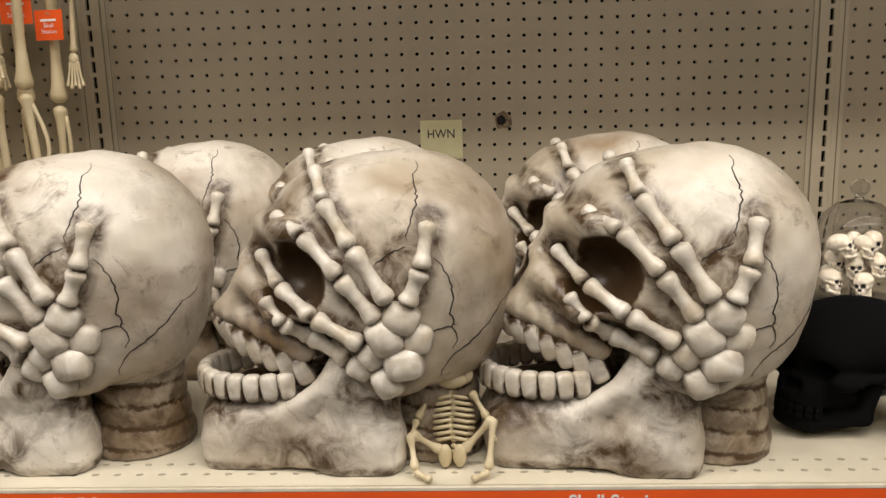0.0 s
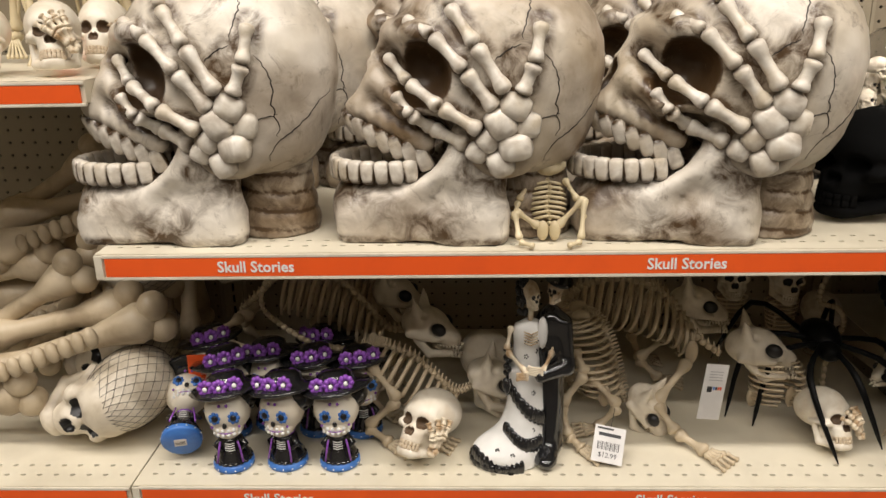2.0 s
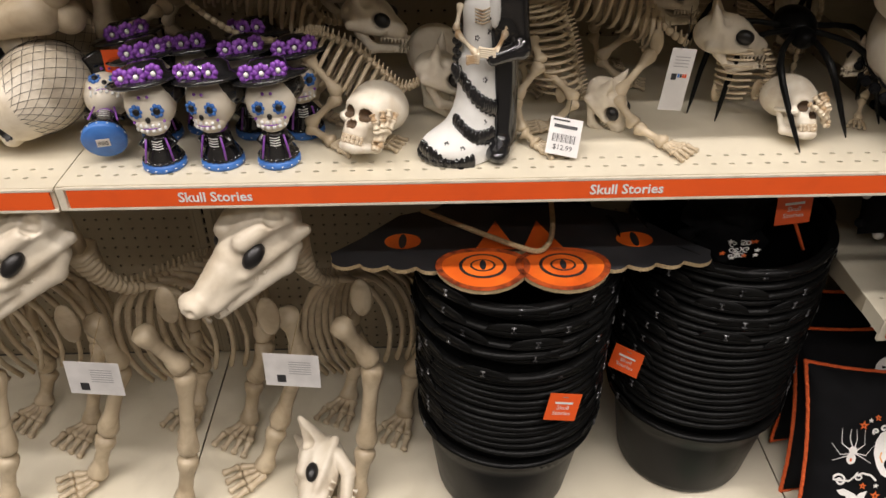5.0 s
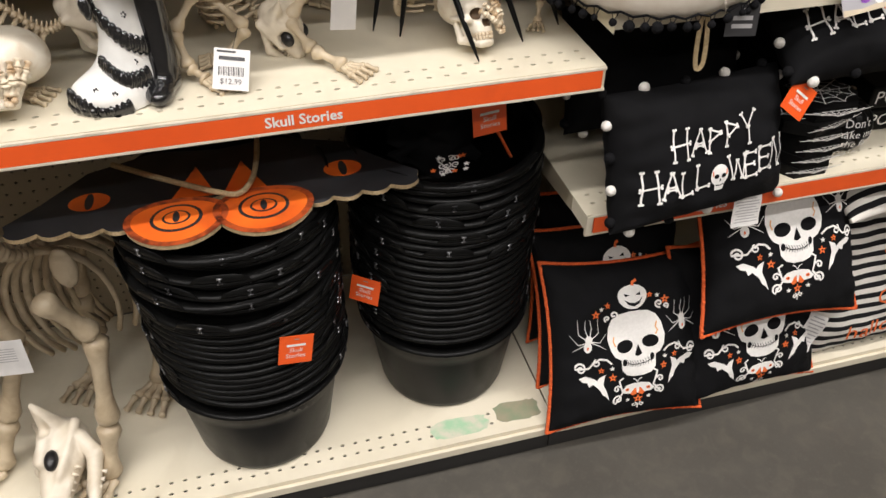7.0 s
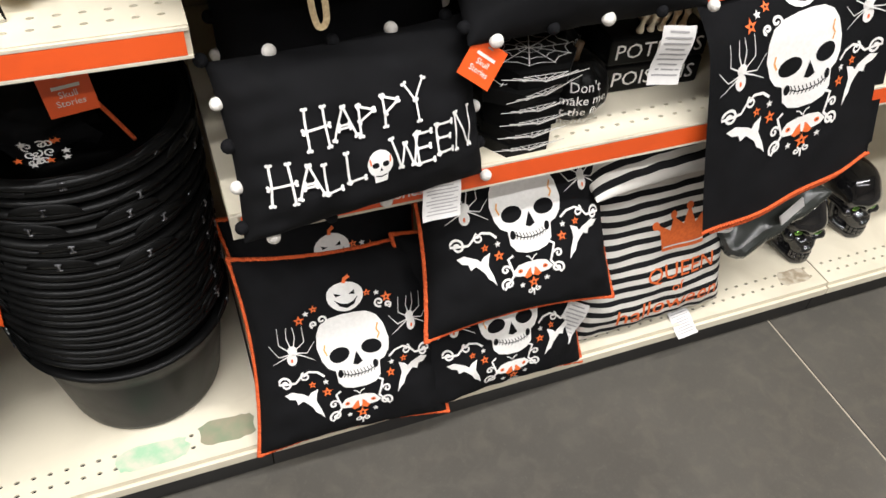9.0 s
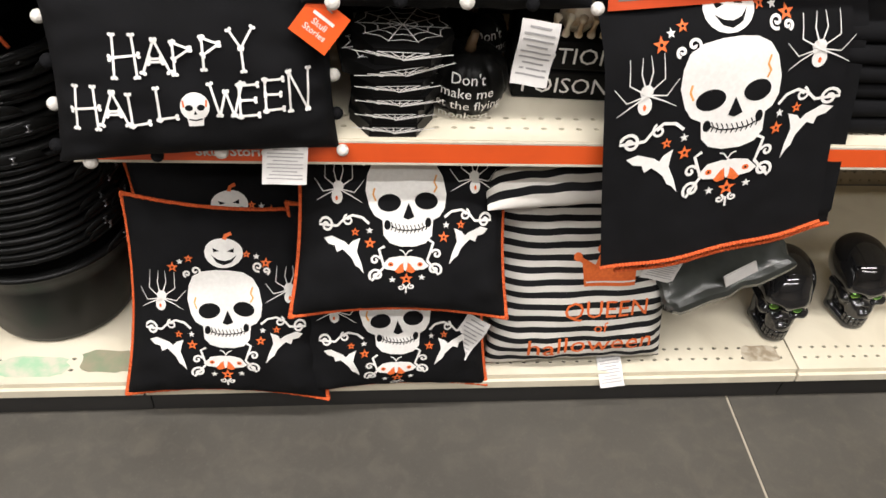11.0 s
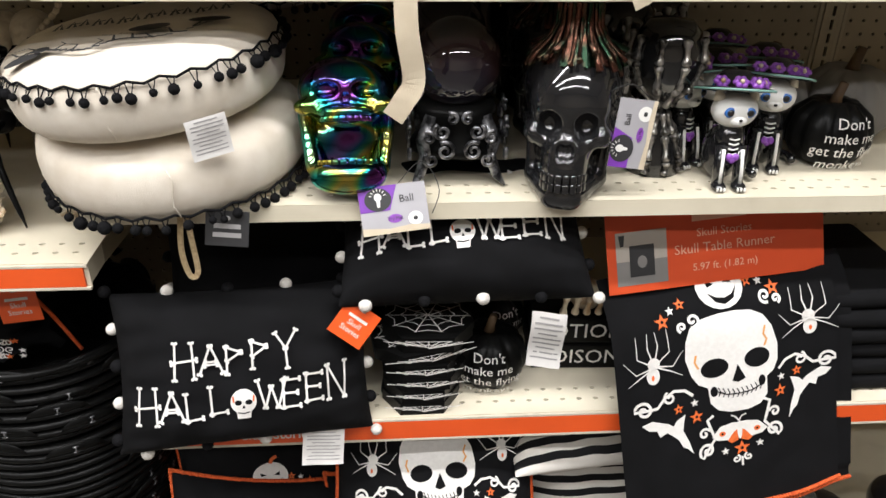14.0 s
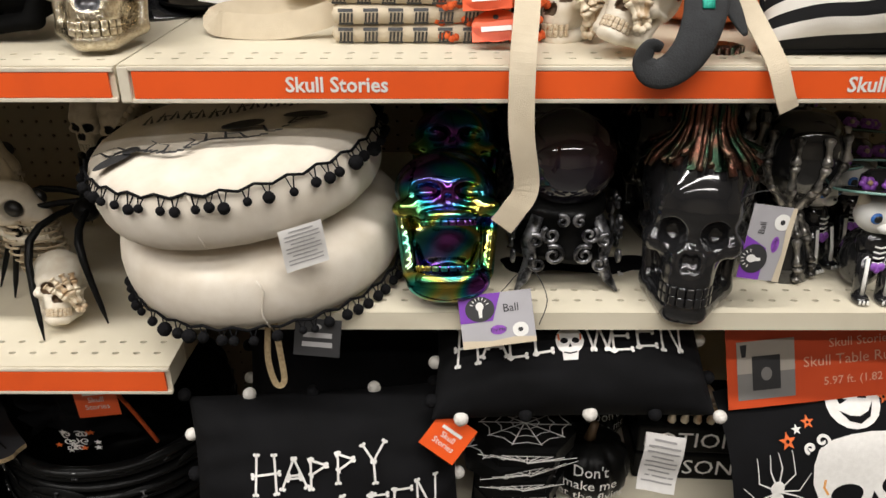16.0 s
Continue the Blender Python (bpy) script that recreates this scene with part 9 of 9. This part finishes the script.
def candle_skull():
    ob = thing("candle_skull", "glossy black skull candle holder with dripping iridescent candle", "candle holder", at=pose(1.832, -0.508, MID_B + 0.094, -4, 0, -16))
    me, tg = skull_mesh("gloss", M["blackgloss"], M["blackgloss"])
    add_part("skull", me, ob, at=Matrix.Diagonal((0.090, 0.088, 0.102, 1)))
    if "glosst2" not in SKULLS:
        SKULLS["glosst2"] = tg.mesh("teeth", M["blackgloss"])
    add_part("teeth", SKULLS["glosst2"], ob, at=Matrix.Diagonal((0.090, 0.088, 0.102, 1)))
    g = Geo().lathe([(0.050, 0.072), (0.040, 0.090), (0.029, 0.106), (0.025, 0.125), (0.023, 0.160), (0.0225, 0.192), (0.019, 0.198), (0.0, 0.194)], 44, wob=lambda a, z: 1 + 0.07 * math.sin(11 * a + z * 30) + 0.05 * math.sin(23 * a))
    rnd = random.Random(6)
    wax = mat("oil_slick_wax", (0.17, 0.07, 0.05), (0.015, 0.035, 0.02), 0.24, 40, 0.42, 0.62, 0.6, 140, metal=0.9)
    candle = add_part("candle", g.mesh("candle", wax), ob, "dripping dark iridescent candle")
    # wax runs of uneven length
    for k in range(26):
        a = 2 * math.pi * k / 26 + rnd.uniform(-0.08, 0.08)
        low = rnd.uniform(0.056, 0.092)
        pts = [(0.0235, 0.196), (0.0245, 0.150), (0.027, 0.115), (0.036, 0.098), (0.052, 0.082), (0.062, low)]
        pts = [q for q in pts if q[1] >= low]
        g = Geo().tube([(q * math.cos(a + 2 * (z - 0.1) * math.sin(k)), q * math.sin(a + 2 * (z - 0.1) * math.sin(k)), z) for q, z in pts], [0.0030 + 0.0008 * math.sin(k + i) + (0.0012 if i == len(pts) - 1 else 0) for i in range(len(pts))], 7)
        add_part("wax_drip", g.mesh("wax_drip", wax), candle)
    tag = thing("product_tag", "grey printed tag with purple corner on a cord", "tag", "product tags", at=pose(1.898, -0.560, MID_B + 0.088, 84, 0, -4) @ pose(0, 0, 0, 0, 0, 84))
    try_tag(tag, 0.086, 0.046)
    return ob


# further rows of the same goods stand behind the front ones
CANDLE = candle_skull()
copy_thing(CANDLE, pose(1.846, -0.300, MID_B + 0.094, -2, 0, -8))
copy_thing(CANDLE, pose(1.835, -0.135, MID_B + 0.094, -2, 0, 6))


def bony_goblet(at):
    ob = thing("bony_goblet", "black and silver goblet held by bony fingers", "goblet", "bony goblets", at=at)
    add_part("bowl", Geo().lathe([(0.0, 0.095), (0.018, 0.10), (0.040, 0.125), (0.048, 0.155), (0.040, 0.190), (0.028, 0.203), (0.0, 0.206)], 28).mesh("bowl", M["blackgloss"]), ob)
    add_part("stem", Geo().lathe([(0.012, 0.10), (0.009, 0.085), (0.012, 0.075), (0.022, 0.055), (0.034, 0.02), (0.038, 0.0), (0.0, 0.0)], 24).mesh("stem", M["blackgloss"]), ob)
    sv = mat("silver_bone_paint", (0.45, 0.43, 0.40), (0.06, 0.055, 0.05), 0.3, 60, 0.4, 0.55, metal=0.7)
    for k in range(9):
        a = 2 * math.pi * k / 9
        g = Geo()
        q = [(0.012, 0.092), (0.038, 0.122), (0.050, 0.155), (0.045, 0.188)]
        for (r0, z0), (r1, z1) in zip(q, q[1:]):
            g.bone((r0 * math.cos(a), r0 * math.sin(a), z0), (r1 * math.cos(a), r1 * math.sin(a), z1), 0.0046, 7, 0, 1.4, 0.8)
        add_part("finger_bone", g.mesh("finger_bone", sv), ob)
        g = Geo()
        q = [(0.010, 0.082), (0.024, 0.055), (0.037, 0.022), (0.039, 0.004)]
        for (r0, z0), (r1, z1) in zip(q, q[1:]):
            g.bone((r0 * math.cos(a), r0 * math.sin(a), z0), (r1 * math.cos(a), r1 * math.sin(a), z1), 0.0044, 7, 0, 1.4, 0.8)
        add_part("lower_bone", g.mesh("lower_bone", sv), ob)
    return ob


GOB = bony_goblet(pose(1.966, -0.455, MID_B))
copy_thing(GOB, pose(1.945, -0.32, MID_B, 0, 0, 20))
copy_thing(GOB, pose(2.01, -0.25, MID_B, 0, 0, 35))
copy_thing(GOB, pose(1.955, -0.14, MID_B, 0, 0, 10))
card_tag("price_tag", "dark printed tag hanging beside a goblet", pose(1.912, -0.44, MID_B + 0.135, 86, 0, 10) @ pose(0, 0, 0, 0, 0, -14), 0.036, 0.06, "price")


def cat_lady(at):
    """Black sugar-skull cat in a flowered hat, one moulded figurine."""
    g = Geo()
    g.ball((0, 0.012, 0.034), (0.024, 0.028, 0.034), 18, 12, 4)
    g.ball((0, -0.004, 0.058), (0.018, 0.018, 0.020), 16, 10, 4)
    for s in (-1, 1):
        g.tube([(s * 0.011, -0.016, 0.052), (s * 0.012, -0.022, 0.028), (s * 0.012, -0.024, 0.006)], [0.008, 0.0072, 0.007], 10, 4)
        g.ball((s * 0.012, -0.029, 0.005), (0.009, 0.012, 0.006), 10, 7, 4)
        g.tube([(s * 0.011, -0.0245, 0.050), (s * 0.012, -0.0300, 0.026), (s * 0.012, -0.0318, 0.010)], 0.0021, 6, 5)
        for k in range(3):
            g.ball((s * 0.012 + (k - 1) * 0.004, -0.040, 0.005), (0.0016, 0.002, 0.003), 6, 4, 5)
        g.tube([(s * 0.019, -0.004, 0.105), (s * 0.024, -0.002, 0.120)], [0.008, 0.001], 8, 0)
    for k in range(4):
        g.tube([(-0.006, -0.0215, 0.062 - k * 0.006), (0.0, -0.0235, 0.061 - k * 0.006), (0.006, -0.0215, 0.062 - k * 0.006)], 0.0011, 5, 5)
    for s in (-1, 1):
        g.ball((s * 0.0035, -0.0245, 0.040), (0.0048, 0.003, 0.0048), 8, 6, 2)
    g.ball((0, -0.0245, 0.0365), (0.004, 0.003, 0.004), 8, 6, 2)
    g.ball((0, -0.004, 0.092), (0.027, 0.022, 0.021), 20, 12, 5)
    g.ball((0, -0.022, 0.084), (0.010, 0.007, 0.007), 12, 8, 5)
    for s in (-1, 1):
        g.ball((s * 0.0115, -0.0225, 0.094), (0.0068, 0.003, 0.0062), 10, 7, 3)
        g.ball((s * 0.0115, -0.0248, 0.094), (0.0042, 0.002, 0.0040), 10, 7, 1)
    g.ball((0, -0.0290, 0.0865), (0.0024, 0.0018, 0.0018), 8, 5, 1)
    o = len(g.v)
    g.lathe([(0.0, 0.0), (0.044, 0.002), (0.047, 0.0045), (0.043, 0.006), (0.024, 0.007), (0.022, 0.020), (0.014, 0.026), (0.0, 0.027)], 28, 4, wob=lambda a, z: 1 + 0.04 * math.sin(4 * a))
    hat = pose(0, 0.006, 0.109, -16, 3, 0)
    g.v[o:] = [tuple(hat @ Vector(q)) for q in g.v[o:]]
    o = len(g.v)
    g.tube([(0.047 * (1 + 0.04 * math.sin(4 * a)) * math.cos(a), 0.047 * (1 + 0.04 * math.sin(4 * a)) * math.sin(a), 0.0035) for a in [2 * math.pi * k / 40 for k in range(41)]], 0.0015, 6, 8, False)
    for k, (cx, cy) in enumerate(((-0.024, -0.020), (-0.006, -0.031), (0.014, -0.028), (0.028, -0.012))):
        for j in range(6):
            a = 2 * math.pi * j / 6
            g.ball((cx + 0.006 * math.cos(a), cy + 0.003 * math.sin(a), 0.012 + 0.004 * math.sin(a)), (0.0042, 0.0032, 0.0036), 7, 5, 2)
        g.ball((cx, cy - 0.004, 0.013), 0.003, 6, 5, 6)
    g.v[o:] = [tuple(hat @ Vector(q)) for q in g.v[o:]]
    g.tube(catmull([(0.015, 0.035, 0.008), (0.035, 0.02, 0.008), (0.038, -0.004, 0.010)], 8), 0.005, 8, 4)
    ob = tagged(new("figurine", g.mesh("figurine", *SLOTS, mat("mint_brim_paint", (0.20, 0.36, 0.32), None, 0.5))), "black painted skeleton cat figurine in purple-flowered hat", "figurine", "flowered-hat cats")
    ob.matrix_basis = at
    return ob


CATLADY = cat_lady(pose(2.045, -0.505, MID_B, 0, 0, -3) @ Matrix.Scale(1.10, 4))
for x, y, rz in ((2.125, -0.445, -16), (2.005, -0.425, 25), (2.065, -0.39, 8), (2.150, -0.36, -10), (2.03, -0.28, 5), (2.11, -0.27, -8), (2.07, -0.17, 12)):
    copy_thing(CATLADY, pose(x, y, MID_B, 0, 0, rz))


# ---- upper shelf of the second bay ----
def strap(name, label, pts, w, m="canvas", parent=None):
    ob = parent or thing(name, label, "strap", at=Matrix())
    pp = catmull(pts, 36)
    vs, fs = [], []
    up = Vector((1, 0, 0))
    for i, q in enumerate(pp):
        t = (pp[min(i + 1, 35)] - pp[max(i - 1, 0)]).normalized()
        side_ = t.cross(Vector((0, -1, 0.25)))
        side_ = side_.normalized() if side_.length > 0.05 else Vector((1, 0, 0))
        for s, d in ((-1, 0), (1, 0), (1, 0.0016), (-1, 0.0016)):
            vs.append(q + side_ * s * w / 2 + t.cross(side_) * d)
    for i in range(35):
        for k in range(4):
            a, b = i * 4 + k, i * 4 + (k + 1) % 4
            fs.append((a, b, b + 4, a + 4))
    add_part("webbing", Geo().put(vs, fs).mesh("webbing", M[m], smooth=False), ob)
    return ob


def totes():
    for k in range(4):
        ob = thing("tote_bag", "folded cream canvas tote bag with black printed motif", "tote bag", "folded tote bags", at=pose(1.520 + 0.004 * math.sin(k * 5), -0.365, TOP_B + 0.0005 + 0.0205 * k, 0, 0, 3 * math.sin(k * 2)))
        g = Geo().box((-0.098, -0.10, 0.0), (0.098, 0.14, 0.020), 0, 0.008)
        add_part("cloth", g.mesh("cloth", M["canvas"]), ob)
        p = Print()
        for j in range(7):
            x = -0.088 + 0.027 * j
            for q in range(4):
                p.stroke([(x + 0.004 * q, 0.004), (x + 0.004 * q + 0.001, 0.014)], 0.0022, 0)
            p.stroke([(x - 0.002, 0.0165), (x + 0.014, 0.0165)], 0.0034, 0)
            p.stroke([(x - 0.002, 0.0025), (x + 0.014, 0.0025)], 0.0026, 0)
        add_part("print", p.lay("print", [M["ink"]], lambda u, v, s: (u, -0.1006 - s - 0.004 * math.sin(v * 150), v), 0.03), ob)
    ob = thing("tote_bag", "cream canvas tote bag with black witch hat print, standing folded", "tote bag", "folded tote bags", at=pose(1.475, -0.30, TOP_B + 0.086, 42, 0, -4))
    place = pillow_face(0.24, 0.16, 0.012, 33, 0.02)
    add_part("cloth", cushion_body("cloth", 0.24, 0.16, place, M["canvas"], 18), ob)
    p = Print()
    p.poly([(-0.09, -0.03), (-0.06, -0.022), (0.0, -0.02), (0.05, -0.022), (0.09, -0.03), (0.04, -0.04), (-0.05, -0.04)], 0)
    p.poly([(-0.04, -0.024), (0.04, -0.024), (0.02, 0.04), (0.03, 0.065), (-0.01, 0.04)], 0)
    p.poly([(0.0, -0.018), (0.022, -0.018), (0.022, 0.0), (0.0, 0.0)], 1)
    add_part("print", p.lay("print", [M["ink"], M["orangeprint"]], lambda u, v, s: place(u, v, s + 0.0006), 0.02), ob)
    strap("bag_strap", "cream canvas bag handle lying on the shelf", [(1.50, -0.40, TOP_B + 0.075), (1.45, -0.42, TOP_B + 0.040), (1.37, -0.44, TOP_B + 0.016), (1.29, -0.43, TOP_B + 0.016), (1.285, -0.38, TOP_B + 0.018), (1.35, -0.345, TOP_B + 0.022), (1.42, -0.33, TOP_B + 0.03)], 0.028)
    strap("bag_strap", "cream canvas bag handle hanging over the shelf edge", [(1.635, -0.46, TOP_B + 0.085), (1.628, -0.53, TOP_B + 0.05), (1.622, -0.572, TOP_B + 0.008), (1.622, -0.585, TOP_B - 0.06), (1.630, -0.583, TOP_B - 0.12), (1.618, -0.585, TOP_B - 0.145), (1.605, -0.584, TOP_B - 0.165)], 0.026)
    strap("bag_strap", "cream canvas tie hanging over the shelf edge", [(1.835, -0.47, TOP_B + 0.09), (1.855, -0.53, TOP_B + 0.04), (1.868, -0.572, TOP_B + 0.005), (1.878, -0.582, TOP_B - 0.025), (1.885, -0.582, TOP_B - 0.04)], 0.020)
    strap("bag_strap", "jute cord loop below the cushions", [(1.345, -0.575, 0.975), (1.342, -0.582, 0.93), (1.348, -0.582, 0.895), (1.358, -0.582, 0.90), (1.356, -0.580, 0.94), (1.352, -0.575, 0.975)], 0.007, "rope")


totes()


def orange_goods():
    for k in range(5):
        ob = thing("gift_bag", "folded black cloth bag with orange bobble edge", "cloth bag", "orange-edged bags", at=pose(1.595, -0.385, TOP_B + 0.0005 + 0.0165 * k, 0, 0, 5 * math.sin(k * 3 + 1)))
        add_part("cloth", Geo().box((-0.055, -0.07, 0.0), (0.055, 0.09, 0.0155), 0, 0.006).mesh("cloth", M["blackcloth"]), ob)
        g = Geo()
        for j in range(24):
            g.ball((-0.058 + 0.116 * j / 23, -0.074 - 0.004 * math.sin(j), 0.008 + 0.002 * math.sin(j * 2 + k)), 0.0048, 7, 5)
        for j in range(10):
            g.ball((-0.059, -0.07 + 0.012 * j, 0.008), 0.0045, 7, 5)
        add_part("trim", g.mesh("trim", M["orangetrim"]), ob, "bobbled orange trim")
    for x, y, z, rx in ((1.590, -0.475, TOP_B + 0.052, 40), (1.600, -0.488, TOP_B + 0.024, 48)):
        t = thing("hang_tag_card", "rounded orange paper hang tag on folded bags", "tag", "orange hang tags", at=pose(x, y, z, rx, 0, -6) @ pose(0, 0, 0, 0, 0, 186))
        g = Geo().lathe([(0.0, 0.0), (0.026, 0.0), (0.026, 0.001), (0.0, 0.001)], 24, sy=0.75)
        g.box((-0.026, 0.0, 0.0), (0.026, 0.018, 0.001))
        card = add_part("card", g.mesh("card", M["red"], smooth=False), t)
        p = Print()
        p.poly([(-0.016, 0.001), (0.016, 0.001), (0.016, 0.007), (-0.016, 0.007)], 0)
        p.oval((0, -0.010), 0.003, 0.003, 1, 12)
        add_part("print", p.lay("print", [M["white"], M["ink"]], lambda u, v, s: (u, v, 0.001 + s)), card)
    # skull under an orange cloth hat
    ob = see_no_evil(pose(1.690, -0.42, TOP_B + 0.052, 0, 0, -40), 0.058, *FAN_SIDE)
    hatob = thing("orange_hat", "orange felt hat with black pompom edge on a skull", "hat", at=pose(1.690, -0.405, TOP_B + 0.072, -8, 6, 0))
    g = Geo().lathe([(0.062, -0.004), (0.060, 0.004), (0.050, 0.020), (0.034, 0.042), (0.030, 0.07), (0.0, 0.075)], 40, wob=lambda a, z: 1 + 0.05 * math.sin(6 * a))
    add_part("crown", g.mesh("crown", M["pumpkin"]), hatob)
    g = Geo()
    g.tube([(0.063 * math.cos(a), 0.063 * math.sin(a), -0.004 + 0.002 * math.sin(6 * a)) for a in [2 * math.pi * j / 40 for j in range(41)]], 0.0028, 6, cap=False)
    for j in range(20):
        a = 2 * math.pi * j / 20
        g.ball((0.066 * math.cos(a), 0.066 * math.sin(a), -0.012), 0.005, 8, 6)
    add_part("pompom_trim", g.mesh("pompom_trim", M["pomblack"]), hatob, "black pompom trim")
    # skull in a felt witch hat, its curled tip hanging over the edge
    see_no_evil(pose(1.742, -0.505, TOP_B + 0.048, -26, 14, -34) @ Matrix.Diagonal((1, 0.95, 0.92, 1)), 0.052, *FAN_FACE)
    hat2 = thing("witch_hat", "dark grey felt witch hat with striped band and green buckle", "hat", at=Matrix())
    g = Geo().tube(catmull([(1.795, -0.520, 1.358), (1.797, -0.545, 1.338), (1.794, -0.566, 1.314), (1.783, -0.577, 1.284), (1.766, -0.579, 1.264), (1.747, -0.580, 1.260), (1.736, -0.580, 1.272), (1.742, -0.580, 1.286), (1.753, -0.580, 1.284)], 40),
                   [0.021 * (1 - k / 39) ** 0.8 + 0.0045 for k in range(40)], 16, flat=0.35)
    add_part("crown", g.mesh("crown", M["felt"]), hat2, "curling felt tip")
    g = Geo().tube(catmull([(1.838, -0.560, 1.292), (1.826, -0.548, 1.315), (1.806, -0.530, 1.350), (1.790, -0.515, 1.372), (1.766, -0.505, 1.380)], 20), [0.004 + 0.016 * math.sin(math.pi * k / 19) for k in range(20)], 12, flat=0.3)
    add_part("brim", g.mesh("brim", M["felt"]), hat2, "drooping felt brim")
    g = Geo().tube([(1.752, -0.492, 1.372), (1.768, -0.502, 1.364), (1.784, -0.512, 1.354), (1.799, -0.520, 1.342)], [0.026, 0.029, 0.031, 0.031], 28)
    me = g.mesh("striped_band", M["hatstripe"])
    at = me.attributes.new("flat", "FLOAT_VECTOR", "POINT")
    at.data.foreach_set("vector", np.array([(0, 10 + 0.0085 * min(k % 28, 28 - k % 28), 0) for k in range(len(me.vertices))], dtype=np.float32).ravel())
    add_part("striped_band", me, hat2, "orange and black striped band")
    add_part("buckle", Geo().box((-0.006, -0.0015, -0.008), (0.006, 0.0015, 0.008), 0, 0.001, pose(1.795, -0.568, 1.326, -30, 0, 0)).mesh("buckle", M["teal"]), hat2, "green glitter buckle")
    # dark stacked plates with a price tag
    for k in range(4):
        pl = thing("plate", "black ceramic plate in a stack", "plate", "stacked plates", at=pose(1.238, -0.235, TOP_B + 0.0005 + 0.017 * k))
        add_part("dish", Geo().lathe([(0.0, 0.0), (0.045, 0.0), (0.05, 0.004), (0.075, 0.012), (0.078, 0.016), (0.072, 0.016), (0.048, 0.008), (0.0, 0.006)], 36).mesh("dish", M["blackplastic"]), pl)
    card_tag("price_tag", "white price tag hanging on stacked plates", pose(1.268, -0.330, TOP_B + 0.050, 78, 0, -6) @ pose(0, 0, 0, 0, 0, -6), 0.048, 0.055, "price")


orange_goods()
# tag below the cushions, printed in small white letters that cannot be told
tg2 = thing("product_tag", "small black printed tag below a cushion", "tag", "product tags", at=pose(1.402, -0.586, 0.962, 76, 0, 2) @ pose(0, 0, 0, 0, 0, -6))
add_part("card", Geo().box((-0.026, -0.022, 0), (0.026, 0.022, 0.0008)).mesh("card", M["ink"], smooth=False), tg2)
p = Print()
p.poly([(-0.016, 0.0), (0.016, 0.0), (0.016, 0.006), (-0.016, 0.006)], 0)
p.poly([(-0.017, -0.011), (0.017, -0.011), (0.017, -0.005), (-0.017, -0.005)], 0)
p.oval((0, 0.013), 0.004, 0.003, 0, 10)
add_part("print", p.lay("print", [M["greyink"]], lambda u, v, s: (u, v, 0.0008 + s)), tg2)

# ---- paint and glue stains on the base deck ----
def stain(x0, x1, y0, y1, m, seed, name, label):
    rnd = random.Random(seed)
    p = Print()
    n = 26
    cx, cy, rx, ry = (x0 + x1) / 2, (y0 + y1) / 2, (x1 - x0) / 2, (y1 - y0) / 2
    p.poly([(cx + rx * math.copysign(abs(math.cos(a)) ** 0.5, math.cos(a)) * rnd.uniform(0.85, 1.0), cy + ry * math.copysign(abs(math.sin(a)) ** 0.5, math.sin(a)) * rnd.uniform(0.8, 1.0)) for a in [2 * math.pi * k / n for k in range(n)]], 0)
    tagged(new(name, p.lay(name, [m], lambda u, v, s: (u, v, DECK + 0.0003 + s * 0.3), 0.05)), label, "stain", kind="structure")


green = mat("pale_green_paint_smear", (0.36, 0.56, 0.36), (0.60, 0.58, 0.46), 0.5, 30, 0.4, 0.6)
stain(1.10, 1.205, -0.542, -0.487, mat("green_brown_residue", (0.22, 0.26, 0.16), (0.30, 0.27, 0.18), 0.7, 40), 1, "glue_patch", "greenish glue residue patch on the deck edge")
stain(0.96, 1.09, -0.548, -0.500, green, 2, "paint_smear", "pale green paint smear on the deck edge")
stain(2.335, 2.415, -0.545, -0.500, mat("brown_residue", (0.30, 0.24, 0.16), (0.50, 0.44, 0.34), 0.7, 60, 0.4, 0.6), 3, "glue_patch", "brown glue residue patch on the deck edge")
